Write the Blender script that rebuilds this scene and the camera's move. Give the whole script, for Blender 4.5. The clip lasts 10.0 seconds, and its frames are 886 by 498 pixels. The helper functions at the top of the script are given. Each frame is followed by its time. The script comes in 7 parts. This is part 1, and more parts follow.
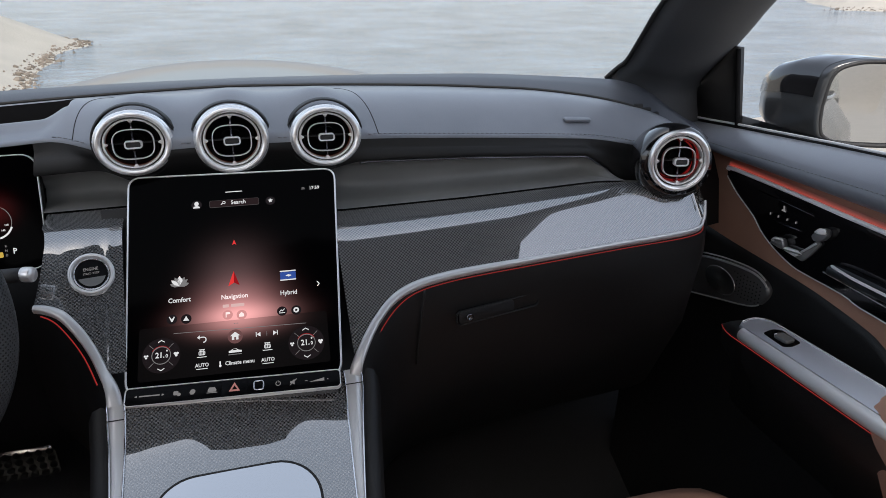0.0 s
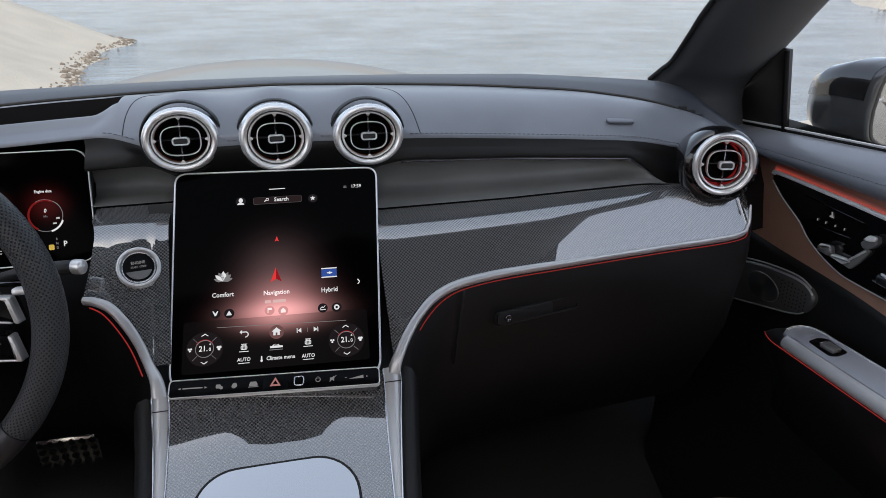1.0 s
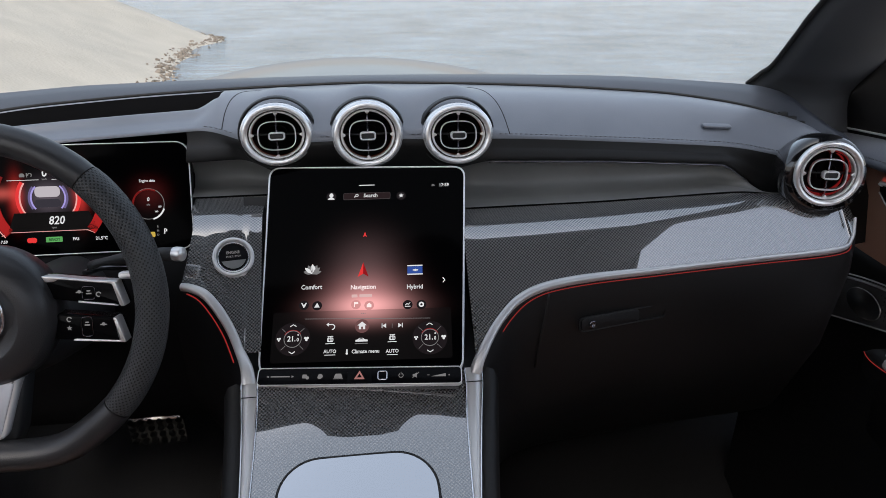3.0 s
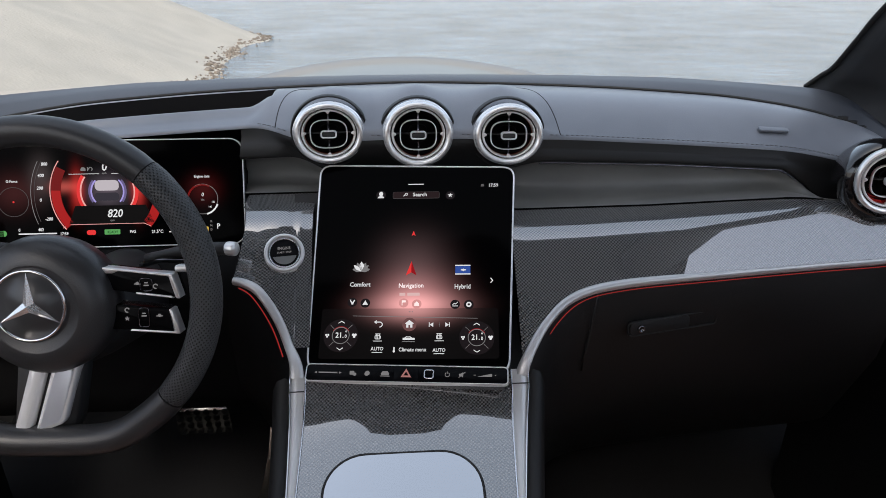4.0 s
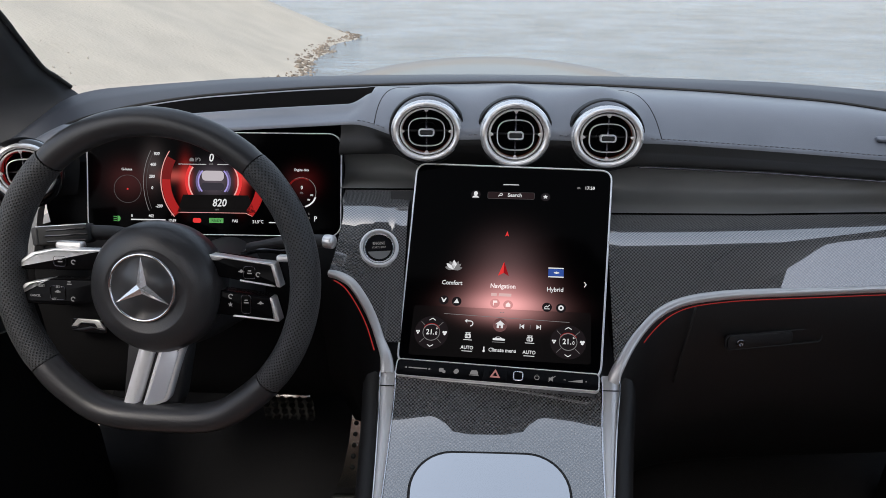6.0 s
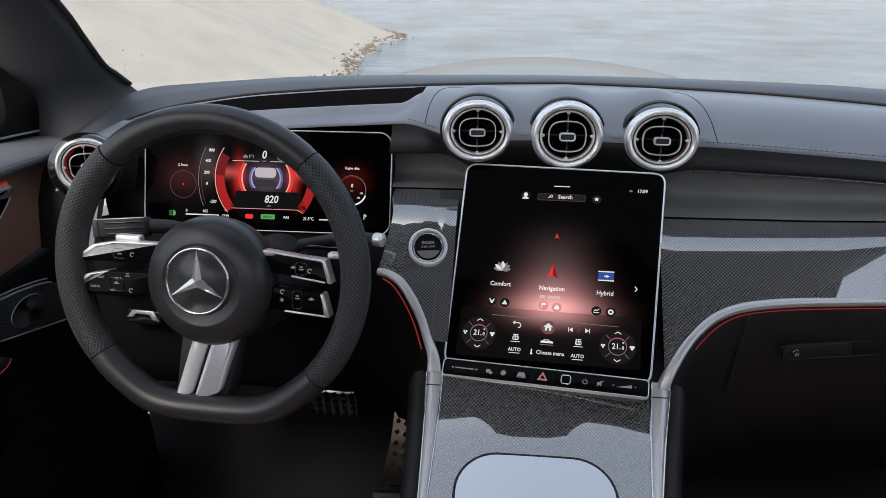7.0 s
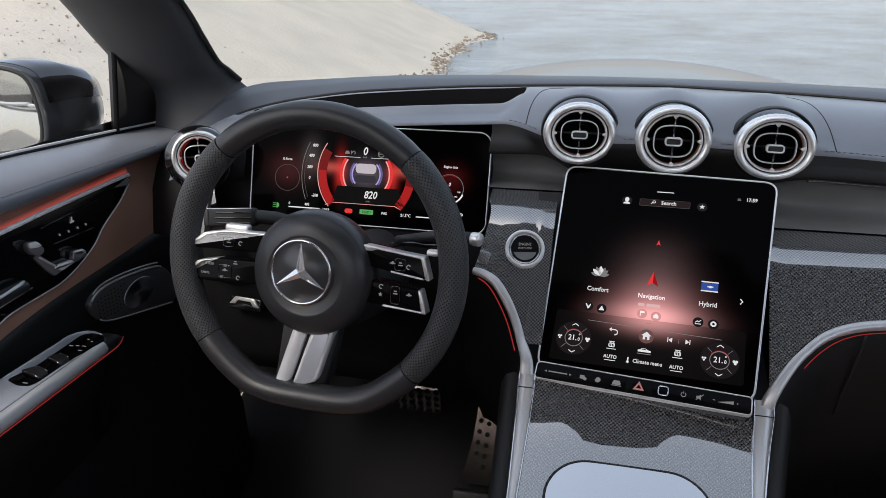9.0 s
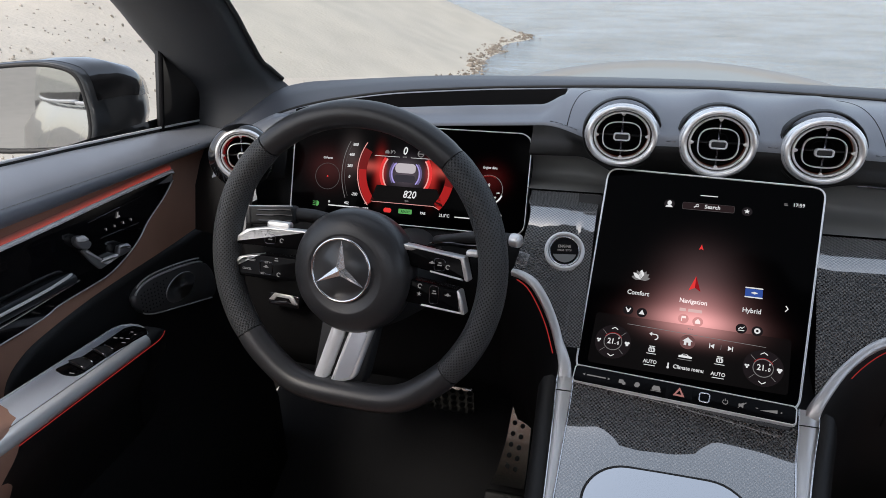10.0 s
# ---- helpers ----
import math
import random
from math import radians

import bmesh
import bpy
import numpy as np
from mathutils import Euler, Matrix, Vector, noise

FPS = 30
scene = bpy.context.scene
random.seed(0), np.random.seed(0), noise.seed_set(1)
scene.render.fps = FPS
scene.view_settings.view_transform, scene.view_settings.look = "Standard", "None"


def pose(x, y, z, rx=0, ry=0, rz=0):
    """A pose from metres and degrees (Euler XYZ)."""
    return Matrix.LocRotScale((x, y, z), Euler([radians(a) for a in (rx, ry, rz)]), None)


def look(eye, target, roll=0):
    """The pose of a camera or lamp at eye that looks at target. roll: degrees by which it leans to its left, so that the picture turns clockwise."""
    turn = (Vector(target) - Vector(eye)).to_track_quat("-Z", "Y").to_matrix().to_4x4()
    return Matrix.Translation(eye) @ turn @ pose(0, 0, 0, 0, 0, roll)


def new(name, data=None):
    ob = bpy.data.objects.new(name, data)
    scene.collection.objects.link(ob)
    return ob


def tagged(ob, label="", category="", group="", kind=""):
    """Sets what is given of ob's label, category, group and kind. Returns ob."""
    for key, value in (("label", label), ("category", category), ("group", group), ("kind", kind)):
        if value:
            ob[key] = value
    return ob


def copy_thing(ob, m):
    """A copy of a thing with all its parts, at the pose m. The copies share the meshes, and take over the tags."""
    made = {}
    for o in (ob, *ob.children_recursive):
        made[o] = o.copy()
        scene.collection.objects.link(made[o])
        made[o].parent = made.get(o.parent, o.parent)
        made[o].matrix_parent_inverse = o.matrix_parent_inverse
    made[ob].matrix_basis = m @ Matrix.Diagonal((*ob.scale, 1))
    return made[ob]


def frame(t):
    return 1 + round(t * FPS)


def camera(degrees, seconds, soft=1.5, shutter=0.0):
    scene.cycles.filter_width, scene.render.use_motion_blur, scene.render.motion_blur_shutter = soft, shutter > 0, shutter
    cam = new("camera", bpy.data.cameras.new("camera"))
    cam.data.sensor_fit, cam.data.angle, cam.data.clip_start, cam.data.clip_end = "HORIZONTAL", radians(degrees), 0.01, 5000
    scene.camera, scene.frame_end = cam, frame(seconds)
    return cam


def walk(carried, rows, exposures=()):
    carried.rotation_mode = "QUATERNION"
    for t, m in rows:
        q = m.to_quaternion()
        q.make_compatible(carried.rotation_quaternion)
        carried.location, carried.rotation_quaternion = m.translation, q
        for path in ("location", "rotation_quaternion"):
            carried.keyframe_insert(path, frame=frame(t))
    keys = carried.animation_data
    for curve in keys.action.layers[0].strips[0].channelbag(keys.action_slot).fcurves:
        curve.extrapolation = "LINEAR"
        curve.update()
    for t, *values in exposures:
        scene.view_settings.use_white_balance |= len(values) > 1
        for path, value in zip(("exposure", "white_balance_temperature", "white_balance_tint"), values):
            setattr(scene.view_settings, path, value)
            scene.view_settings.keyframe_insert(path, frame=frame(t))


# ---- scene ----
# Camera: pans from the passenger side to the driver's side between the front seats.
cam = camera(63.97, 10.0, soft=0.85)
EYE = 1.25
ROWS = [
    (0.0, 0.0009, -0.0091, 0.0010, -21.61, -0.02, -16.72),
    (0.5, -0.0033, -0.0078, 0.0007, -21.59, -0.03, -15.34),
    (1.0, -0.0077, -0.0067, 0.0007, -21.59, -0.05, -13.89),
    (1.5, -0.0115, -0.0055, 0.0005, -21.58, -0.03, -12.54),
    (2.0, -0.0157, -0.0039, 0.0003, -21.59, -0.03, -10.94),
    (2.5, -0.0195, -0.0026, 0.0002, -21.59, -0.05, -9.37),
    (4.0, -0.0341, -0.0008, 0.0003, -21.60, -0.06, -4.28),
    (4.5, -0.0389, -0.0003, 0.0002, -21.60, -0.06, -2.65),
    (5.0, -0.0444, 0.0000, 0.0000, -21.60, -0.09, -0.91),
    (5.5, -0.0492, 0.0002, -0.0003, -21.60, -0.12, 0.68),
    (7.0, -0.0638, 0.0000, -0.0003, -21.61, -0.11, 5.82),
    (7.5, -0.0687, -0.0003, -0.0004, -21.61, -0.08, 7.58),
    (8.0, -0.0734, -0.0012, -0.0002, -21.61, -0.09, 9.37),
    (8.5, -0.0776, -0.0020, -0.0001, -21.62, -0.06, 11.04),
    (9.0, -0.0822, -0.0030, 0.0000, -21.63, -0.04, 12.78),
    (9.5, -0.0860, -0.0038, 0.0001, -21.62, -0.01, 14.30),
    (10.0, -0.0893, -0.0046, -0.0003, -21.59, 0.00, 15.59),
]
walk(cam, [(t, pose(x, y, EYE + z, 90 + pitch, roll, yaw)) for t, x, y, z, pitch, roll, yaw in ROWS])

# World and sun: bright haze over a lake.
world = bpy.data.worlds.new("world")
scene.world = world
world.use_nodes = True
wn = world.node_tree
sky = wn.nodes.new("ShaderNodeTexSky")
sky.sky_type, sky.sun_disc = "NISHITA", False
sky.sun_elevation, sky.sun_rotation = radians(48), radians(200)
sky.air_density, sky.dust_density, sky.ozone_density = 1.0, 3.5, 1.0
wn.links.new(sky.outputs[0], wn.nodes["Background"].inputs[0])
wn.nodes["Background"].inputs[1].default_value = 0.12
# thin bright cloud all over the sky
haze = wn.nodes.new("ShaderNodeBackground")
haze.inputs[0].default_value, haze.inputs[1].default_value = (0.86, 0.915, 0.985, 1), 0.42
both = wn.nodes.new("ShaderNodeAddShader")
wn.links.new(wn.nodes["Background"].outputs[0], both.inputs[0])
wn.links.new(haze.outputs[0], both.inputs[1])
wn.links.new(both.outputs[0], wn.nodes["World Output"].inputs[0])
sun = new("sun", bpy.data.lights.new("sun", "SUN"))
sun.data.energy, sun.data.angle, sun.data.color = 1.2, radians(18), (1.0, 0.95, 0.88)
sun.matrix_world = look((0, 0, 0), (math.sin(radians(20)) * -0.67 * -1, 0.63, -0.74))
scene.view_settings.exposure = 0.5


# ---- materials ----
def mat(name, col, rough=0.5, metal=0.0, coat=0.0, bump=0.0, scale=300.0, vary=0.15, vscale=6.0, spec=0.5, uv=False, coat_rough=0.03, detail=4.0):
    m = bpy.data.materials.new(name)
    m.use_nodes = True
    t = m.node_tree
    b = t.nodes["Principled BSDF"]
    b.inputs["Roughness"].default_value = rough
    b.inputs["Metallic"].default_value = metal
    b.inputs["Coat Weight"].default_value = coat
    b.inputs["Coat Roughness"].default_value = coat_rough
    b.inputs["Specular IOR Level"].default_value = spec
    tc = t.nodes.new("ShaderNodeTexCoord")
    n = t.nodes.new("ShaderNodeTexNoise")
    n.inputs["Scale"].default_value, n.inputs["Detail"].default_value = vscale, detail
    t.links.new(tc.outputs["UV" if uv else "Object"], n.inputs["Vector"])
    r = t.nodes.new("ShaderNodeValToRGB")
    r.color_ramp.elements[0].position, r.color_ramp.elements[1].position = 0.3, 0.7
    r.color_ramp.elements[0].color = (*[c * (1 - vary) for c in col], 1)
    r.color_ramp.elements[1].color = (*[min(1, c * (1 + vary)) for c in col], 1)
    t.links.new(n.outputs["Fac"], r.inputs[0])
    t.links.new(r.outputs[0], b.inputs["Base Color"])
    mr = t.nodes.new("ShaderNodeMapRange")
    mr.inputs["To Min"].default_value, mr.inputs["To Max"].default_value = max(0.0, rough * 0.85), min(1, rough * 1.15)
    t.links.new(n.outputs["Fac"], mr.inputs["Value"])
    t.links.new(mr.outputs[0], b.inputs["Roughness"])
    if bump:
        v = t.nodes.new("ShaderNodeTexNoise")
        v.inputs["Scale"].default_value, v.inputs["Detail"].default_value = scale, 3.0
        t.links.new(tc.outputs["UV" if uv else "Object"], v.inputs["Vector"])
        bp = t.nodes.new("ShaderNodeBump")
        bp.inputs["Strength"].default_value, bp.inputs["Distance"].default_value = bump, 0.0006
        t.links.new(v.outputs["Fac"], bp.inputs["Height"])
        t.links.new(bp.outputs[0], b.inputs["Normal"])
    return m


def math_node(t, op, a, b=None):
    n = t.nodes.new("ShaderNodeMath")
    n.operation = op
    for k, v in enumerate((a, b)):
        if v is None:
            continue
        if isinstance(v, (int, float)):
            n.inputs[k].default_value = v
        else:
            t.links.new(v, n.inputs[k])
    return n.outputs[0]


def emit(name, col, strength, base=(0.001, 0.001, 0.001), rough=0.3):
    m = bpy.data.materials.new(name)
    m.use_nodes = True
    b = m.node_tree.nodes["Principled BSDF"]
    b.inputs["Base Color"].default_value = (*base, 1)
    b.inputs["Roughness"].default_value = rough
    b.inputs["Specular IOR Level"].default_value = 0.05
    b.inputs["Emission Color"].default_value = (*col, 1)
    b.inputs["Emission Strength"].default_value = strength
    return m


def leather(name, col, rough=0.5, perforated=False, spec=0.4):
    """Grained leather; the perforated one has rows of small holes along its UVs."""
    m = mat(name, col, rough, bump=0.0, vary=0.12, vscale=9.0, spec=spec)
    t = m.node_tree
    b = t.nodes["Principled BSDF"]
    tc = t.nodes.new("ShaderNodeTexCoord")
    v = t.nodes.new("ShaderNodeTexVoronoi")
    v.inputs["Scale"].default_value = 900.0
    t.links.new(tc.outputs["Object"], v.inputs["Vector"])
    bp = t.nodes.new("ShaderNodeBump")
    bp.inputs["Strength"].default_value, bp.inputs["Distance"].default_value = 0.25, 0.0004
    t.links.new(v.outputs["Distance"], bp.inputs["Height"])
    out = bp.outputs[0]
    if perforated:
        sx = t.nodes.new("ShaderNodeSeparateXYZ")
        t.links.new(tc.outputs["UV"], sx.inputs[0])
        pitch = 0.0042
        u = math_node(t, "DIVIDE", sx.outputs[0], pitch)
        w = math_node(t, "DIVIDE", sx.outputs[1], pitch)
        p = math_node(t, "ADD", u, w)
        q = math_node(t, "SUBTRACT", u, w)
        dist = []
        for s in (p, q):
            fr = math_node(t, "FRACT", s)
            c = math_node(t, "SUBTRACT", fr, 0.5)
            dist.append(math_node(t, "MULTIPLY", c, c))
        d = math_node(t, "SQRT", math_node(t, "ADD", dist[0], dist[1]))
        hole = t.nodes.new("ShaderNodeMapRange")
        hole.inputs["From Min"].default_value, hole.inputs["From Max"].default_value = 0.17, 0.32
        t.links.new(d, hole.inputs["Value"])
        b2 = t.nodes.new("ShaderNodeBump")
        b2.inputs["Strength"].default_value, b2.inputs["Distance"].default_value = 1.0, 0.0012
        t.links.new(hole.outputs[0], b2.inputs["Height"])
        t.links.new(out, b2.inputs["Normal"])
        out = b2.outputs[0]
        mx = t.nodes.new("ShaderNodeMix")
        mx.data_type = "RGBA"
        t.links.new(hole.outputs[0], mx.inputs["Factor"])
        mx.inputs["A"].default_value = (0.008, 0.008, 0.008, 1)
        src = b.inputs["Base Color"].links[0].from_socket
        t.links.new(src, mx.inputs["B"])
        t.links.new(mx.outputs["Result"], b.inputs["Base Color"])
    t.links.new(out, b.inputs["Normal"])
    return m


def carbon_weave(name, pitch=0.0040):
    """Fine metal-thread weave under clear lacquer: two thread directions over UVs in metres."""
    m = bpy.data.materials.new(name)
    m.use_nodes = True
    t = m.node_tree
    b = t.nodes["Principled BSDF"]
    tc = t.nodes.new("ShaderNodeTexCoord")
    sx = t.nodes.new("ShaderNodeSeparateXYZ")
    t.links.new(tc.outputs["UV"], sx.inputs[0])
    u = math_node(t, "DIVIDE", sx.outputs[0], pitch)
    w = math_node(t, "DIVIDE", sx.outputs[1], pitch)
    a = math_node(t, "SINE", math_node(t, "MULTIPLY", u, 2 * math.pi))
    c = math_node(t, "SINE", math_node(t, "MULTIPLY", w, 2 * math.pi))
    pr = math_node(t, "MULTIPLY", a, c)
    mr = t.nodes.new("ShaderNodeMapRange")
    mr.inputs["From Min"].default_value, mr.inputs["From Max"].default_value = -0.35, 0.35
    t.links.new(pr, mr.inputs["Value"])
    r = t.nodes.new("ShaderNodeMix")
    r.data_type = "RGBA"
    r.inputs["A"].default_value, r.inputs["B"].default_value = (0.055, 0.055, 0.056, 1), (0.165, 0.165, 0.163, 1)
    t.links.new(mr.outputs[0], r.inputs["Factor"])
    t.links.new(r.outputs["Result"], b.inputs["Base Color"])
    b.inputs["Metallic"].default_value, b.inputs["Roughness"].default_value = 0.15, 0.55
    b.inputs["Specular IOR Level"].default_value = 0.2
    b.inputs["Coat Weight"].default_value, b.inputs["Coat Roughness"].default_value = 1.0, 0.015
    b.inputs["Coat IOR"].default_value = 3.0
    return m


PAD = leather("dark blue-grey leather", (0.195, 0.210, 0.242), 0.35, spec=0.6)
BLACK_LEATHER = leather("black leather", (0.012, 0.012, 0.0125), 0.52, spec=0.35)
LEDGE = leather("dark ledge leather", (0.060, 0.066, 0.080), 0.45)
RIM_LEATHER = leather("smooth rim leather", (0.034, 0.034, 0.036), 0.34, spec=0.5)
PERFORATED = leather("perforated rim leather", (0.062, 0.064, 0.066), 0.42, perforated=True)
BROWN_LEATHER = leather("brown leather", (0.41, 0.23, 0.165), 0.5)
PLASTIC = mat("soft black plastic", (0.025, 0.025, 0.026), 0.55, bump=0.15, scale=900)
GREY_PANEL = mat("dark satin grey panel", (0.18, 0.18, 0.175), 0.36, bump=0.05, scale=500)
MATTE = mat("matte black", (0.008, 0.008, 0.009), 0.95, spec=0.1)
GLOSS = mat("gloss black", (0.006, 0.006, 0.007), 0.12, coat=1.0, vary=0.05)
CARBON = carbon_weave("lacquered thread weave")
SATIN = mat("satin silver", (0.82, 0.81, 0.80), 0.36, metal=0.7, bump=0.03, scale=700, vary=0.04)
CHROME = mat("chrome", (0.8, 0.8, 0.82), 0.1, metal=1.0, vary=0.03)
DARK_CHROME = mat("dark chrome", (0.16, 0.16, 0.18), 0.12, metal=1.0, vary=0.05)
STEEL = mat("brushed pedal steel", (0.80, 0.77, 0.71), 0.22, metal=1.0, bump=0.2, scale=400)
KNEE = mat("black knee panel plastic", (0.006, 0.006, 0.0065), 0.8, bump=0.2, scale=700, spec=0.15)
BADGE = mat("dark badge lacquer", (0.05, 0.05, 0.052), 0.3, vary=0.06)
BLADE = mat("bright blade metal", (0.86, 0.86, 0.87), 0.2, metal=0.75, vary=0.03)
RUBBER = mat("black rubber", (0.012, 0.012, 0.012), 0.7, bump=0.2, scale=500)
CARPET = mat("black carpet", (0.008, 0.008, 0.009), 0.95, bump=0.8, scale=700, vary=0.3, vscale=80)
LID = mat("dark mirror lacquer", (0.58, 0.59, 0.61), 0.05, metal=1.0, vary=0.02)
PAINT = mat("graphite metallic paint", (0.16, 0.15, 0.142), 0.5, metal=0.3, coat=0.5, vary=0.04)
HEADLINER = mat("black headliner cloth", (0.034, 0.035, 0.038), 0.8, bump=0.4, scale=800)
PILLAR_CLOTH = mat("dark grey pillar cloth", (0.062, 0.066, 0.074), 0.7, bump=0.3, scale=800)
GRAPHITE = mat("dark graphite gloss", (0.045, 0.05, 0.056), 0.3, metal=0.4, coat=1.0, vary=0.04)
MIRROR = mat("mirror glass", (0.50, 0.51, 0.52), 0.02, metal=1.0, vary=0.0)
SPEAKER = mat("dark drilled metal", (0.16, 0.16, 0.16), 0.36, metal=0.5, bump=0.3, scale=500)
STITCH = mat("grey thread", (0.16, 0.165, 0.175), 0.8)
RED_GLOW = emit("red light strip", (1.0, 0.075, 0.07), 0.19)
RING = mat("bright vent ring metal", (0.96, 0.96, 0.96), 0.22, metal=0.7, vary=0.03)
FIN = mat("bright satin fin metal", (0.95, 0.96, 0.98), 0.26, metal=0.3, vary=0.03)
KEY_BLACK = mat("black key plastic", (0.004, 0.004, 0.0045), 0.2, spec=0.05, vary=0.1)
FIN_FACE = mat("brushed fin face", (0.62, 0.65, 0.71), 0.3, metal=0.35, bump=0.05, scale=500, vary=0.05)
BORDER = mat("flat satin silver", (0.62, 0.62, 0.62), 0.36, metal=0.45, bump=0.03, scale=700, vary=0.04)
DARK_SATIN = mat("dark satin metal", (0.30, 0.30, 0.31), 0.35, metal=0.5, vary=0.05)
BRIGHT = mat("bright satin metal", (0.82, 0.82, 0.83), 0.34, metal=0.3, vary=0.03)
RED_SOFT = emit("soft red light strip", (1.0, 0.05, 0.05), 0.10)
WHITE_UI = emit("white display", (0.95, 0.95, 0.97), 0.55)
GREY_UI = emit("grey display", (0.55, 0.53, 0.54), 0.25)
DIM_UI = emit("dim display", (0.4, 0.36, 0.37), 0.12)
RED_UI = emit("red display", (1.0, 0.05, 0.05), 0.55)
GREEN_UI = emit("green display", (0.2, 0.7, 0.2), 0.36)
BLUE_UI = emit("blue display", (0.07, 0.17, 0.7), 0.32)
VIOLET_UI = emit("violet display", (0.45, 0.38, 0.85), 0.6)
PINK_UI = emit("pale red icon", (1.0, 0.45, 0.42), 0.6)
PALE_ICON = emit("pale icon", (1.0, 0.80, 0.78), 0.75)
DISC_UI = emit("dark display disc", (0.05, 0.036, 0.039), 0.16, base=(0.004, 0.004, 0.005), rough=0.1)


def pane_glass(name, tint=(0.96, 0.98, 0.97)):
    m = bpy.data.materials.new(name)
    m.use_nodes = True
    t = m.node_tree
    t.nodes.remove(t.nodes["Principled BSDF"])
    tr = t.nodes.new("ShaderNodeBsdfTransparent")
    tr.inputs[0].default_value = (*tint, 1)
    gl = t.nodes.new("ShaderNodeBsdfGlossy")
    gl.inputs["Roughness"].default_value = 0.0
    lw = t.nodes.new("ShaderNodeLayerWeight")
    lw.inputs[0].default_value = 0.5
    f5 = math_node(t, "POWER", lw.outputs["Facing"], 5.0)
    fr = math_node(t, "ADD", math_node(t, "MULTIPLY", f5, 0.5), 0.02)
    mx = t.nodes.new("ShaderNodeMixShader")
    t.links.new(fr, mx.inputs[0])
    t.links.new(tr.outputs[0], mx.inputs[1])
    t.links.new(gl.outputs[0], mx.inputs[2])
    t.links.new(mx.outputs[0], t.nodes["Material Output"].inputs[0])
    return m


PANE = pane_glass("clear pane")


# ---- building helpers ----
def thing(name, m, label, category, group="", kind=""):
    e = new(name)
    e.empty_display_size = 0.05
    e.matrix_basis = m
    tagged(e, label, category, group, kind)
    e["base"] = [v for row in m for v in row]
    return e


def world_of(o):
    return world_of(o.parent) @ o.matrix_parent_inverse @ o.matrix_basis if o.parent else o.matrix_basis.copy()


def part(name, bm, material, parent, label="", world=False, smooth=True):
    me = bpy.data.meshes.new(name)
    bmesh.ops.recalc_face_normals(bm, faces=bm.faces[:])
    for f in bm.faces:
        f.smooth = smooth
    bm.to_mesh(me)
    bm.free()
    me.materials.append(material)
    ob = new(name, me)
    if parent is not None:
        ob.parent = parent
        if world:
            ob.matrix_parent_inverse = world_of(parent).inverted()
    if label:
        tagged(ob, label)
    return ob


def solo(name, bm, material, label, category, group="", kind="", smooth=True):
    return tagged(part(name, bm, material, None, smooth=smooth), label, category, group, kind)


def grid(rows, bm=None, closed=False):
    """A skin over rows of points (all of one length), with UVs in metres."""
    bm = bm or bmesh.new()
    uv = bm.loops.layers.uv.verify()
    vs = [[bm.verts.new(p) for p in r] for r in rows]
    n, k = len(rows), len(rows[0])
    us, acc = [0.0], 0.0
    mid = k // 2
    for i in range(1, n):
        acc += (Vector(rows[i][mid]) - Vector(rows[i - 1][mid])).length
        us.append(acc)
    wv = []
    for r in rows:
        a, line = 0.0, [0.0]
        for j in range(1, k + 1):
            a += (Vector(r[j % k]) - Vector(r[j - 1])).length
            line.append(a)
        wv.append(line)
    for i in range(n - 1):
        for j in range(k if closed else k - 1):
            j2 = (j + 1) % k
            f = bm.faces.new((vs[i][j], vs[i + 1][j], vs[i + 1][j2], vs[i][j2]))
            for l, (a, b) in zip(f.loops, ((i, j), (i + 1, j), (i + 1, j + 1), (i, j + 1))):
                l[uv].uv = (us[a], wv[a][b])
    return bm


def spline(pts, n):
    """n points on a smooth curve through pts."""
    pts = [Vector(p) for p in pts]
    ex = [pts[0] * 2 - pts[1], *pts, pts[-1] * 2 - pts[-2]]
    out = []
    for s in np.linspace(0, len(pts) - 1, n):
        i = min(int(s), len(pts) - 2)
        t = s - i
        a, b, c, d = ex[i:i + 4]
        out.append(0.5 * (2 * b + (c - a) * t + (2 * a - 5 * b + 4 * c - d) * t * t + (3 * b - a - 3 * c + d) * t ** 3))
    return out


def tube(path, r, seg=8, bm=None, closed=False, up=(0, 0, 1), flat=1.0, caps=True):
    """A round bar along path; r is a number or a list; flat squeezes it along up."""
    bm = bm or bmesh.new()
    path = [Vector(p) for p in path]
    n = len(path)
    rs = [float(v) for v in r] if isinstance(r, (list, tuple)) else [float(r)] * n
    rows = []
    for i, p in enumerate(path):
        a, b = path[(i - 1) % n if closed else max(i - 1, 0)], path[(i + 1) % n if closed else min(i + 1, n - 1)]
        d = (b - a).normalized()
        s = d.cross(Vector(up))
        s = s.normalized() if s.length > 1e-5 else d.orthogonal().normalized()
        u = s.cross(d)
        rows.append([p + rs[i] * (s * math.cos(q) + u * (flat * math.sin(q))) for q in [2 * math.pi * k / seg for k in range(seg)]])
    if closed:
        rows.append(rows[0])
    grid(rows, bm, closed=True)
    if closed:
        bmesh.ops.remove_doubles(bm, verts=bm.verts[:], dist=1e-6)
    elif caps:
        bm.verts.ensure_lookup_table()
        k = len(bm.verts) - n * seg
        bm.faces.new([bm.verts[k + j] for j in range(seg)])
        bm.faces.new([bm.verts[k + (n - 1) * seg + j] for j in range(seg)])
    return bm


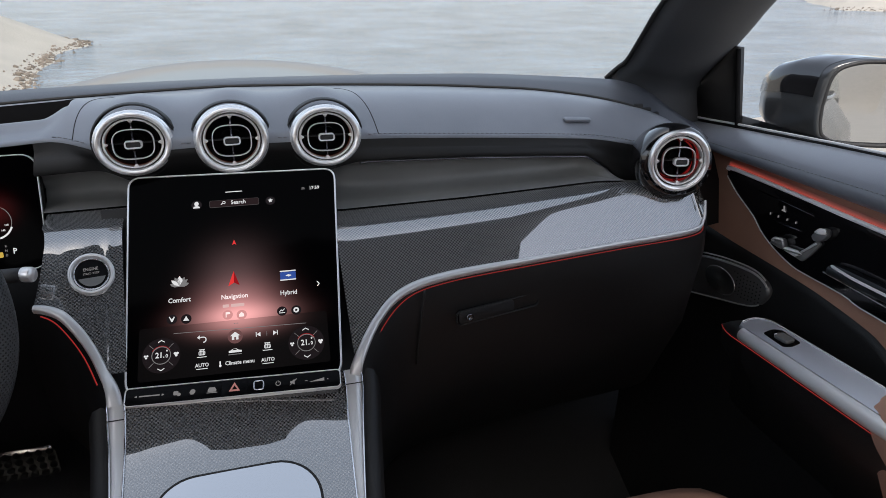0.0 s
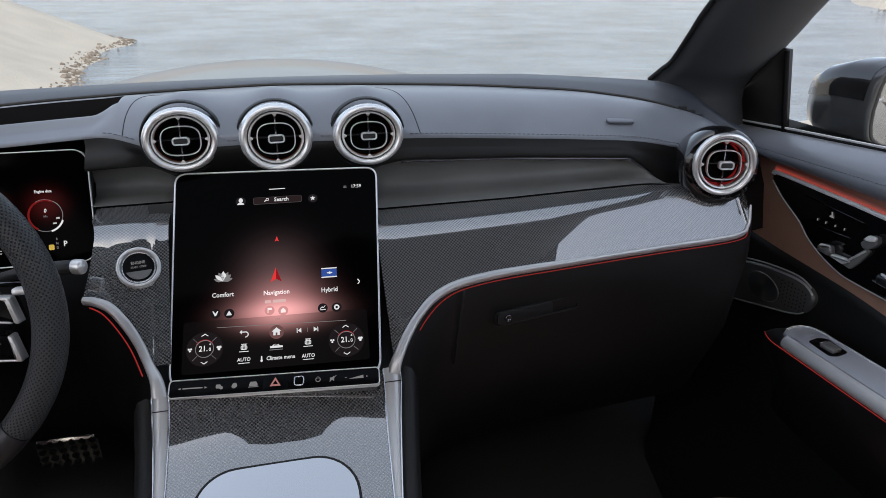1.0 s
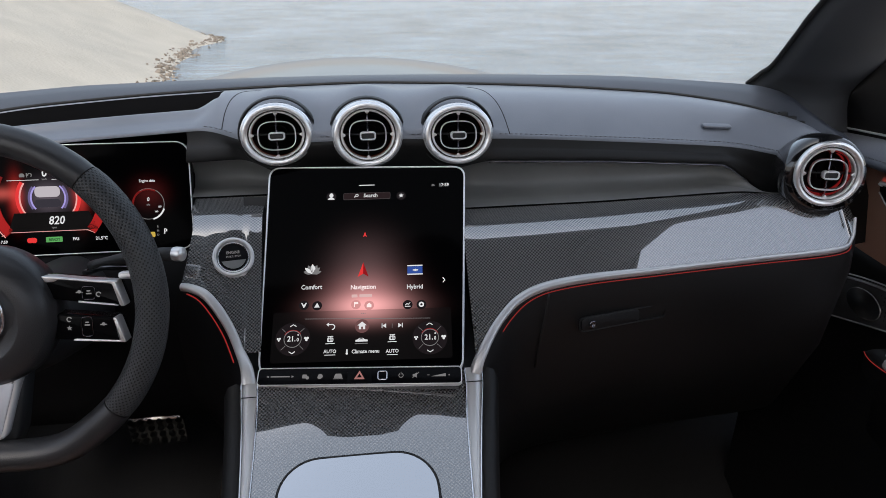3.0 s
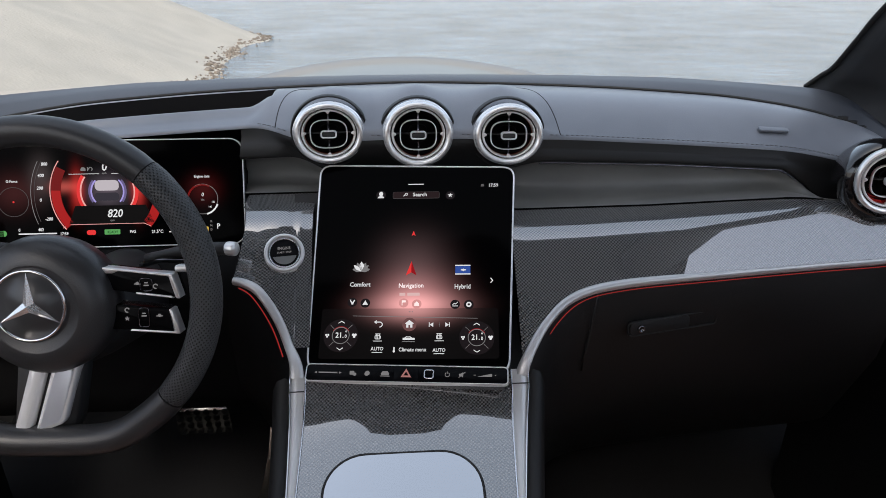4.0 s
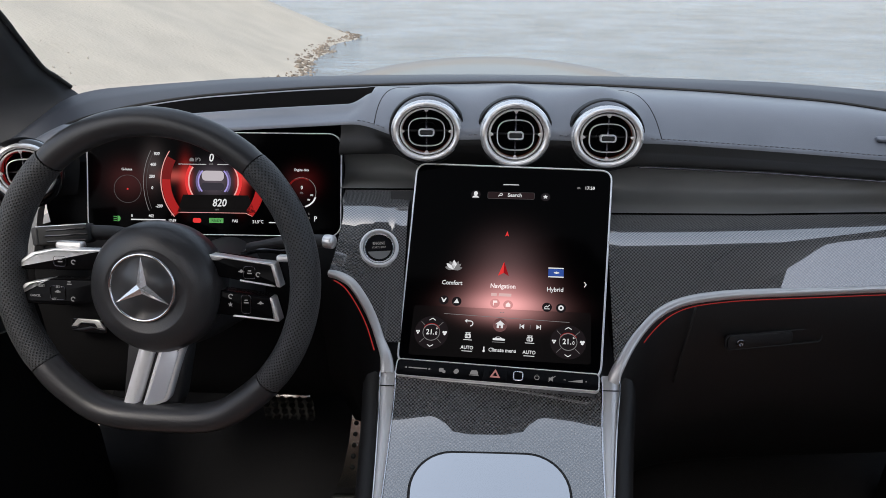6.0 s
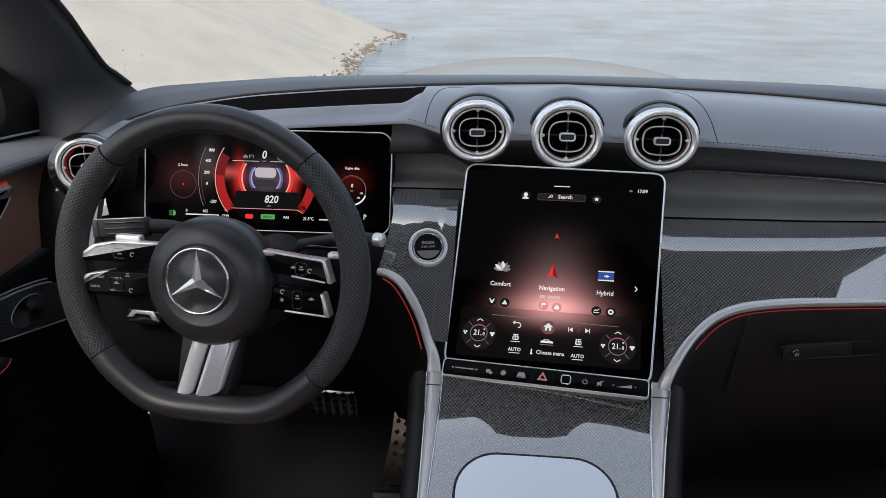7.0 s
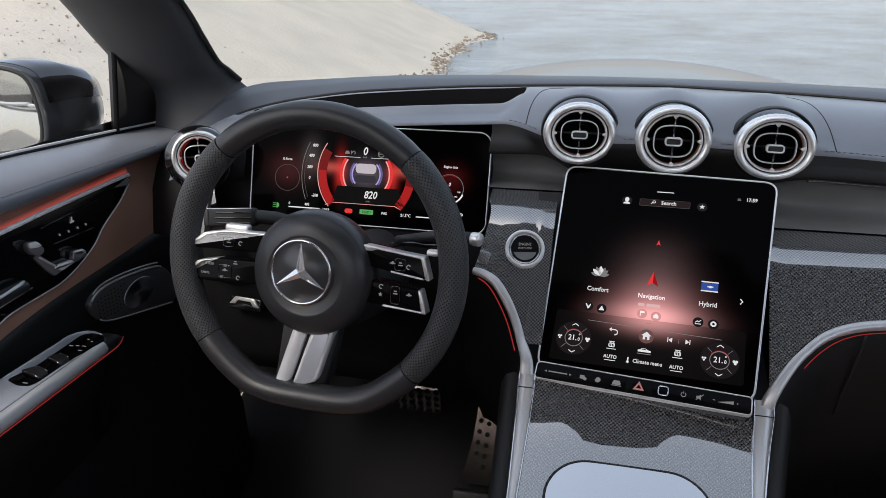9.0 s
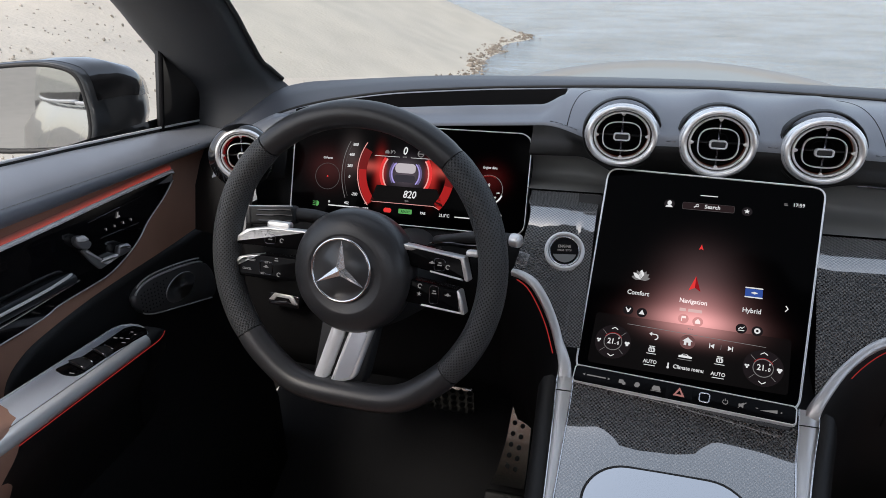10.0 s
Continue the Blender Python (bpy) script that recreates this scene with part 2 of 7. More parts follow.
def rrect(w, h, r, n=6):
    """A rounded rectangle, centred, anticlockwise."""
    out = []
    for cx, cy, a0 in ((w / 2 - r, h / 2 - r, 0), (-w / 2 + r, h / 2 - r, 90), (-w / 2 + r, -h / 2 + r, 180), (w / 2 - r, -h / 2 + r, 270)):
        for k in range(n + 1):
            a = radians(a0 + 90 * k / n)
            out.append((cx + r * math.cos(a), cy + r * math.sin(a)))
    return out


def circle(r, n=32, sq=2.0, ry=None):
    """A circle, or with sq above 2 a rounded square."""
    out = []
    for k in range(n):
        a = 2 * math.pi * k / n
        c, s = math.cos(a), math.sin(a)
        out.append((r * math.copysign(abs(c) ** (2 / sq), c), (ry or r) * math.copysign(abs(s) ** (2 / sq), s)))
    return out


def shrink(outline, d):
    """The outline moved inwards by d."""
    n = len(outline)
    out = []
    for i in range(n):
        a, p, b = Vector(outline[i - 1]), Vector(outline[i]), Vector(outline[(i + 1) % n])
        t = (b - a)
        t = t.normalized() if t.length > 1e-9 else Vector((1, 0))
        out.append((p.x - t.y * d, p.y + t.x * d))
    return out


def plate(outline, z0, z1, bevel=0.001, m=None, bm=None, steps=2):
    """A solid plate with rounded upper edges, from z0 up to z1."""
    bm = bm or bmesh.new()
    rings = [[(x, y, z0) for x, y in outline]]
    for k in range(steps + 1):
        a = 0.5 * math.pi * k / steps
        rings.append([(x, y, z1 - bevel + bevel * math.sin(a)) for x, y in shrink(outline, bevel * (1 - math.cos(a)))])
    start = len(bm.verts)
    grid(rings, bm, closed=True)
    bm.verts.ensure_lookup_table()
    n = len(outline)
    uv = bm.loops.layers.uv.verify()
    for k in (start, start + (len(rings) - 1) * n):
        f = bm.faces.new([bm.verts[k + j] for j in range(n)])
        for l in f.loops:
            l[uv].uv = (l.vert.co.x, l.vert.co.y)
    if m is not None:
        bm.verts.ensure_lookup_table()
        bmesh.ops.transform(bm, matrix=m, verts=bm.verts[start:])
    return bm


def frame_ring(outline, width, z0, z1, bevel=0.0006, m=None, bm=None):
    """A border of that width round an outline."""
    bm = bm or bmesh.new()
    start = len(bm.verts)
    o, i = outline, shrink(outline, width)
    ob, ib = shrink(outline, bevel), shrink(outline, width - bevel)
    rings = [[(x, y, z) for x, y in q] for q, z in ((o, z0), (o, z1 - bevel), (ob, z1), (ib, z1), (i, z1 - bevel), (i, z0), (o, z0))]
    grid(rings, bm, closed=True)
    bmesh.ops.remove_doubles(bm, verts=bm.verts[:], dist=1e-7)
    if m is not None:
        bmesh.ops.transform(bm, matrix=m, verts=bm.verts[:])
    return bm


def lathe(profile, seg=40, bm=None, sq=2.0, close_ends=False):
    """Turns (radius, z) round the z axis."""
    return grid([[(x, y, z) for x, y in circle(r, seg, sq)] for r, z in profile], bm, closed=True)


def flat(points, z=0.0, bm=None, thick=0.0004):
    bm = bm or bmesh.new()
    lo = [bm.verts.new((x, y, z)) for x, y in points]
    hi = [bm.verts.new((x, y, z + thick)) for x, y in points]
    bm.faces.new(hi)
    for k in range(len(points)):
        k2 = (k + 1) % len(points)
        bm.faces.new((lo[k], lo[k2], hi[k2], hi[k]))
    return bm


def arc_band(r0, r1, a0, a1, z=0.0, n=24, cx=0.0, cy=0.0, bm=None, thick=0.0004):
    """A part of a flat ring, from a0 to a1 degrees."""
    bm = bm or bmesh.new()
    angles = [radians(a0 + (a1 - a0) * k / n) for k in range(n + 1)]
    rows = [[(cx + r * math.cos(a), cy + r * math.sin(a), h) for r, h in ((r0, z), (r0, z + thick), (r1, z + thick), (r1, z))] for a in angles]
    return grid(rows, bm)


def letters(text, size, material, parent, x, y, z=0.0, name="lettering", align="CENTER", shear=0.0, stretch=1.0):
    """Raised lettering in the built-in font, on the parent's own plane."""
    cu = bpy.data.curves.new(name, "FONT")
    stretch *= 0.88
    size *= 0.94
    cu.body, cu.size, cu.align_x, cu.align_y, cu.shear, cu.extrude = text, size, align, "CENTER", shear, 0.00015
    cu.resolution_u = 2
    cu.offset = 0.012 * size
    tmp = bpy.data.objects.new("tmp", cu)
    scene.collection.objects.link(tmp)
    me = bpy.data.meshes.new_from_object(tmp.evaluated_get(bpy.context.evaluated_depsgraph_get()))
    bpy.data.objects.remove(tmp)
    me.transform(Matrix.Translation((x, y, z)) @ Matrix.Diagonal((stretch, 1, 1, 1)))
    me.name = name
    me.materials.clear()
    me.materials.append(material)
    ob = new(name, me)
    ob.parent = parent
    return ob


def basis(o, x, u):
    """A pose with its own x and y axes along x and u."""
    x, u = Vector(x).normalized(), Vector(u).normalized()
    n = x.cross(u).normalized()
    u = n.cross(x)
    return Matrix(((x.x, u.x, n.x, o[0]), (x.y, u.y, n.y, o[1]), (x.z, u.z, n.z, o[2]), (0, 0, 0, 1)))


def soft_lerp(x, xs, ys, w=0.03):
    """As lerp, with its corners rounded over about w."""
    return sum(lerp(x + w * k, xs, ys) for k in (-1, -0.5, 0, 0.5, 1)) / 5


def lerp(x, xs, ys):
    """Smooth values between given ones."""
    return float(np.interp(x, xs, ys))


# ---- the shore: sand, water, rocks ----
def land(x, y):
    """Height of the sand over the plan; the lake lies at -0.8."""
    front = -0.8 + max(-0.7, min(0.8, (9.0 + 0.4 * math.sin(x * 0.7) - y) * 0.16))
    wob = 0.35 * math.sin(y * 0.55) + 0.2 * math.sin(y * 1.7 + 1.0)
    d = -3.75 + wob * 0.6 - x - max(0.0, y - 24.0) * 1.3
    side = -0.8 + max(-0.7, min(9.0, 0.16 * d if d < 0.6 else 0.1 + 0.42 * (d - 0.6)))
    if y < 9:
        side = min(side, -0.2 + max(0.0, (-4.5 - x)) * 0.22)
    far = -0.8 + max(-0.7, min(14.0, (math.hypot(x, y) - 44.0 - 90.0 * max(0.0, min(1.0, (44.0 - math.degrees(math.atan2(x, y))) / 8.0))) * 0.22))
    h = max(front, side, far)
    return h + 0.03 * noise.noise((x * 0.5, y * 0.5, 0)) + 0.012 * noise.noise((x * 2.3, y * 2.3, 4))


def steps_out(first, ratio, last):
    out, d, x = [0.0], first, 0.0
    while x < last:
        x += d
        d *= ratio
        out.append(x)
    return out


side_steps = steps_out(0.35, 1.045, 3500)
xs_g = [-v for v in side_steps[:0:-1]] + side_steps
ys_g = [-v for v in steps_out(0.8, 1.09, 3500)[:0:-1]] + side_steps
SAND = mat("pale sand", (0.455, 0.417, 0.355), 0.9, bump=1.0, scale=14.0, vary=0.08, vscale=1.3, detail=8.0)
SAND.node_tree.nodes["Bump"].inputs["Distance"].default_value = 0.014
solo("ground", grid([[(x, y, land(x, y)) for y in ys_g] for x in xs_g]), SAND, "pale dry sand beach rising into a smooth dune", "ground", kind="structure")

# strong colour variation paints in the light and dark of the ripples
WATER = mat("rippled lake water", (0.245, 0.298, 0.340), 0.1, vary=0.3, vscale=0.5, spec=0.65, detail=7.0)
wt = WATER.node_tree
wtc = wt.nodes.new("ShaderNodeTexCoord")
wmap = wt.nodes.new("ShaderNodeMapping")
wmap.inputs["Scale"].default_value = (0.7, 1.2, 1.0)
wt.links.new(wtc.outputs["Object"], wmap.inputs[0])
wa, wb = wt.nodes.new("ShaderNodeTexNoise"), wt.nodes.new("ShaderNodeBump")
wa.inputs["Scale"].default_value, wa.inputs["Detail"].default_value = 1.5, 8.0
wa.inputs["Roughness"].default_value = 0.62
wt.links.new(wmap.outputs[0], wa.inputs["Vector"])
wt.links.new(wa.outputs["Fac"], wb.inputs["Height"])
wb.inputs["Strength"].default_value, wb.inputs["Distance"].default_value = 1.0, 0.34
wt.links.new(wb.outputs[0], wt.nodes["Principled BSDF"].inputs["Normal"])
bm = bmesh.new()
bmesh.ops.create_grid(bm, x_segments=8, y_segments=8, size=3000, matrix=pose(0, 0, -0.8))
solo("water", bm, WATER, "pale grey rippled lake water", "water", kind="structure")

ROCK = mat("brown shore rock", (0.21, 0.175, 0.14), 0.85, bump=0.8, scale=30, vary=0.4, vscale=5)
rng = random.Random(5)


ball = bmesh.new()
bmesh.ops.create_icosphere(ball, subdivisions=1, radius=1.0)
BALL = [v.co.copy() for v in ball.verts]
BALL_FACES = [[v.index for v in f.verts] for f in ball.faces]
ball.free()


def pebble(verts, faces, x, y, r):
    """One uneven stone, added to the lists."""
    z = max(land(x, y), -0.82)
    m = Matrix.Translation((x, y, z)) @ Euler((rng.random() * 3, rng.random() * 3, rng.random() * 3)).to_matrix().to_4x4() @ Matrix.Diagonal((r, r * rng.uniform(0.6, 1), r * rng.uniform(0.4, 0.8), 1))
    n = len(verts)
    verts += [m @ v + Vector((rng.uniform(-1, 1), rng.uniform(-1, 1), rng.uniform(-1, 1))) * r * 0.2 for v in BALL]
    faces += [[n + k for k in f] for f in BALL_FACES]


def stones(name, places, material, label, category):
    verts, faces = [], []
    for p in places:
        pebble(verts, faces, *p)
    me = bpy.data.meshes.new(name)
    me.from_pydata(verts, [], faces)
    me.materials.append(material)
    return tagged(new(name, me), label, category, "", "stuff")


shore = []
for k in range(750):
    y = rng.uniform(8.5, 25.5)
    wob = 0.35 * math.sin(y * 0.55) + 0.2 * math.sin(y * 1.7 + 1.0)
    x = -3.75 + wob * 0.6 - max(0.0, y - 24.0) * 1.3 + rng.gauss(-0.12, 0.17)
    shore.append((x, y, abs(rng.gauss(0.012, 0.03)) + 0.012))
for k in range(900):
    a, q = rng.uniform(43.6, 66), rng.gauss(44.2, 0.18)
    shore.append((q * math.sin(radians(a)), q * math.cos(radians(a)), abs(rng.gauss(0.01, 0.02)) + 0.012))
stones("shore_rocks", shore, ROCK, "broken brown rocks along the waterline", "rocks")
STONE = mat("sandy stones", (0.35, 0.32, 0.275), 0.9, bump=0.5, scale=60, vary=0.35, vscale=3)
stones("beach_stones", [(rng.uniform(-17, -3.4), rng.uniform(-6, 11), abs(rng.gauss(0.003, 0.012)) + 0.005) for k in range(7000)], STONE, "scattered small stones lying on the sand", "stones")


# ---- the car's shell ----
def smooth_in(v):
    v = max(0.0, min(1.0, v))
    return v * v


body = thing("car_body", Matrix.Identity(4), "dark grey car body with black cabin lining", "car body", kind="structure")


def bonnet_z(x, y):
    return 1.022 - 0.3 * x * x - 0.10 * max(0.0, y - 1.75) ** 2 - 0.22 * max(0.0, 1.5 - y) ** 2


part("bonnet", grid([[(x, y, bonnet_z(x, y)) for x in np.linspace(-0.80, 0.78, 25)] for y in np.linspace(1.16, 2.66, 20)]), PAINT, body, "smooth metallic bonnet")
part("wiper_cowl", grid([[(x, y - 0.33 * x * x, z - 0.22 * max(0.0, abs(x) - 0.25)) for x in np.linspace(-0.68, 0.68, 25)] for y, z in ((1.17, 1.06), (1.19, 1.045), (1.24, 0.98), (1.4, 0.9))]), PLASTIC, body)


CX = -0.015  # middle of the car


def pillar(side):
    """Inner trim of a windscreen pillar, swept up and back."""
    # inner front edge, mid face, outer rear edge at four heights
    secs = []
    for y, z, xi, xo in ((1.03, 0.95, 0.54, 0.835), (1.06, 1.02, 0.59, 0.85), (1.072, 1.056, 0.619, 0.86), (1.067, 1.077, 0.639, 0.86), (1.044, 1.097, 0.647, 0.85), (1.013, 1.113, 0.644, 0.83), (0.93, 1.162, 0.618, 0.80), (0.855, 1.209, 0.597, 0.775), (0.6, 1.36, 0.54, 0.70), (0.30, 1.55, 0.47, 0.62)):
        w = xo - xi
        sec = [(xi + 0.05, y + 0.03, z + 0.01), (xi, y + 0.004, z + 0.002), (xi + 0.10 * w, y - 0.012, z - 0.008), (xi + 0.38 * w, y - 0.022, z - 0.016), (xi + 0.72 * w, y - 0.016, z - 0.012), (xi + 0.93 * w, y - 0.004, z), (xo, y + 0.012, z + 0.004), (xo + 0.01, y + 0.05, z + 0.01), (xi + 0.6 * w, y + 0.05, z + 0.012)]
        secs.append([(CX - 0.012 + side * (a + (0.010 if k > 5 else 0.0)), b, c) for k, (a, b, c) in enumerate(sec)])
    rows = [spline([s[k] for s in secs], 36) for k in range(9)]
    return grid([[r[i] for r in rows] for i in range(36)], closed=True)


for s in (1, -1):
    part("pillar_trim", pillar(s), PILLAR_CLOTH, body, "dark grey cloth-covered pillar trim")
    part("screen_seal", tube(spline([(CX - 0.012 + s * (x - 0.002), y + 0.004, z + 0.003) for y, z, x in ((1.067, 1.077, 0.639), (1.044, 1.097, 0.647), (1.013, 1.113, 0.644), (0.93, 1.162, 0.618), (0.855, 1.209, 0.597), (0.6, 1.36, 0.54))], 24), 0.0035, 6), RUBBER, body, "black seal along the windscreen")
    # corner panel that fills the triangle between pillar and side glass
    tri = [(0.948, 1.00), (0.972, 1.134), (1.0, 1.135), (1.06, 1.095), (1.11, 1.05), (1.13, 0.985)]
    bm = plate(tri, 0.0, 0.012, 0.002, m=Matrix(((0, 0, -s, CX + s * 0.812), (1, 0, 0, 0), (0, 1, 0, 0), (0, 0, 0, 1))))
    part("corner_panel", bm, PLASTIC, body, "black triangular corner panel")
    part("window_seal", tube(spline([(CX + s * 0.80, 0.944, 1.0), (CX + s * 0.80, 0.970, 1.132)], 4), 0.004, 6), MATTE, body)

# interior mirror, seen only in the lacquer
part("sensor_cover", grid([[(-0.020 + w * k, y, z - 0.028 * (1 - abs(k) ** 3)) for k in np.linspace(-1, 1, 13)] for y, z, w in ((0.505, 1.480, 0.185), (0.53, 1.466, 0.170), (0.56, 1.448, 0.140), (0.60, 1.424, 0.115), (0.640, 1.400, 0.095), (0.655, 1.392, 0.05))]), PLASTIC, body, "black sensor cover at the windscreen's top")
mirror_in = thing("interior_mirror", pose(-0.03, 0.580, 1.456), "black interior mirror under the windscreen's top", "interior mirror")
part("mirror_shell", plate(rrect(0.21, 0.06, 0.028), -0.015, 0.015, 0.006, m=pose(0, 0, 0, 78, 0, 0)), PLASTIC, mirror_in)

# roof with a glazed opening, sides behind the doors, tail
roof = bmesh.new()
for x0, x1, y0, y1 in ((-0.62, 0.62, -0.14, 0.518), (-0.62, -0.50, -1.6, -0.14), (0.50, 0.62, -1.6, -0.14), (-0.62, 0.62, -2.3, -1.6)):
    plate([(x1, y1), (x0, y1), (x0, y0), (x1, y0)], 1.475 if y1 > 0.3 else 1.60, 1.64, 0.004, bm=roof)
part("roof", roof, HEADLINER, body, "black lined roof with glazed opening")
for s in (1, -1):
    part("roof_rail", tube(spline([(s * 0.60, 0.3, 1.56), (s * 0.65, 0.0, 1.60), (s * 0.66, -1.0, 1.60), (s * 0.62, -2.2, 1.52)], 12), 0.045, 8), HEADLINER, body)
    part("door_pillar", tube(spline([(s * 0.75, -0.25, 0.3), (s * 0.75, -0.25, 1.0), (s * 0.64, -0.28, 1.6)], 8), 0.05, 8), HEADLINER, body)
    # outside: front wing, rear quarter, sill
    wing = [(0.86, 0.30), (0.93, 0.42), (0.945, 0.60), (0.93, 0.71), (0.90, 0.775), (0.86, 0.805), (0.78, 0.83)]
    part("front_wing", grid([[(CX + s * (x - 0.10 * smooth_in((y - 1.9) / 0.8)), y, z - 0.06 * smooth_in((y - 1.6) / 1.0)) for x, z in wing] for y in np.linspace(1.16, 2.62, 16)]), PAINT, body, "graphite front wing")
    flank = [(0.84, 0.25), (0.90, 0.60), (0.905, 0.75), (0.885, 0.90), (0.83, 1.01), (0.813, 1.028)]
    part("rear_quarter", grid([[(CX + s * (x + 0.02 * smooth_in((-0.4 - y) / 0.5) * (z < 1.0) - 0.12 * smooth_in((-1.4 - y) / 0.9)), y, z + 0.02 * smooth_in((-0.3 - y) / 1.2)) for x, z in flank] for y in np.linspace(-0.2, -2.35, 20)]), GRAPHITE, body, "graphite rear quarter")
    part("rear_side_window", grid([[(CX + s * x, y, z) for x, z in ((0.822, 1.035), (0.78, 1.25), (0.68, 1.55))] for y in np.linspace(-0.2, -1.9, 6)]), PANE, body, "clear rear side window").visible_shadow = False
    part("rear_lining", grid([[(CX + s * x, y, z) for y in (-0.2, -1.2, -2.3)] for x, z in ((0.78, 0.2), (0.80, 0.7), (0.79, 1.04))]), PLASTIC, body)
    part("belt_line", tube([(CX + s * (0.828 - 0.05 * smooth_in((-0.9 - y) / 1.2)), y, 1.040 + 0.02 * smooth_in((-0.6 - y) / 1.2)) for y in np.linspace(-0.2, -1.9, 14)], 0.006, 8), BRIGHT, body, "bright metal belt line")
    part("side_sill", tube([(CX + s * 0.86, 1.15, 0.28), (CX + s * 0.87, 0.3, 0.27), (CX + s * 0.86, -0.8, 0.28)], 0.06, 8), PLASTIC, body)
    for wy in (1.72, -1.15):
        wm = Matrix.Translation((CX + s * 0.80, wy, 0.36)) @ Matrix.Rotation(radians(90) * s, 4, "Y")
        tyre = lathe([(0.25, -0.10), (0.33, -0.115), (0.358, -0.09), (0.362, 0.0), (0.358, 0.09), (0.33, 0.115), (0.25, 0.10)], 40)
        bmesh.ops.transform(tyre, matrix=wm, verts=tyre.verts[:])
        ty = part("road_wheel", tyre, RUBBER, body, "black tyre")
        rimb = lathe([(0.255, 0.10), (0.245, 0.085), (0.20, 0.05), (0.07, 0.075), (0.0, 0.08)], 40)
        for k in range(5):
            plate([(0.25, -0.025), (0.25, 0.025), (0.05, 0.035), (0.05, -0.035)], 0.06, 0.10, 0.006, m=pose(0, 0, 0, 0, 0, 72 * k), bm=rimb)
        bmesh.ops.transform(rimb, matrix=wm, verts=rimb.verts[:])
        part("wheel_rim", rimb, DARK_CHROME, ty, "dark alloy rim")
part("front_bumper", grid([[(CX + 0.86 * math.sin(a), 2.50 + 0.28 * math.cos(a) + dy, z) for a in np.linspace(-1.45, 1.45, 17)] for dy, z in ((-0.06, 0.78), (0.02, 0.74), (0.05, 0.66), (0.05, 0.45), (-0.02, 0.25))]), PAINT, body, "graphite front bumper")
part("tailgate", grid([[(CX + x, y, z) for x in np.linspace(-0.76, 0.76, 9)] for y, z in ((-2.30, 0.2), (-2.42, 0.45), (-2.42, 0.85), (-2.32, 1.08))]), PAINT, body, "graphite tailgate")
part("rear_window", grid([[(CX + x * w, y, z) for x in np.linspace(-1, 1, 7)] for y, z, w in ((-2.32, 1.08, 0.78), (-2.28, 1.35, 0.70), (-2.2, 1.60, 0.62))]), PANE, body, "clear rear window").visible_shadow = False

part("cabin_floor", grid([[(x, y, z) for x in (-0.82, 0.0, 0.82)] for y, z in ((-2.4, 0.22), (0.5, 0.22), (0.95, 0.24), (1.35, 0.42), (1.36, 1.0))]), CARPET, body, "black carpeted floor and bulkhead")

ws_rows = [[(x * w, y - 0.33 * (x * w) ** 2, z + 0.0) for x in np.linspace(-1, 1, 17)] for y, z, w in ((1.19, 1.085, 0.72), (0.95, 1.225, 0.68), (0.65, 1.40, 0.62), (0.52, 1.477, 0.60))]
screen_pane = solo("windscreen", grid(ws_rows), PANE, "clear curved windscreen glass", "windscreen", kind="structure")
screen_pane.visible_shadow = False


# ---- dashboard ----
def vent_pose(x, y, z, elev, az):
    e, a = radians(elev), radians(az)
    n = Vector((math.sin(a) * math.cos(e), -math.cos(a) * math.cos(e), math.sin(e)))
    xd = Vector((math.cos(a), math.sin(a), 0))
    return basis((x, y, z), xd, n.cross(xd))


MID_VENTS = [vent_pose(x, y, z, 6, a) @ Matrix.Diagonal((1, 0.93, 1, 1)) for x, y, z, a in ((-0.1086, 0.858, 1.0640, 2), (0.0, 0.855, 1.0620, 0), (0.1110, 0.852, 1.0602, -2))]


def clear_of_vents(bm):
    """Opens the skin where the three middle vents pass through it."""
    gone = []
    for m in MID_VENTS:
        inv = m.inverted()
        for f in bm.faces:
            q = inv @ f.calc_center_median()
            if math.hypot(q.x, q.y) < 0.0355 and -0.05 < q.z < 0.03:
                gone.append(f)
    bmesh.ops.delete(bm, geom=list(set(gone)), context="FACES")
    return bm


dash = thing("dashboard", pose(0, 0.9, 1.0), "dark leather dashboard with woven lacquered trim", "dashboard", kind="structure")
W = dict(world=True)
X_R = [0.0, 0.19, 0.353, 0.488, 0.561, 0.62, 0.70]


def f1(x):
    a = abs(x)
    return Vector((x, 1.06 - 0.33 * min(a, 0.6) ** 2 - 0.1 * max(0.0, a - 0.6), soft_lerp(a, [0, 0.15, 0.3, 0.45, 0.55, 0.62, 0.74], [1.093, 1.090, 1.086, 1.079, 1.066, 1.046, 0.965])))


def f2(x):
    a = abs(x)
    z = soft_lerp(a, X_R, [1.060, 1.0556, 1.0454, 1.0353, 1.018, 1.010, 0.955])
    y = soft_lerp(a, X_R, [0.86, 0.86, 0.86, 0.86, 0.86, 0.875, 0.90])
    if x < -0.12:
        k = smooth01((-0.12 - x) / 0.09) * (1.0 if x > -0.56 else max(0.0, (x + 0.62) / 0.06))
        y, z = y + 0.045 * k, z + 0.012 * k * (1 if x > -0.45 else 0.8)
    return Vector((x, y, z))


def smooth01(v):
    v = max(0.0, min(1.0, v))
    return v * v * (3 - 2 * v)


def hud(x):
    """Depth of the display well in the driver's side of the pad, 0 to 1."""
    return smooth01((x + 0.60) / 0.06) * smooth01((-0.185 - x) / 0.035)


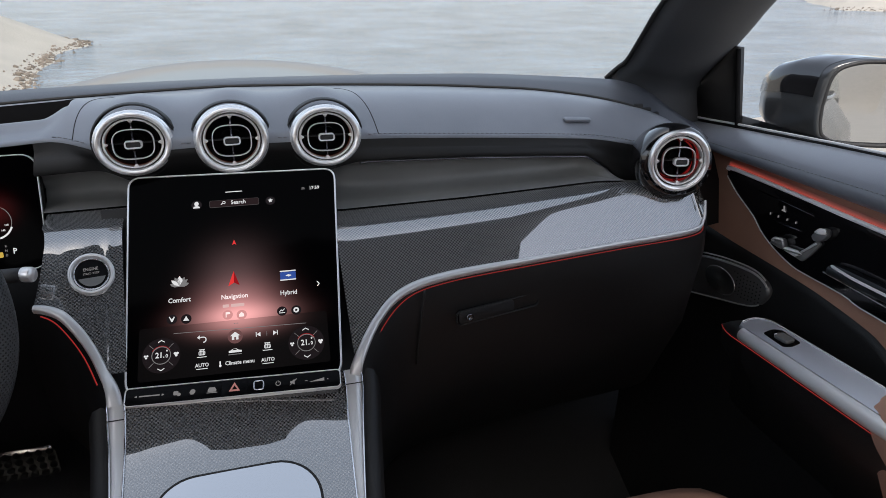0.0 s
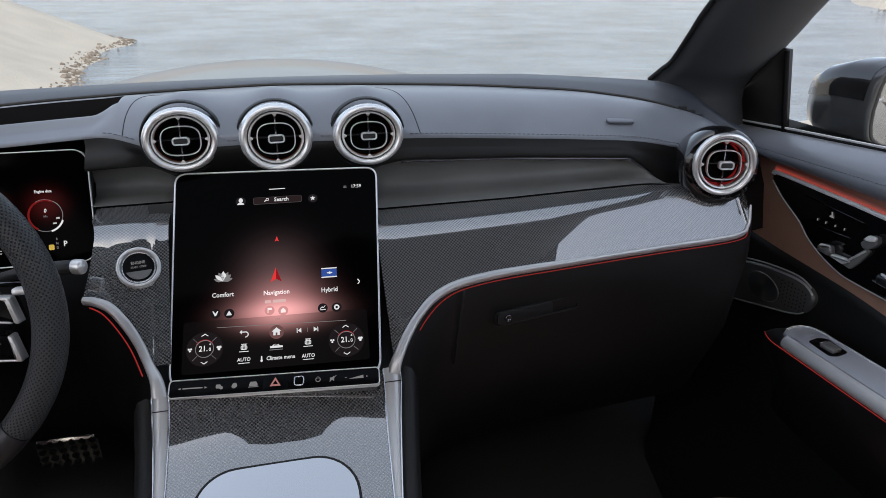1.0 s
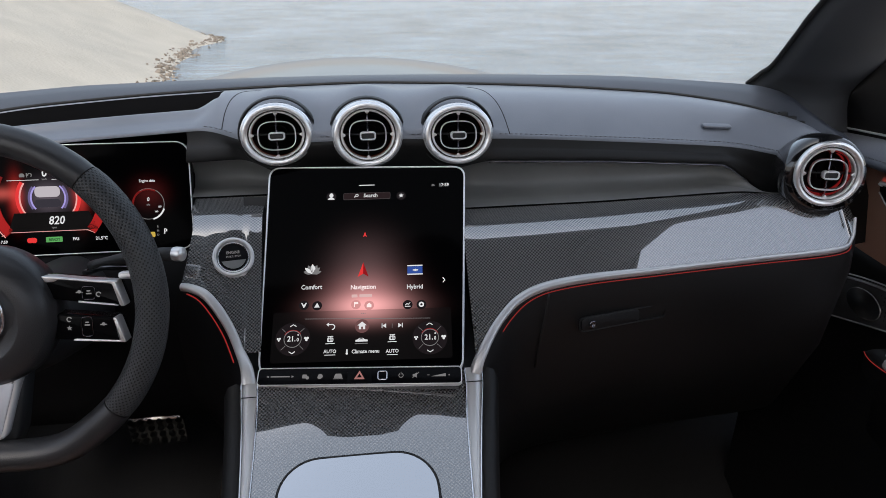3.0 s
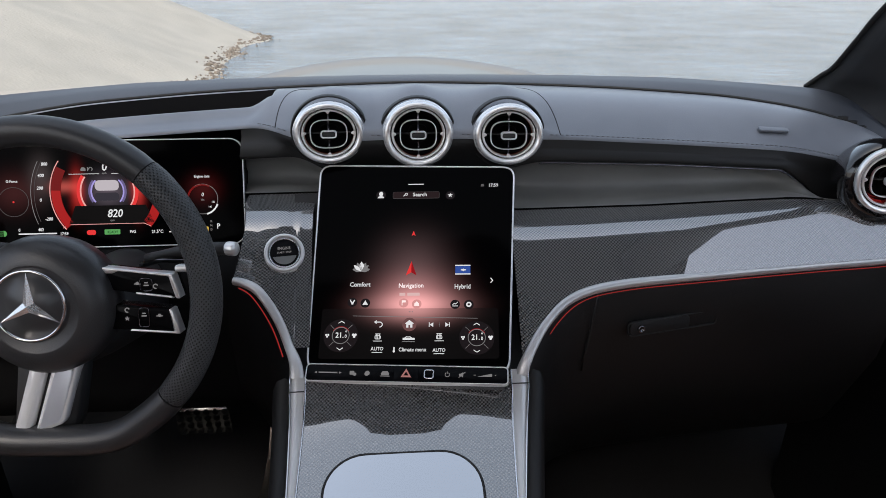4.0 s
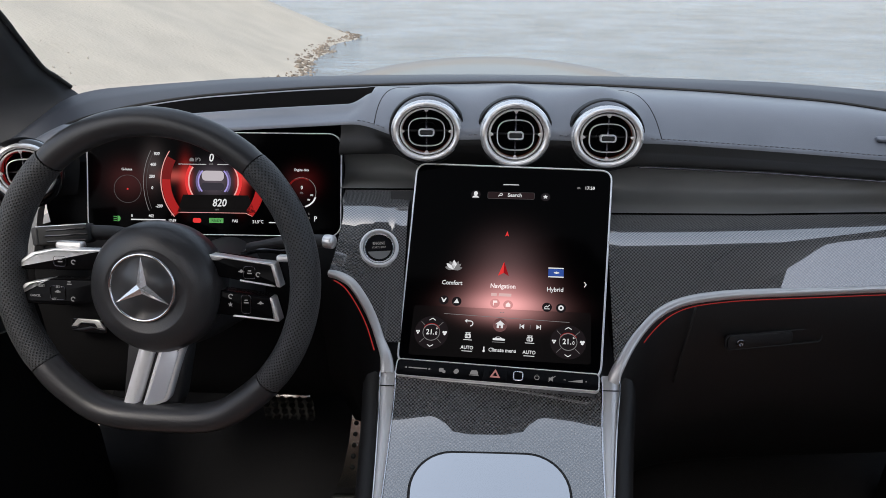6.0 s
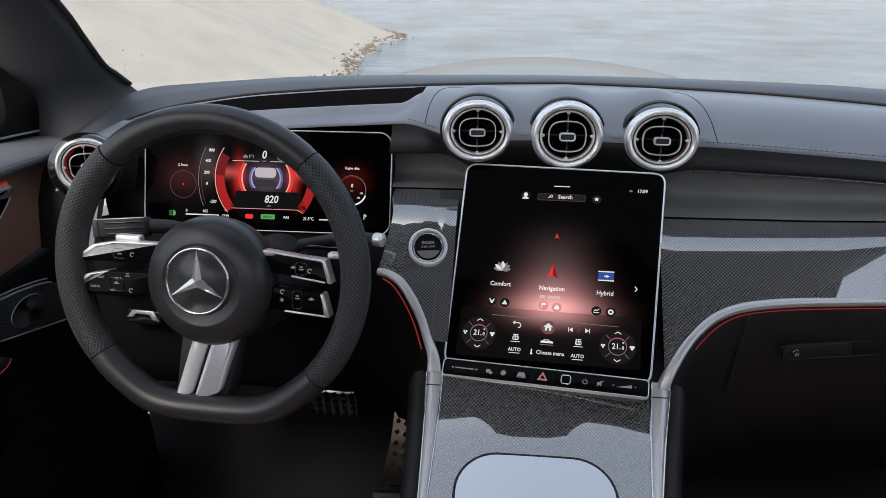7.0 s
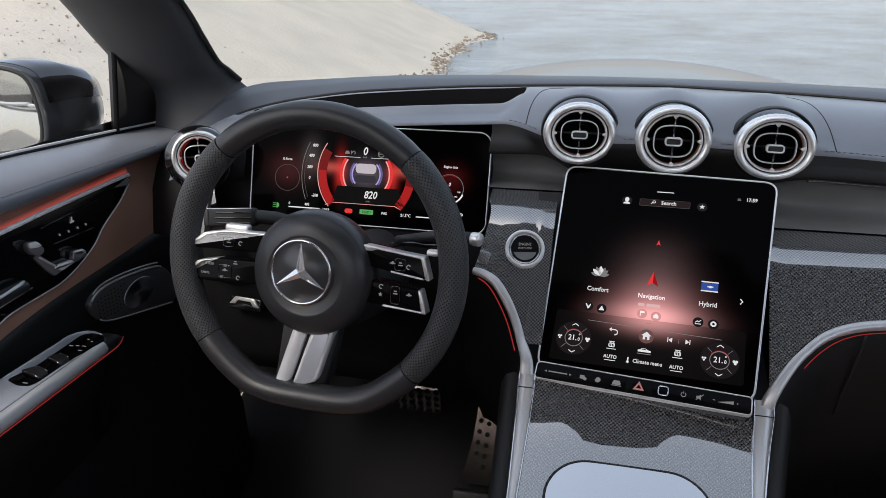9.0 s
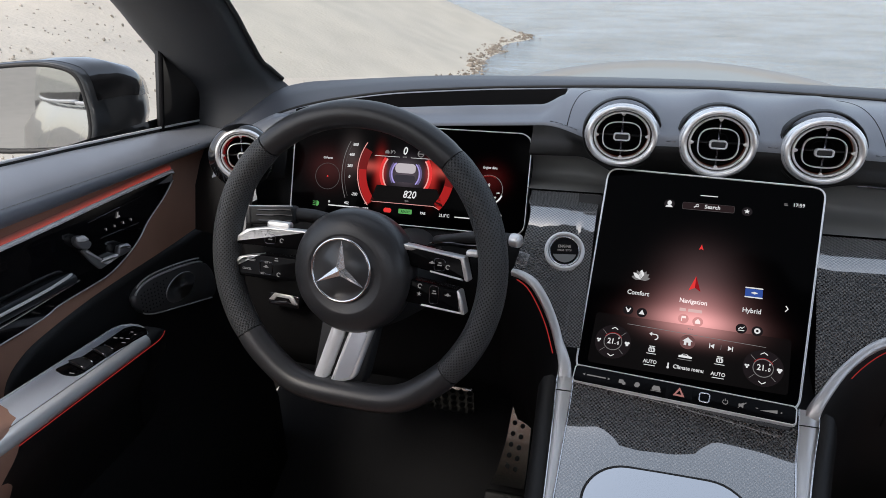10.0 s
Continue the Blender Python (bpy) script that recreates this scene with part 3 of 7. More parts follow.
def pad_at(x, s):
    """A place on the pad, s running from its rear line to its front edge."""
    a, b = f1(x), f2(x)
    h = hud(x)
    p = a + (b - a) * s
    p.z += 0.020 * math.sin(math.pi * s ** 1.2) * (1 - h)
    # the leather swells between the round vents
    for vx in (-0.109, 0.0, 0.1115):
        p.z += 0.020 * math.exp(-((x - vx) / 0.040) ** 2) * smooth01((s - 0.2) / 0.55)
    well = smooth01((s - 0.02) / 0.06) * smooth01((0.62 - s) / 0.05)
    p.z += 0.007 * h * math.exp(-((s - 0.68) / 0.07) ** 2) - 0.07 * h * well
    return p


pad_x = sorted(set(np.round(np.concatenate([np.linspace(-0.70, 0.70, 113), np.linspace(-0.17, 0.17, 86), np.linspace(-0.62, -0.5, 13), np.linspace(-0.24, -0.17, 15)]), 4)))
rows = []
for x in pad_x:
    a, b = f1(x), f2(x)
    sec = []
    for k in range(43):
        sec.append(pad_at(x, k / 42))
    # rolled front edge under the seam
    sec += [b + Vector((0, -0.003, -0.0015)), b + Vector((0, -0.003, -0.004))]
    rows.append(sec)
in_well = [hud(0.5 * (pad_x[i] + pad_x[i + 1])) > 0.25 and 1 <= j <= 25 for i in range(len(rows) - 1) for j in range(len(rows[0]) - 1)]
for name, material, inside, text in (("top_pad", PAD, False, "dark blue-grey stitched leather pad"), ("display_well", MATTE, True, "black well of the head-up display")):
    bm = grid(rows)
    bm.faces.ensure_lookup_table()
    bmesh.ops.delete(bm, geom=[f for f, k in zip(bm.faces[:], in_well) if k != inside], context="FACES")
    part(name, clear_of_vents(bm), material, dash, text, **W)
ledge_x = np.linspace(-0.72, 0.72, 97)


def ledge_z(x):
    return soft_lerp(abs(x), [0, 0.4, 0.5, 0.6, 0.64, 0.68, 0.72], [1.0945, 1.0935, 1.0895, 1.085, 1.075, 1.043, 1.015], 0.015)


part("glass_ledge", grid([[f1(x) + Vector((0, 0.007, -0.006)) for x in ledge_x], [f1(x) + Vector((0, 0.009, 0.0005)) for x in ledge_x], [f1(x) + Vector((0, 0.016, 0.003)) for x in ledge_x], [Vector((x, 1.10 - 0.33 * x * x, 0.5 * (f1(x).z + ledge_z(x)) + 0.003)) for x in ledge_x], [Vector((x, 1.14 - 0.33 * x * x, ledge_z(x))) for x in ledge_x], [Vector((x, 1.17 - 0.33 * x * x, ledge_z(x) - 0.012)) for x in ledge_x]]), LEDGE, dash, "dark leather ledge under the windscreen", **W)
# black strip drawn in for the shade between pad and ledge
part("ledge_gap_shade", tube([f1(x) + Vector((0, 0.003, 0.0012)) for x in ledge_x], 0.0022, 6), RUBBER, dash, "black strip drawn as the shadow gap behind the pad", **W)
part("gap_shadow", grid([[f1(x) + Vector((0, dy, dz)) for x in ledge_x] for dy, dz in ((-0.001, -0.001), (0.002, -0.010), (0.010, -0.010))]), PLASTIC, dash, **W)
bm = bmesh.new()
for x in np.linspace(0.606, 0.634, 3):
    plate([(x + a, f1(x).y + 0.016 + b) for a, b in rrect(0.012, 0.007, 0.001, 2)], f1(x).z - 0.004, f1(x).z + 0.0075, 0.0005, bm=bm)
part("defrost_slot", bm, RUBBER, dash, "small black window vent", **W)

# sewn seams that part the vents' cover from the pad
for side in (-1, 1):
    part("pad_seam", tube([pad_at(side * soft_lerp(v, [0.0, 0.35, 0.7, 1.0], [0.118, 0.155, 0.174, 0.178], 0.15), lerp(v, [0, 0.35, 0.7, 1], [0.12, 0.35, 0.7, 1.0])) + Vector((0, 0, -0.0001)) for v in np.linspace(0, 1, 24)], 0.0007, 5), RUBBER, dash, **W)

# stitched seam on the pad's front edge
bm = bmesh.new()
for x in np.arange(-0.2, 0.55, 0.0065):
    if min(abs(x - v) for v in (-0.112, 0, 0.112)) < 0.05:
        continue
    p, q = f2(x) + Vector((0, -0.0025, 0.002)), f2(x + 0.0042) + Vector((0, -0.0025, 0.002))
    tube([p, q], 0.0006, 4, bm)
part("seam_stitches", bm, STITCH, dash, "grey thread seam", **W)
part("airbag_mark", plate(rrect(0.040, 0.0095, 0.003), -0.002, 0.0014, 0.0008, m=basis((0.462, 0.878, 1.0560), (1, 0, -0.06), (0, 1, 0.32))), PAD, dash, "small blank embossed tag", **W)


def lip(x):
    a = abs(x)
    return Vector((x, 0.85 + 0.03 * smooth01((-0.10 - x) / 0.06) + 0.026 * (1 - smooth01((a - 0.085) / 0.075)), lerp(a, [0, 0.167, 0.31, 0.467, 0.50, 0.515, 0.53, 0.72], [1.028, 1.0255, 1.0202, 1.0104, 0.990, 0.975, 0.968, 0.95]) + 0.004 * smooth01((-0.10 - x) / 0.06) - 0.020 * (1 - smooth01((a - 0.085) / 0.075))))


cols = np.linspace(-0.222, 0.615, 190)
for cc in (cols, np.linspace(-0.615, -0.572, 5)):
    part("padded_band", clear_of_vents(grid([[f2(x) + Vector((0, -0.001, -0.002)), f2(x) + Vector((0, -0.003, -0.006)), f2(x) + Vector((0, -0.002, -0.014)), f2(x).lerp(lip(x), 0.55) + Vector((0, 0.002, 0)), lip(x) + Vector((0, -0.001, 0.004)), lip(x) + Vector((0, 0.002, 0))] for x in cc])), BLACK_LEATHER, dash, "black leather band", **W)
# lower edge of the woven trim: outer line of its silver border, and its width
OUT_R = [(0.1085, 0.6550, 0.8310, 0.016), (0.1130, 0.6635, 0.8521, 0.012), (0.1394, 0.6918, 0.8840, 0.009), (0.1739, 0.7106, 0.9043, 0.009), (0.2313, 0.7207, 0.9132, 0.0085), (0.3429, 0.7293, 0.9176, 0.006), (0.4638, 0.7378, 0.9213, 0.005), (0.5745, 0.7454, 0.9246, 0.005), (0.6011, 0.7566, 0.9339, 0.005), (0.6069, 0.7662, 0.9578, 0.004)]
OUT_L = [(-0.1480, 0.6600, 0.8430, 0.016), (-0.1490, 0.6720, 0.8560, 0.013), (-0.1560, 0.6900, 0.8680, 0.01), (-0.1650, 0.7060, 0.8840, 0.01), (-0.1770, 0.7190, 0.9010, 0.0105), (-0.1910, 0.7310, 0.9150, 0.01), (-0.2050, 0.7380, 0.9210, 0.008), (-0.2160, 0.7410, 0.9230, 0.006)]


def border(points, n):
    line = spline([Vector((a, b, c)) for a, b, c, w in points], n)
    ws = np.interp(np.linspace(0, len(points) - 1, n), range(len(points)), [p[3] for p in points])
    face = Vector((0, -0.55, 0.83))
    inner = []
    for i, p in enumerate(line):
        d = (line[min(i + 1, n - 1)] - line[max(i - 1, 0)]).normalized()
        inner.append(p + face.cross(d).normalized() * float(ws[i]))
    return line, inner


def trim_strip(line, inner):
    rows = []
    for p, q in zip(line, inner):
        up = Vector((0, -0.0005, 0.0010))
        rows.append([p + Vector((0, 0.004, -0.006)), p + Vector((0, 0, -0.0010)), p.lerp(q, 0.12) + up * 0.6, p.lerp(q, 0.35) + up * 1.3, p.lerp(q, 0.65) + up * 1.4, p.lerp(q, 0.92) + up * 0.7, q + Vector((0, 0.002, -0.003))])
    return grid(rows)


line_r, in_r = border(OUT_R, 120)
line_l, in_l = border([p for p in OUT_L], 80)
# the left border runs the other way round: its inner side is towards the middle
in_l = [p + (p - q) for p, q in zip(line_l, in_l)]


def sight(x):
    """How far the trim's top line lies under the eye for each metre ahead."""
    return lerp(x, [-0.5, -0.12, 0.0, 0.12, 0.29, 0.48, 0.58, 0.72], [0.308, 0.304, 0.318, 0.3375, 0.3356, 0.3287, 0.3413, 0.357])


TOPS = []


def weave_column(b, xt, steep=0.0, bow=0.0):
    """A straight steep face that rolls over into a flat top edge."""
    th, roll, m = lerp(xt, [-0.158, -0.13, 0.09, 0.10], [47.5, 44.5, 48.5, 49.5]) + steep, lerp(xt, [-0.2, 0.1, 0.3, 0.6], [0.046, 0.042, 0.034, 0.024]) * (0.4 if steep else 1.0), sight(xt)
    angles = [radians(th + (3 - th) * smooth01((k + 0.5) / 16)) for k in range(16)]
    shelf_len = 0.0 if steep else lerp(xt, [-0.2, 0.2, 0.45, 0.55, 0.62], [0.050, 0.046, 0.030, 0.004, 0.0])
    ry, rz = sum(math.cos(a) for a in angles) * roll / 16 + shelf_len, sum(math.sin(a) for a in angles) * roll / 16
    c, s_ = math.cos(radians(th)), math.sin(radians(th))
    ln = max(0.01, (EYE - m * (b.y + ry) - b.z - rz) / (s_ + m * c))
    pts = [b + Vector((0, c, s_)) * (ln * k / 9) for k in range(10)]
    for a in angles:
        pts.append(pts[-1] + Vector((0, math.cos(a), math.sin(a))) * (roll / 16))
    pts += [pts[-1] + Vector((0, shelf_len * k / 3, 0)) for k in (1, 2, 3)]
    pts = pts[::-1]
    for k, p in enumerate(pts):
        p.x = xt + (b.x - xt) * k / 28 + bow * math.sin(math.pi * k / 28)
    TOPS.append(pts[0].copy())
    return pts


left_feet = [p for p in in_l[::-2] if p.x < -0.142]
left_feet += [Vector((x, left_feet[-1].y, left_feet[-1].z)) for x in (-0.138, -0.133, -0.128)]
part("woven_trim", grid([weave_column(p, p.x, bow=0.010 * smooth01((-0.175 - p.x) / 0.035)) for p in left_feet]), CARBON, dash, "lacquered grey metal-thread weave", **W)
colsw = []
for p in in_r[:108:2]:
    if p.x > 0.1035:
        colsw.append(weave_column(p, p.x))
for p in in_r[108:118]:
    colsw.append(weave_column(p, p.x))
part("woven_trim", grid(colsw), CARBON, dash, "lacquered grey metal-thread weave", **W)
TOPS.sort(key=lambda p: p.x)
# dark hollow behind the display
hollow = []
for x in np.linspace(-0.152, 0.111, 24):
    t, b, c = Vector((x, 0.838, 0.994)), Vector((x, 0.672, 0.836)), Vector((x, 0.815, 0.850))
    hollow.append([t * (1 - s) ** 2 + c * (2 * s * (1 - s)) + b * s * s for s in np.linspace(0, 1, 12)])
part("display_recess", grid(hollow), PLASTIC, dash, "black hollow behind the display", **W)


def shelf(x):
    return Vector((x, lerp(x, [p.x for p in TOPS], [p.y for p in TOPS]), lerp(x, [p.x for p in TOPS], [p.z for p in TOPS])))


rec = []
for x in cols:
    l, sh = lip(x), shelf(x)
    k = 1 - smooth01((x - 0.46) / 0.06)
    k = max(k, 0.05)
    rec.append([l + Vector((0, 0.003, 0)), l + Vector((0, 0.02 * k, -0.002)), l.lerp(sh, 0.3) + Vector((0, 0.035 * k, 0)), l.lerp(sh, 0.6) + Vector((0, 0.045 * k, 0)), l.lerp(sh, 0.85) + Vector((0, 0.040 * k, -0.002)), sh + Vector((0, 0.03 * k, 0.002)), sh + Vector((0, 0.004, 0.001))])
part("recess_panel", clear_of_vents(grid(rec)), GREY_PANEL, dash, "dark satin grey recessed panel", **W)
# thin metal line put in as the highlight on the recess lip
part("recess_highlight", tube([lip(x) + Vector((0, -0.0005, -0.001)) for x in np.linspace(0.15, 0.52, 40)], 0.0009, 5), DARK_CHROME, dash, **W)

part("silver_border", trim_strip(line_r, in_r), BORDER, dash, "satin silver border", **W)
part("silver_border", trim_strip(line_l, in_l), BORDER, dash, "satin silver border", **W)
red_r = [p + Vector((0.004 * smooth01((0.2 - p.x) / 0.05), 0.001, -0.0070)) for p in line_r[24:106]]
part("light_strip", tube(red_r, 0.0005, 6), RED_GLOW, dash, "thin red ambient light strip", **W)
red_l = [p + Vector((-0.0035, -0.003, -0.003)) for p in line_l[18:68]]
part("light_strip", tube(red_l, 0.0007, 6), RED_GLOW, dash, "thin red ambient light strip", **W)

# glovebox and knee panels under the border
rows = []
for p in line_r:
    f = smooth01((p.x - 0.105) / 0.05)
    rows.append([p + Vector((0.001, 0.004, -0.004)), p + Vector((0.004, 0.002, -0.016)), Vector((p.x + 0.008, p.y + 0.005, p.z - 0.05)), Vector((p.x + 0.01, p.y + 0.03, p.z - 0.16)), Vector((p.x + 0.01, p.y + 0.10, p.z - 0.30)), Vector((p.x + 0.01, 1.05, 0.50)), Vector((p.x + 0.01, 1.3, 0.45))])
rows.append([Vector((0.68, max(q.y + 0.06, 0.9), q.z)) for q in rows[-1]])
part("glovebox", grid(rows), BLACK_LEATHER, dash, "black glovebox and knee panel", **W)
part("glovebox_joint", tube(spline([(0.196, 0.713, 0.903), (0.193, 0.713, 0.875), (0.188, 0.725, 0.80)], 8), 0.0015, 5), RUBBER, dash, **W)
glove_m = basis((0.294, 0.7265, 0.859), (0.985, 0.17, 0.03), (0, 0.08, 0.99))
part("glovebox_pull", frame_ring(rrect(0.118, 0.019, 0.006), 0.0016, -0.002, 0.0012, m=glove_m), BLACK_LEATHER, dash, "recessed black pull", **W)
part("pull_plate", plate(rrect(0.078, 0.016, 0.005), -0.002, 0.0010, 0.0008, m=glove_m @ Matrix.Translation((-0.017, 0, 0))), BLACK_LEATHER, dash, **W)
part("lock", lathe([(0.0045, -0.002), (0.0048, 0.003), (0.004, 0.004), (0.0028, 0.004), (0.0026, 0.002), (0.0, 0.002)], 20), DARK_CHROME, dash, "round key lock", **W).data.transform(glove_m @ Matrix.Translation((-0.042, 0.0, 0.0)))
rows = []
for p in line_l:
    rows.append([p + Vector((-0.001, 0.004, -0.004)), p + Vector((-0.006, 0.004, -0.016)), Vector((p.x - 0.012, p.y + 0.01, p.z - 0.06)), Vector((p.x - 0.014, p.y + 0.04, p.z - 0.16)), Vector((p.x - 0.014, p.y + 0.2, p.z - 0.34)), Vector((p.x - 0.014, 1.3, 0.45))])
part("knee_panel", grid(rows), KNEE, dash, "black knee panel", **W)
part("driver_panel", grid([[(x, y, z) for x in np.linspace(-0.22, -0.62, 12)] for y, z in ((0.87, 0.925), (0.85, 0.915), (0.83, 0.89), (0.82, 0.84), (0.83, 0.73), (0.842, 0.692), (0.95, 0.66), (1.3, 0.62))]), KNEE, dash, "black panel under the instruments", **W)
for s in (1, -1):
    part("end_panel", grid([[(s * x, y + dy, z) for y, z in ((0.83, 0.86), (0.845, 0.93), (0.865, 0.962), (0.885, 0.982), (0.93, 0.990))] for x, dy in ((0.610, 0.0), (0.622, 0.022), (0.640, 0.045), (0.67, 0.062), (0.71, 0.076), (0.76, 0.09))]), BLACK_LEATHER, dash, "black leather end panel", **W)
    part("kick_panel", grid([[(s * x, y, z) for y in (0.97, 1.06, 1.13)] for x, z in ((0.80, 0.2), (0.80, 0.7), (0.805, 0.985))]), CARPET, dash, "black side lining of the footwell", **W)
part("side_backing", grid([[(x, y, z) for x in np.linspace(-0.50, -0.635, 6)] for y, z in ((0.915, 1.005), (0.91, 0.98), (0.905, 0.94), (0.91, 0.88), (0.93, 0.80))]), PLASTIC, dash, "black panel beyond the instruments", **W)
# the weave's short end beyond the steering wheel, painted dark where no sky reflects
tail = [(0.566, 0.7435, 0.9258, 0.009), (0.5743, 0.7451, 0.9257, 0.009), (0.6011, 0.7566, 0.9339, 0.006), (0.6069, 0.7662, 0.9578, 0.004)]
line_e, in_e = border(tail, 20)
flip = lambda p: Vector((-p.x, p.y, p.z))
part("silver_border", trim_strip([flip(p) for p in line_e], [flip(p) for p in in_e]), DARK_CHROME, dash, "silver border end, darkened where it reflects no sky", smooth=False, **W)
part("woven_trim", grid([[flip(q) for q in weave_column(p, min(p.x, 0.628), steep=12)] for p in in_e]), GREY_PANEL, dash, "weave end in plain grey, darkened where it reflects no sky", **W)
part("knee_panel", grid([[flip(p) + Vector((0, 0.004, -0.004)), flip(p) + Vector((0, 0.006, -0.03)), Vector((-p.x, 0.86, 0.80)), Vector((-p.x, 1.2, 0.6))] for p in line_e]), KNEE, dash, "black knee panel", **W)


# ---- round air vents ----
def air_vent(name, m, glow):
    v = thing(name, m @ Matrix.Diagonal((0.850, 0.850, 0.850, 1) if glow else (0.870, 0.870, 0.870, 1)), "round chrome-ringed air vent with black turbine centre", "air vent", group="dashboard air vents")
    pod = part("pod", lathe([(0.046, -0.09), (0.056, -0.06), (0.0600, -0.03), (0.0598, -0.015), (0.0570, -0.007), (0.0460, -0.003)] if glow else [(0.040, -0.075), (0.047, -0.05), (0.0500, -0.02), (0.0495, -0.006), (0.0475, -0.001)], 48), GLOSS, v, "glossy dark pod")
    if glow:
        pod.data.transform(Matrix.Translation((-0.002, -0.0060, 0)))
    part("outer_ring", lathe([(0.0478, -0.006), (0.0480, 0.000), (0.0470, 0.0035), (0.0440, 0.0050), (0.0410, 0.0035), (0.0396, 0.0005), (0.0392, -0.006)], 56), RING, v, "satin silver ring")
    if not glow:
        part("collar", lathe([(0.0498, -0.016), (0.0508, -0.011), (0.0506, -0.007), (0.0498, -0.004), (0.0480, -0.002)], 56), RING, v, "polished metal collar")
    part("gap_ring", lathe([(0.0394, -0.004), (0.0380, -0.0035), (0.0374, -0.005)], 48), GLOSS, v)
    inner = lathe([(0.0378, -0.006), (0.0376, 0.0002), (0.0366, 0.0012), (0.0352, 0.0006), (0.0346, -0.003), (0.0344, -0.010)], 56)
    for a in (0, 90, 180, 270):
        plate([(0.0352, -0.0035), (0.0352, 0.0035), (0.0310, 0.0010), (0.0310, -0.0010)], -0.004, 0.0006, 0.0003, m=pose(0, 0, 0, 0, 0, a), bm=inner)
    part("inner_ring", inner, SATIN, v, "thin silver ring with four lugs")
    part("light_ring", lathe([(0.0349, -0.009), (0.0336, -0.0165), (0.0300, -0.024)] if glow else [(0.0346, -0.011), (0.0340, -0.016)], 40), RED_SOFT if glow else RED_DIM, v, "red ambient ring")
    part("bowl", lathe([(0.0346, -0.008), (0.0350, -0.0105), (0.0338, -0.016), (0.030, -0.03), (0.018, -0.036), (0.0, -0.036)], 40), MATTE, v, "black bowl")
    part("guide_ring", frame_ring(circle(0.0262, 48, 2.9, 0.0232), 0.0017, -0.006, 0.001, m=Matrix.Translation((0, -0.0012, 0))), SATIN, v, "rounded-square silver ring")
    part("vane", plate([(0.0011, 0.0345), (-0.0011, 0.0345), (-0.0011, -0.0345), (0.0011, -0.0345)], -0.018, -0.002, 0.0005), DARK_CHROME, v)
    part("vane", plate([(0.0345, 0.0008), (-0.0345, 0.0008), (-0.0345, -0.0008), (0.0345, -0.0008)], -0.02, -0.006, 0.0004), PLASTIC, v)
    for r in (0.0135, 0.0305):
        part("louvre_ring", frame_ring(circle(r, 40, 2.6), 0.0009, -0.022, -0.010, 0.0003), MATTE, v)
    kx = 0.003 if glow else 0.0
    knob = part("knob", frame_ring(rrect(0.0225, 0.0125, 0.0045), 0.0023, -0.006, 0.0045, 0.0008, m=Matrix.Translation((kx, -0.0016, 0))), BRIGHT, v, "bright-edged knob")
    part("knob_face", plate(rrect(0.0180, 0.0078, 0.0025), -0.006, 0.0025, 0.0005, m=Matrix.Translation((kx, -0.0016, 0))), PLASTIC, knob)
    return v


RED_DIM = emit("faint red light ring", (1.0, 0.2, 0.08), 0.035)
mid_vent = air_vent("air_vent", MID_VENTS[1], False)
for m in (MID_VENTS[0], MID_VENTS[2]):
    copy_thing(mid_vent, m)
end_vent = air_vent("air_vent", vent_pose(0.5585, 0.7705, 1.0158, 3, -14), True)
tagged(end_vent, "round silver air vent with red glowing inner ring")
copy_thing(end_vent, vent_pose(-0.5990, 0.82, 1.0165, 4, 26) @ Matrix.Diagonal((0.865, 0.865, 0.865, 1)))
# sockets that seat the three middle vents in the band
for m in MID_VENTS:
    part("vent_socket", lathe([(0.0485, -0.03), (0.0475, -0.018), (0.0455, -0.012), (0.044, -0.03)], 40), BLACK_LEATHER, dash).matrix_parent_inverse = world_of(dash).inverted() @ m


# ---- centre touchscreen ----
def glow_screen(name, spots):
    """A black glass display whose picture glows in soft coloured spots: (x, y, rx, ry, colour, strength) on its own plane."""
    m = bpy.data.materials.new(name)
    m.use_nodes = True
    t = m.node_tree
    b = t.nodes["Principled BSDF"]
    b.inputs["Base Color"].default_value = (0.001, 0.001, 0.0012, 1)
    b.inputs["Roughness"].default_value = 0.09
    b.inputs["Specular IOR Level"].default_value = 0.015
    tc = t.nodes.new("ShaderNodeTexCoord")
    sx = t.nodes.new("ShaderNodeSeparateXYZ")
    t.links.new(tc.outputs["Object"], sx.inputs[0])
    total = None
    for x, y, rx, ry, col, st in spots:
        a = math_node(t, "DIVIDE", math_node(t, "SUBTRACT", sx.outputs[0], x), rx)
        c = math_node(t, "DIVIDE", math_node(t, "SUBTRACT", sx.outputs[1], y), ry)
        d = math_node(t, "ADD", math_node(t, "MULTIPLY", a, a), math_node(t, "MULTIPLY", c, c))
        g = math_node(t, "POWER", 2.718, math_node(t, "MULTIPLY", d, -1.0))
        v = t.nodes.new("ShaderNodeVectorMath")
        v.operation = "SCALE"
        v.inputs[0].default_value = [k * st for k in col]
        t.links.new(g, v.inputs["Scale"])
        if total is None:
            total = v.outputs[0]
        else:
            s = t.nodes.new("ShaderNodeVectorMath")
            t.links.new(total, s.inputs[0])
            t.links.new(v.outputs[0], s.inputs[1])
            total = s.outputs[0]
    t.links.new(total, b.inputs["Emission Color"])
    b.inputs["Emission Strength"].default_value = 1.0
    return m


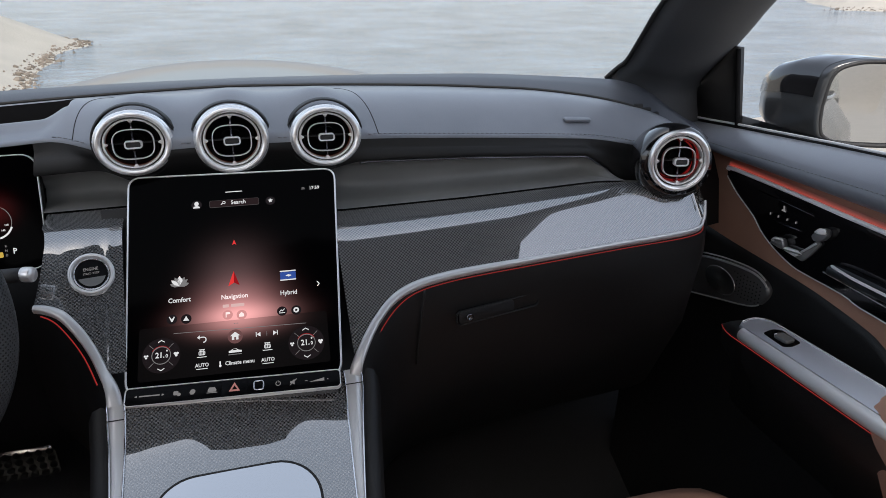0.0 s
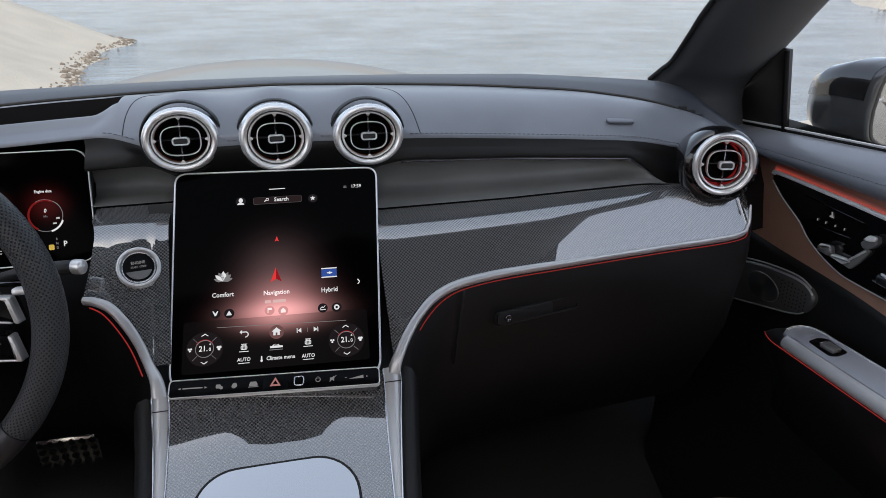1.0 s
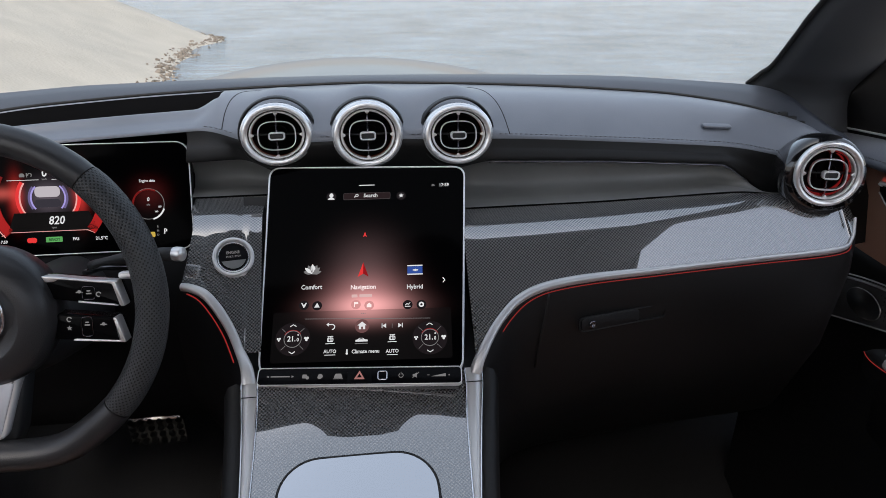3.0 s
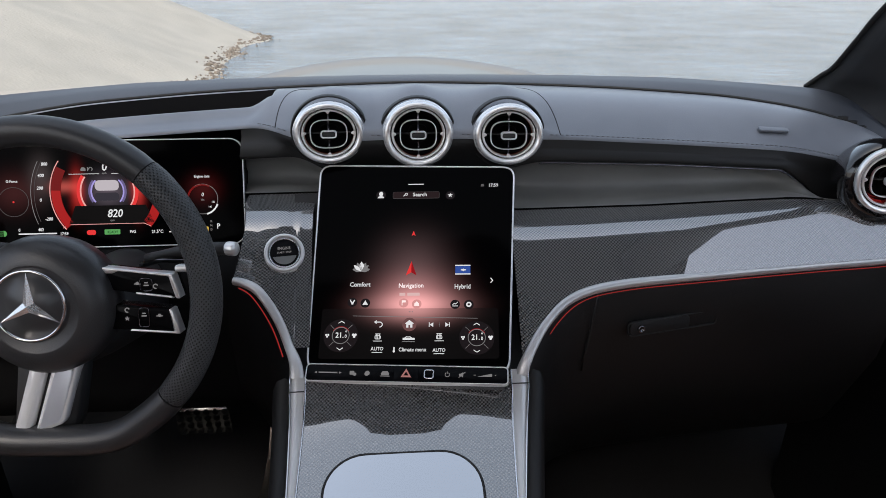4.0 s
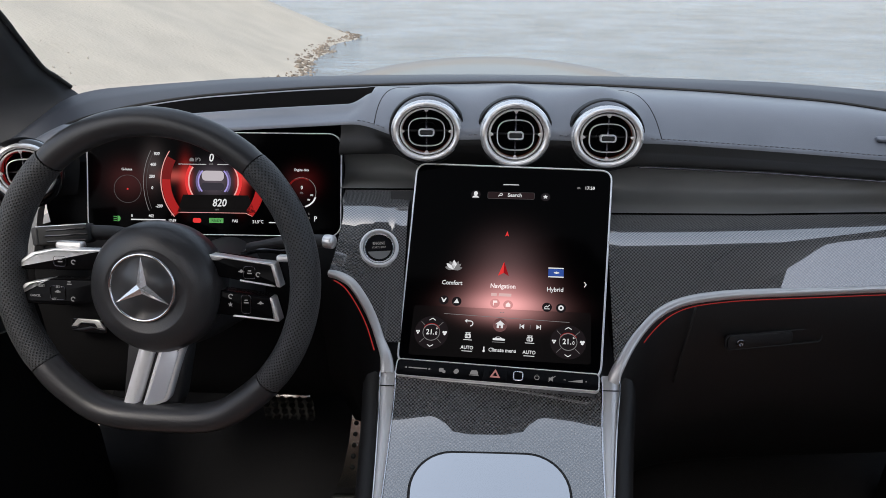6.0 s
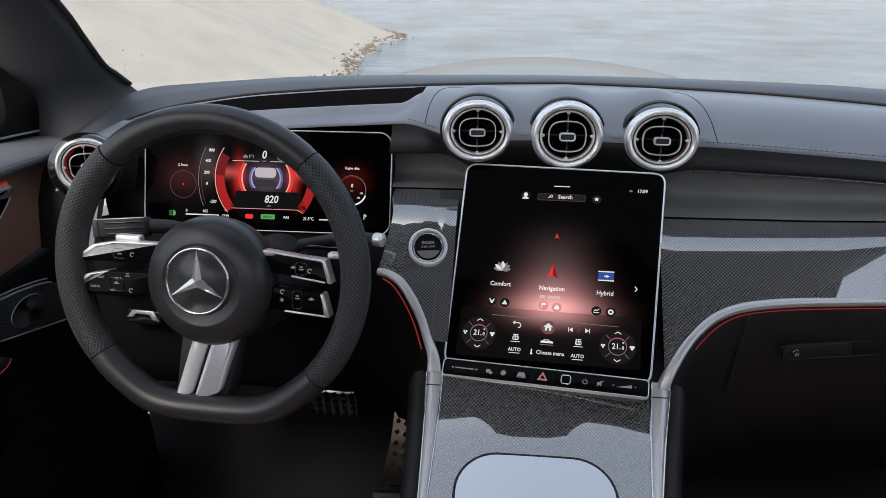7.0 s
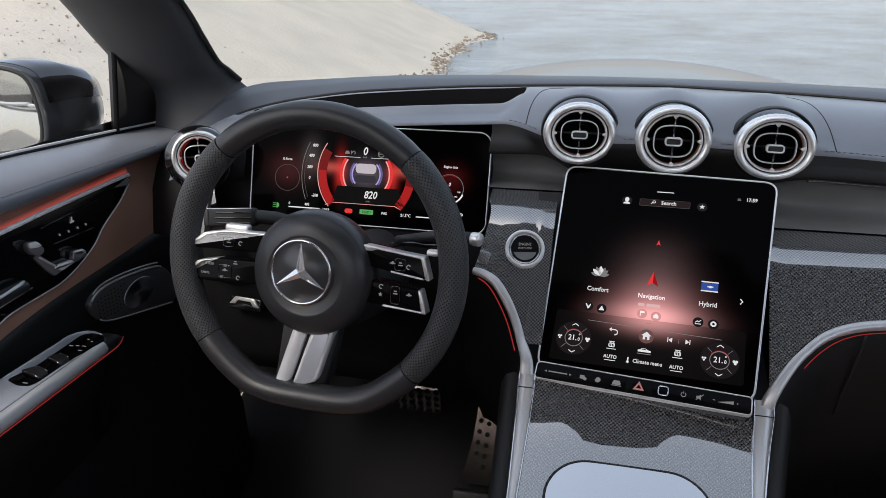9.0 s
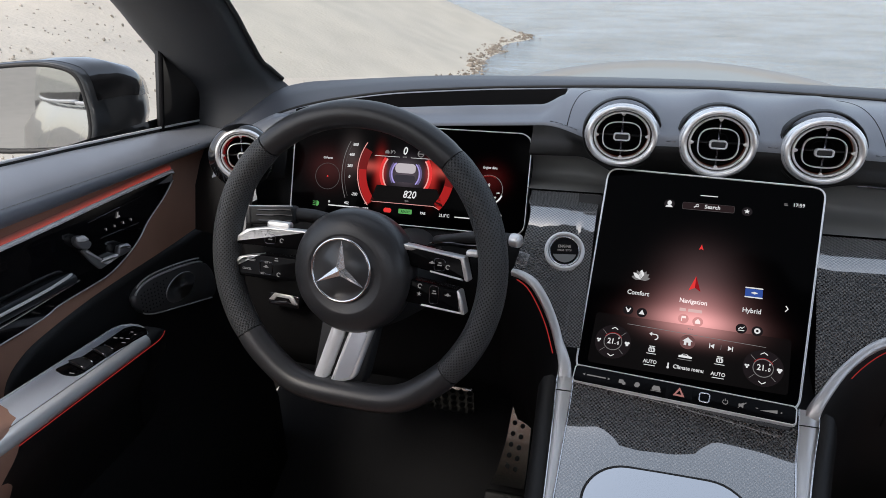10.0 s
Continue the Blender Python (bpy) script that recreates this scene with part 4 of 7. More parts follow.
SCREEN_M = basis((-0.016, 0.7483, 0.934), (0.9932, -0.1136, 0.0267), (0.066, 0.7355, 0.6743))
tablet = thing("touchscreen", SCREEN_M, "upright black glass touchscreen with silver edge, switched on", "touchscreen")
def four_sided(corners, r, n=7):
    """A straight-sided outline through four corners, rounded by r, anticlockwise."""
    out = []
    for k in range(4):
        p, a, b = Vector(corners[k]), Vector(corners[k - 1]), Vector(corners[(k + 1) % 4])
        u, w = p + (a - p).normalized() * r, p + (b - p).normalized() * r
        for i in range(n):
            t = i / (n - 1)
            q = u * (1 - t) ** 2 + p * (2 * t * (1 - t)) + w * t * t
            out.append((q.x, q.y))
    return out


glass_out = four_sided([(0.1245, 0.1308), (-0.1150, 0.1372), (-0.1082, -0.1240), (0.1112, -0.1275)], 0.016)
up_m = Matrix.Identity(4)
part("housing", plate(glass_out, -0.010, -0.0006, 0.002, m=up_m), PLASTIC, tablet, "black back housing")
part("silver_edge", frame_ring(glass_out, 0.0022, -0.006, 0.0012, m=up_m), SATIN, tablet, "thin satin silver edge")
SCREEN_GLASS = glow_screen("lit display glass", [
    (0.007, -0.050, 0.039, 0.014, (1.0, 0.46, 0.45), 0.56), (0.006, -0.036, 0.036, 0.024, (1.0, 0.44, 0.44), 0.27),
    (0.004, -0.002, 0.034, 0.036, (1.0, 0.60, 0.62), 0.055)])
part("display_glass", plate(shrink(glass_out, 0.002), -0.0006, 0.0, 0.0002, m=up_m), SCREEN_GLASS, tablet, "black display with soft red glow", smooth=False)
UI = 0.0003


def ui(name, bm, material, label=""):
    return part(name, bm, material, tablet, label, smooth=False)


ui("drag_mark", flat(rrect(0.019, 0.0009, 0.0004, 2), UI), WHITE_UI).data.transform(Matrix.Translation((0.0045, 0.1075, 0)))
av = flat(circle(0.0058, 24), UI)
ui("profile_disc", av, DISC_UI).data.transform(Matrix.Translation((-0.0374, 0.0929, 0)))
# plain round mark in the profile disc
bm = flat([(x, y + 0.0012) for x, y in circle(0.0024, 16, ry=0.0030)], UI + 0.0006)
flat([(-0.0040, -0.0044), (0.0040, -0.0044), (0.0030, -0.0026), (0.0008, -0.0016), (-0.0008, -0.0016), (-0.0030, -0.0026)], UI + 0.0006, bm)
ui("profile_mark", bm, WHITE_UI).data.transform(Matrix.Translation((-0.0374, 0.0929, 0)))
ui("search_rim", frame_ring(rrect(0.0560, 0.0092, 0.0018, 3), 0.0004, UI - 0.0002, UI + 0.0003, 0.0001), DIM_UI).data.transform(Matrix.Translation((0.0049, 0.0925, 0)))
ui("search_field", flat(rrect(0.0553, 0.0085, 0.0016, 3), UI), emit("search field", (0.12, 0.06, 0.065), 0.10, rough=0.2)).data.transform(Matrix.Translation((0.0049, 0.0925, 0)))
letters("Search", 0.0076, WHITE_UI, tablet, 0.0095, 0.0926, UI + 0.0008)
bm = arc_band(0.0012, 0.0018, 0, 360, UI + 0.0006, cx=-0.0068, cy=0.0934)
flat([(-0.0080, 0.0924), (-0.0098, 0.0904), (-0.0104, 0.0910), (-0.0086, 0.0930)], UI + 0.0006, bm)
ui("lens_icon", bm, WHITE_UI)
ui("star_disc", flat(circle(0.0055, 24), UI), DISC_UI).data.transform(Matrix.Translation((0.0459, 0.0914, 0)))
star = [((0.0031 if k % 2 == 0 else 0.0013) * math.sin(math.pi * k / 5), (0.0031 if k % 2 == 0 else 0.0013) * math.cos(math.pi * k / 5)) for k in range(10)]
ui("star_icon", flat(star, UI + 0.0006), WHITE_UI).data.transform(Matrix.Translation((0.0459, 0.0914, 0)))
letters("17:59", 0.0066, WHITE_UI, tablet, 0.0975, 0.1048, UI)
bm = flat(rrect(0.0040, 0.0008, 0.0003, 2), UI)
bmesh.ops.transform(bm, matrix=Matrix.Translation((0.0845, 0.1040, 0)), verts=bm.verts[:])
flat([(0.0829, 0.1052), (0.0860, 0.1052), (0.0860, 0.1060), (0.0829, 0.1060)], UI, bm)
ui("link_icon", bm, GREY_UI)


def arrow(s, x, y, left, right):
    a, b, c, d = (0, 1.0), (-0.62, -0.8), (0, -0.42), (0.62, -0.8)
    ui("arrow_icon", flat([(x + p[0] * s, y + p[1] * s) for p in (a, b, c)], UI), left)
    ui("arrow_icon", flat([(x + p[0] * s, y + p[1] * s) for p in (a, c, d)], UI), right)


RED_DARK = emit("deep red display", (0.75, 0.02, 0.03), 0.26)
arrow(0.0036, 0.0035, 0.0405, RED_UI, RED_UI)
arrow(0.0098, 0.0022, -0.0050, RED_UI, RED_DARK)
# petals of the flower icon
for k, (a, ln) in enumerate(((-72, 0.0105), (72, 0.0105), (-48, 0.0115), (48, 0.0115), (-25, 0.0122), (25, 0.0122), (0, 0.0125), (-60, 0.0085), (60, 0.0085), (-12, 0.010), (12, 0.010))):
    w = 0.0021
    pet = [(0, 0), (w, ln * 0.45), (w * 0.7, ln * 0.8), (0, ln), (-w * 0.7, ln * 0.8), (-w, ln * 0.45)]
    ui("petal_icon", flat(pet, UI + 0.0003 * (k % 4)), (WHITE_UI, GREY_UI, GREY_UI)[k % 3] if k else GREY_UI).data.transform(Matrix.Translation((-0.0554, -0.0078, 0)) @ Matrix.Rotation(radians(a), 4, "Z"))
ui("battery_icon", flat(rrect(0.0170, 0.0095, 0.0008, 2), UI), BLUE_UI).data.transform(Matrix.Translation((0.0609, -0.0068, 0)))
for dy in (0.0, -0.0107):
    ui("battery_edge", flat(rrect(0.0175, 0.0012, 0.0004, 2), UI + 0.0005), WHITE_UI).data.transform(Matrix.Translation((0.0609, -0.0012 + dy, 0)))
bm = flat(rrect(0.006, 0.0012, 0.0004, 2), UI + 0.0006)
flat(circle(0.0014, 12), UI + 0.0006, bm)
ui("plug_icon", bm, WHITE_UI).data.transform(Matrix.Translation((0.0615, -0.0068, 0)))
letters("Comfort", 0.0080, WHITE_UI, tablet, -0.0555, -0.0239, UI)
letters("Navigation", 0.0080, emit("pale label", (1.0, 0.86, 0.86), 0.75), tablet, 0.0025, -0.0256, UI)
letters("Hybrid", 0.0080, WHITE_UI, tablet, 0.0605, -0.0272, UI)
# the small line under the middle label, as plain bars
for x0, w in ((-0.0065, 0.0065), (0.0060, 0.0140)):
    ui("small_line", flat(rrect(w, 0.0034, 0.0006, 2), UI), emit("faint line", (1.0, 0.66, 0.64), 0.5)).data.transform(Matrix.Translation((x0 - 0.0005, -0.0361, 0)))
ui("chevron_icon", flat([(0.0918, -0.0170), (0.0926, -0.0166), (0.0950, -0.0198), (0.0926, -0.0230), (0.0918, -0.0226), (0.0939, -0.0198)], UI), WHITE_UI)
for k, (x, y) in enumerate(((-0.0629, -0.0454), (-0.0482, -0.0464), (-0.0052, -0.0465), (0.0095, -0.0479), (0.0523, -0.0485), (0.0675, -0.0489))):
    disc = ui("icon_disc", flat(circle(0.0054, 24), UI), DISC_UI if k not in (2, 3) else emit("pale red disc", (0.90, 0.40, 0.39), 0.52))
    disc.data.transform(Matrix.Translation((x, y, 0)))
    if k == 1:
        bm = flat([(-0.0030, -0.0022), (0.0030, -0.0022), (0, 0.0032)], UI + 0.0006)
    elif k == 4:
        bm = flat([(-0.003, -0.0025), (0.003, -0.0025), (0.003, -0.0018), (-0.003, -0.0018)], UI + 0.0006)
        flat([(-0.0028, -0.0012), (-0.0008, 0.0006), (0.0006, -0.0004), (0.003, 0.0022), (0.0028, 0.0028), (0.0006, 0.0006), (-0.0008, 0.0016), (-0.003, -0.0004)], UI + 0.0006, bm)
    elif k == 5:
        bm = arc_band(0.0014, 0.0030, 0, 360, UI + 0.0006)
    elif k == 3:
        bm = flat([(-0.0026, -0.0024), (0.0026, -0.0024), (0.0026, 0.0004), (0, 0.0030), (-0.0026, 0.0004)], UI + 0.0006)
    elif k == 2:
        bm = flat([(-0.002, -0.003), (-0.0012, -0.003), (-0.0012, 0.0003), (0.0028, 0.0006), (0.0022, 0.0028), (-0.002, 0.0028)], UI + 0.0006)
    else:
        bm = flat([(-0.0030, 0.0026), (-0.0022, 0.0030), (0.0, -0.0002), (0.0024, 0.0028), (0.0030, 0.0022), (0.0010, -0.0026), (-0.0004, -0.0030)], UI + 0.0006)
    ui("small_icon", bm, WHITE_UI if k not in (2, 3) else PALE_ICON).data.transform(Matrix.Translation((x, y, 0)))
for k in range(3):
    ui("dot_icon", flat(circle(0.0005, 8), UI), GREY_UI).data.transform(Matrix.Translation((0.0015 + 0.0018 * k, -0.0571, 0)))
ui("divider", flat([(-0.061, -0.0618), (0.077, -0.0653), (0.077, -0.0649), (-0.061, -0.0614)], UI), GREY_UI)
ui("climate_panel", flat(rrect(0.196, 0.058, 0.003, 3), UI - 0.0002, thick=0.0002), glow_screen("climate panel", [(0.006, -0.053, 0.037, 0.014, (1.0, 0.46, 0.45), 0.44), (0.004, -0.085, 0.15, 0.08, (0.8, 0.7, 0.72), 0.005)])).data.transform(Matrix.Translation((0.002, -0.082, 0)))
for dx, dy in ((-0.0730, -0.0845), (0.0760, -0.0875)):
    dial = ui("climate_dial", flat(circle(0.0190, 40), UI), DISC_UI)
    bm = arc_band(0.0090, 0.0097, 0, 360, UI + 0.0006, 40)
    ring_m = Matrix.Translation((dx, dy, 0))
    ui("dial_ring", bm, GREY_UI).data.transform(ring_m)
    ui("dial_arc", arc_band(0.0097, 0.0104, 30, 150, UI + 0.0007, 20), RED_DARK).data.transform(ring_m)
    for a in (45, 135, 225, 315):
        ui("dial_spoke", flat([(0.0108, -0.0002), (0.0172, -0.0002), (0.0172, 0.0002), (0.0108, 0.0002)], UI + 0.0006), GREY_UI).data.transform(ring_m @ Matrix.Rotation(radians(a), 4, "Z"))
    for s in (1, -1):
        ui("dial_chevron", flat([(-0.0034, 0.0), (0, 0.0022), (0.0034, 0.0), (0.0034, 0.0009), (0, 0.0031), (-0.0034, 0.0009)], UI + 0.0006), WHITE_UI).data.transform(ring_m @ Matrix.Translation((0, s * 0.0138, 0)) @ Matrix.Rotation(0 if s > 0 else math.pi, 4, "Z"))
        fan = bmesh.new()
        for a in (30, 150, 270):
            flat([(x * (1.0 if s > 0 else 0.75) + 0.0014 * math.cos(radians(a)), y * (1.0 if s > 0 else 0.75) + 0.0014 * math.sin(radians(a))) for x, y in circle(0.0014, 10)], UI + 0.0006, fan)
        ui("fan_icon", fan, WHITE_UI).data.transform(ring_m @ Matrix.Translation((s * 0.0150, 0, 0)))
    dial.data.transform(ring_m)
    letters("21.", 0.0092, WHITE_UI, tablet, dx - 0.0012, dy, UI + 0.0010)
    letters("0", 0.0058, WHITE_UI, tablet, dx + 0.0056, dy - 0.0012, UI + 0.0010)
    letters("\u00b0", 0.0070, WHITE_UI, tablet, dx + 0.0058, dy + 0.0026, UI + 0.0010)
# lower row of symbols
bm = arc_band(0.0024, 0.0034, -90, 90, UI + 0.0006, 12, 0.0012, -0.0010)
flat([(0.0014, 0.0014), (-0.0026, 0.0014), (-0.0026, 0.0024), (0.0014, 0.0024)], UI + 0.0006, bm)
flat([(-0.0050, 0.0019), (-0.0024, 0.0042), (-0.0024, -0.0004)], UI + 0.0006, bm)
ui("back_icon", bm, WHITE_UI).data.transform(Matrix.Translation((-0.0319, -0.0711, 0)))
ui("home_disc", flat(circle(0.0078, 28), UI), emit("home disc", (0.3, 0.14, 0.14), 0.35, rough=0.12)).data.transform(Matrix.Translation((0.0021, -0.0719, 0)))
ui("home_icon", flat([(-0.0034, -0.0042), (-0.0010, -0.0042), (-0.0010, -0.0012), (0.0010, -0.0012), (0.0010, -0.0042), (0.0034, -0.0042), (0.0034, 0.0002), (0.0050, 0.0002), (0, 0.0046), (-0.0050, 0.0002), (-0.0034, 0.0002)], UI + 0.0006), WHITE_UI).data.transform(Matrix.Translation((0.0021, -0.0715, 0)))
for x, s in ((0.0262, -1), (0.0439, 1)):
    bm = flat([(s * -0.0022, -0.0026), (s * 0.0016, 0), (s * -0.0022, 0.0026)], UI + 0.0006)
    flat([(s * 0.0018, -0.0026), (s * 0.0026, -0.0026), (s * 0.0026, 0.0026), (s * 0.0018, 0.0026)], UI + 0.0006, bm)
    ui("track_icon", bm, WHITE_UI).data.transform(Matrix.Translation((x, -0.0725, 0)))
ui("track_bar", flat([(0.0348, -0.0750), (0.0352, -0.0750), (0.0352, -0.0700), (0.0348, -0.0700)], UI), GREY_UI)
for x in (-0.0322, 0.0351):
    bm = frame_ring(rrect(0.0066, 0.0046, 0.0012, 2), 0.0007, UI, UI + 0.0004, 0.0001, m=Matrix.Translation((0, -0.0006, 0)))
    for k in (-1, 0, 1):
        flat([(0.0017 * k - 0.0003, -0.0022), (0.0017 * k + 0.0003, -0.0022), (0.0017 * k + 0.0003, 0.0030), (0.0017 * k - 0.0003, 0.0030)], UI, bm)
    flat([(-0.0030, 0.0030), (0.0030, 0.0030), (0.0030, 0.0036), (-0.0030, 0.0036)], UI, bm)
    flat([(-0.005, -0.0052), (0.005, -0.0052), (0.005, -0.0046), (-0.005, -0.0046)], UI, bm)
    ui("defrost_icon", bm, WHITE_UI).data.transform(Matrix.Translation((x, -0.0860, 0)))
    ya = -0.0998 if x < 0 else -0.1015
    letters("AUTO", 0.0060, WHITE_UI, tablet, x, ya, UI)
    ui("auto_underline", flat([(x - 0.0058, ya - 0.0042), (x + 0.0058, ya - 0.0042), (x + 0.0058, ya - 0.0036), (x - 0.0058, ya - 0.0036)], UI), WHITE_UI)
ui("car_icon", flat([(-0.0066, -0.0016), (0.0066, -0.0016), (0.0066, 0.0002), (0.0034, 0.0008), (0.0014, 0.0024), (-0.0026, 0.0024), (-0.0044, 0.0008), (-0.0066, 0.0004)], UI), WHITE_UI).data.transform(Matrix.Translation((0.0018, -0.0880, 0)))
ui("car_window", flat([(-0.0030, 0.0008), (0.0020, 0.0008), (0.0008, 0.0019), (-0.0020, 0.0019)], UI + 0.0004), DISC_UI).data.transform(Matrix.Translation((0.0018, -0.0880, 0)))
ui("car_underline", flat([(-0.0055, -0.0920), (0.0085, -0.0920), (0.0085, -0.0914), (-0.0055, -0.0914)], UI), GREY_UI)
letters("Climate menu", 0.0064, WHITE_UI, tablet, 0.0062, -0.1008, UI)
bm = flat(rrect(0.0014, 0.0056, 0.0006, 2), UI)
flat([(x, y - 0.0022) for x, y in circle(0.0013, 12)], UI, bm)
ui("thermometer_icon", bm, WHITE_UI).data.transform(Matrix.Translation((-0.0138, -0.1004, 0)))

# bar of buttons under the display
bar = thing("button_bar", SCREEN_M @ pose(0.0008, -0.1285, 0.003, -8, 0, -1.2), "gloss black button bar with silver rim under the display", "button bar")
bar_out = rrect(0.2165, 0.0205, 0.0045)
part("bar_body", plate(shrink(bar_out, 0.001), -0.016, 0.0, 0.0008), KEY_BLACK, bar)
part("bar_rim", frame_ring(bar_out, 0.0013, -0.005, 0.0010), SATIN, bar, "satin silver rim")
BS = [-0.0839, -0.0581, -0.0416, -0.0226, -0.0001, 0.0241, 0.0437, 0.0594, 0.0845]
for k, x in enumerate(BS):
    if k in (0,):
        bm = flat([(-0.010, -0.0006), (0.010, -0.0006), (0.010, 0.0006), (-0.010, 0.0006)], 0.0003)
        flat([(-0.0145, 0), (-0.012, 0.0012), (-0.012, -0.0012)], 0.0003, bm)
        flat([(0.0145, 0), (0.012, -0.0012), (0.012, 0.0012)], 0.0003, bm)
    elif k == 1:
        bm = flat(rrect(0.0048, 0.0042, 0.0008, 2), 0.0003)
        flat([(p + 0.003, q - 0.0016) for p, q in circle(0.0018, 12)], 0.0003, bm)
    elif k == 2:
        bm = flat(circle(0.0026, 14), 0.0003)
        flat([(-0.0034, -0.0006), (-0.0018, -0.003), (0.001, -0.003), (0.0, -0.0006)], 0.0003, bm)
    elif k == 3:
        bm = flat([(-0.0042, -0.0022), (0.0042, -0.0022), (0.0042, 0.0), (0.0028, 0.0026), (-0.0028, 0.0026), (-0.0042, 0.0)], 0.0003)
        flat([(-0.0052, -0.0034), (0.0052, -0.0034), (0.0052, -0.0028), (-0.0052, -0.0028)], 0.0003, bm)
    elif k == 4:
        part("hazard_button", plate(rrect(0.026, 0.0165, 0.001), -0.002, 0.0008, 0.0004), KEY_BLACK, bar).data.transform(Matrix.Translation((x, 0, 0)))
        bm = bmesh.new()
        tri = [(-0.0056, -0.0042), (0.0056, -0.0042), (0, 0.0056)]
        tin = [(-0.0028, -0.0024), (0.0028, -0.0024), (0, 0.0022)]
        for i in range(3):
            j = (i + 1) % 3
            flat([tri[i], tri[j], tin[j], tin[i]], 0.0012, bm)
        part("hazard_icon", bm, emit("dull red icon", (0.85, 0.38, 0.36), 0.3), bar, "pale red hazard triangle", smooth=False).data.transform(Matrix.Translation((x, 0, 0)))
        continue
    elif k == 5:
        part("round_key", frame_ring(rrect(0.0108, 0.0108, 0.003), 0.0013, 0.0, 0.0012, 0.0003), CHROME, bar).data.transform(Matrix.Translation((x, 0, 0)))
        continue
    elif k == 6:
        bm = arc_band(0.0020, 0.0027, 120, 420, 0.0003, 18)
        flat([(-0.0003, 0.001), (0.0003, 0.001), (0.0003, 0.0036), (-0.0003, 0.0036)], 0.0003, bm)
    elif k == 7:
        bm = flat([(-0.0034, -0.0012), (-0.0014, -0.0012), (0.0010, -0.003), (0.0010, 0.003), (-0.0014, 0.0012), (-0.0034, 0.0012)], 0.0003)
        flat([(-0.0034, -0.0034), (0.0036, 0.0032), (0.0031, 0.0037), (-0.0039, -0.0029)], 0.0003, bm)
    else:
        bm = flat([(-0.0085, -0.0016), (0.0065, -0.0016), (0.0065, 0.0018)], 0.0003)
        flat([(-0.0130, -0.0003), (-0.0108, -0.0003), (-0.0108, 0.0003), (-0.0130, 0.0003)], 0.0003, bm)
        flat([(0.0094, -0.0006), (0.0106, -0.0006), (0.0106, 0.0006), (0.0094, 0.0006)], 0.0003, bm)
    part("key_icon", bm, GREY_UI, bar, smooth=False).data.transform(Matrix.Translation((x, 0, 0)))

# ---- start button ----
SB = basis((-0.1585, 0.763, 0.9470), (0.985, 0.17, 0.0), (0.0, 0.62, 0.78))
SB = SB @ Matrix.Diagonal((0.92, 0.92, 0.92, 1))
start = thing("start_button", SB, "round silver-ringed black engine start button", "start button")
part("start_ring", lathe([(0.0252, -0.024), (0.0248, 0.003), (0.0238, 0.0048), (0.0218, 0.0052), (0.0205, 0.004), (0.0198, 0.001), (0.0196, -0.003)], 48), SATIN, start, "satin silver ring")
part("start_inner_ring", lathe([(0.0192, -0.002), (0.0190, 0.0022), (0.0182, 0.0028), (0.0174, 0.0018), (0.0172, -0.002)], 44), CHROME, start)
part("start_cap", lathe([(0.0172, -0.001), (0.0168, 0.0012), (0.016, 0.0018), (0.0, 0.0019)], 36), MATTE, start, "gloss black cap")
# grey crescent over the cap's lower half
part("start_crescent", flat([(0.0150 * math.cos(radians(a)), 0.0150 * math.sin(radians(a))) for a in range(198, 345, 8)], 0.0024), GREY_PANEL, start, smooth=False)
letters("ENGINE", 0.0054, GREY_UI, start, 0, 0.0056, 0.0026)
letters("START / STOP", 0.0034, GREY_UI, start, 0, 0.0004, 0.0026)

# ---- instrument display ----
CA = radians(18)
CL = basis((-0.389, 0.880, 0.9870), (1, 0, 0), (0, math.sin(CA), math.cos(CA)))
dials = thing("instrument_display", CL, "wide black instrument display with red lit gauges", "instrument display")
cl_out = rrect(0.337, 0.1345, 0.017)
part("cluster_housing", plate(cl_out, -0.016, -0.0004, 0.002), PLASTIC, dials)
part("cluster_edge", frame_ring(cl_out, 0.0016, -0.005, 0.0010), SATIN, dials, "thin satin metal edge")
CLUSTER_GLASS = glow_screen("lit instrument glass", [
    (0.0, 0.004, 0.022, 0.018, (0.62, 0.5, 0.62), 0.12), (-0.037, 0.004, 0.007, 0.022, (1.0, 0.05, 0.04), 0.34), (0.037, 0.004, 0.007, 0.022, (1.0, 0.05, 0.04), 0.34), (-0.052, 0.010, 0.014, 0.007, (1.0, 0.16, 0.13), 0.30), (0.052, 0.010, 0.014, 0.007, (1.0, 0.16, 0.13), 0.30), (-0.080, 0.022, 0.014, 0.024, (1.0, 0.80, 0.80), 0.035),
    (-0.113, 0.004, 0.026, 0.022, (1.0, 0.25, 0.25), 0.03), (0.118, 0.004, 0.018, 0.016, (1.0, 0.1, 0.1), 0.03)])
part("cluster_glass", plate(shrink(cl_out, 0.0016), -0.0006, 0.0, 0.0002), CLUSTER_GLASS, dials, "black display glass", smooth=False)


def dial_part(name, bm, material, x=0.0, y=0.0):
    o = part(name, bm, material, dials, smooth=False)
    o.data.transform(Matrix.Translation((x, y, 0)))
    return o


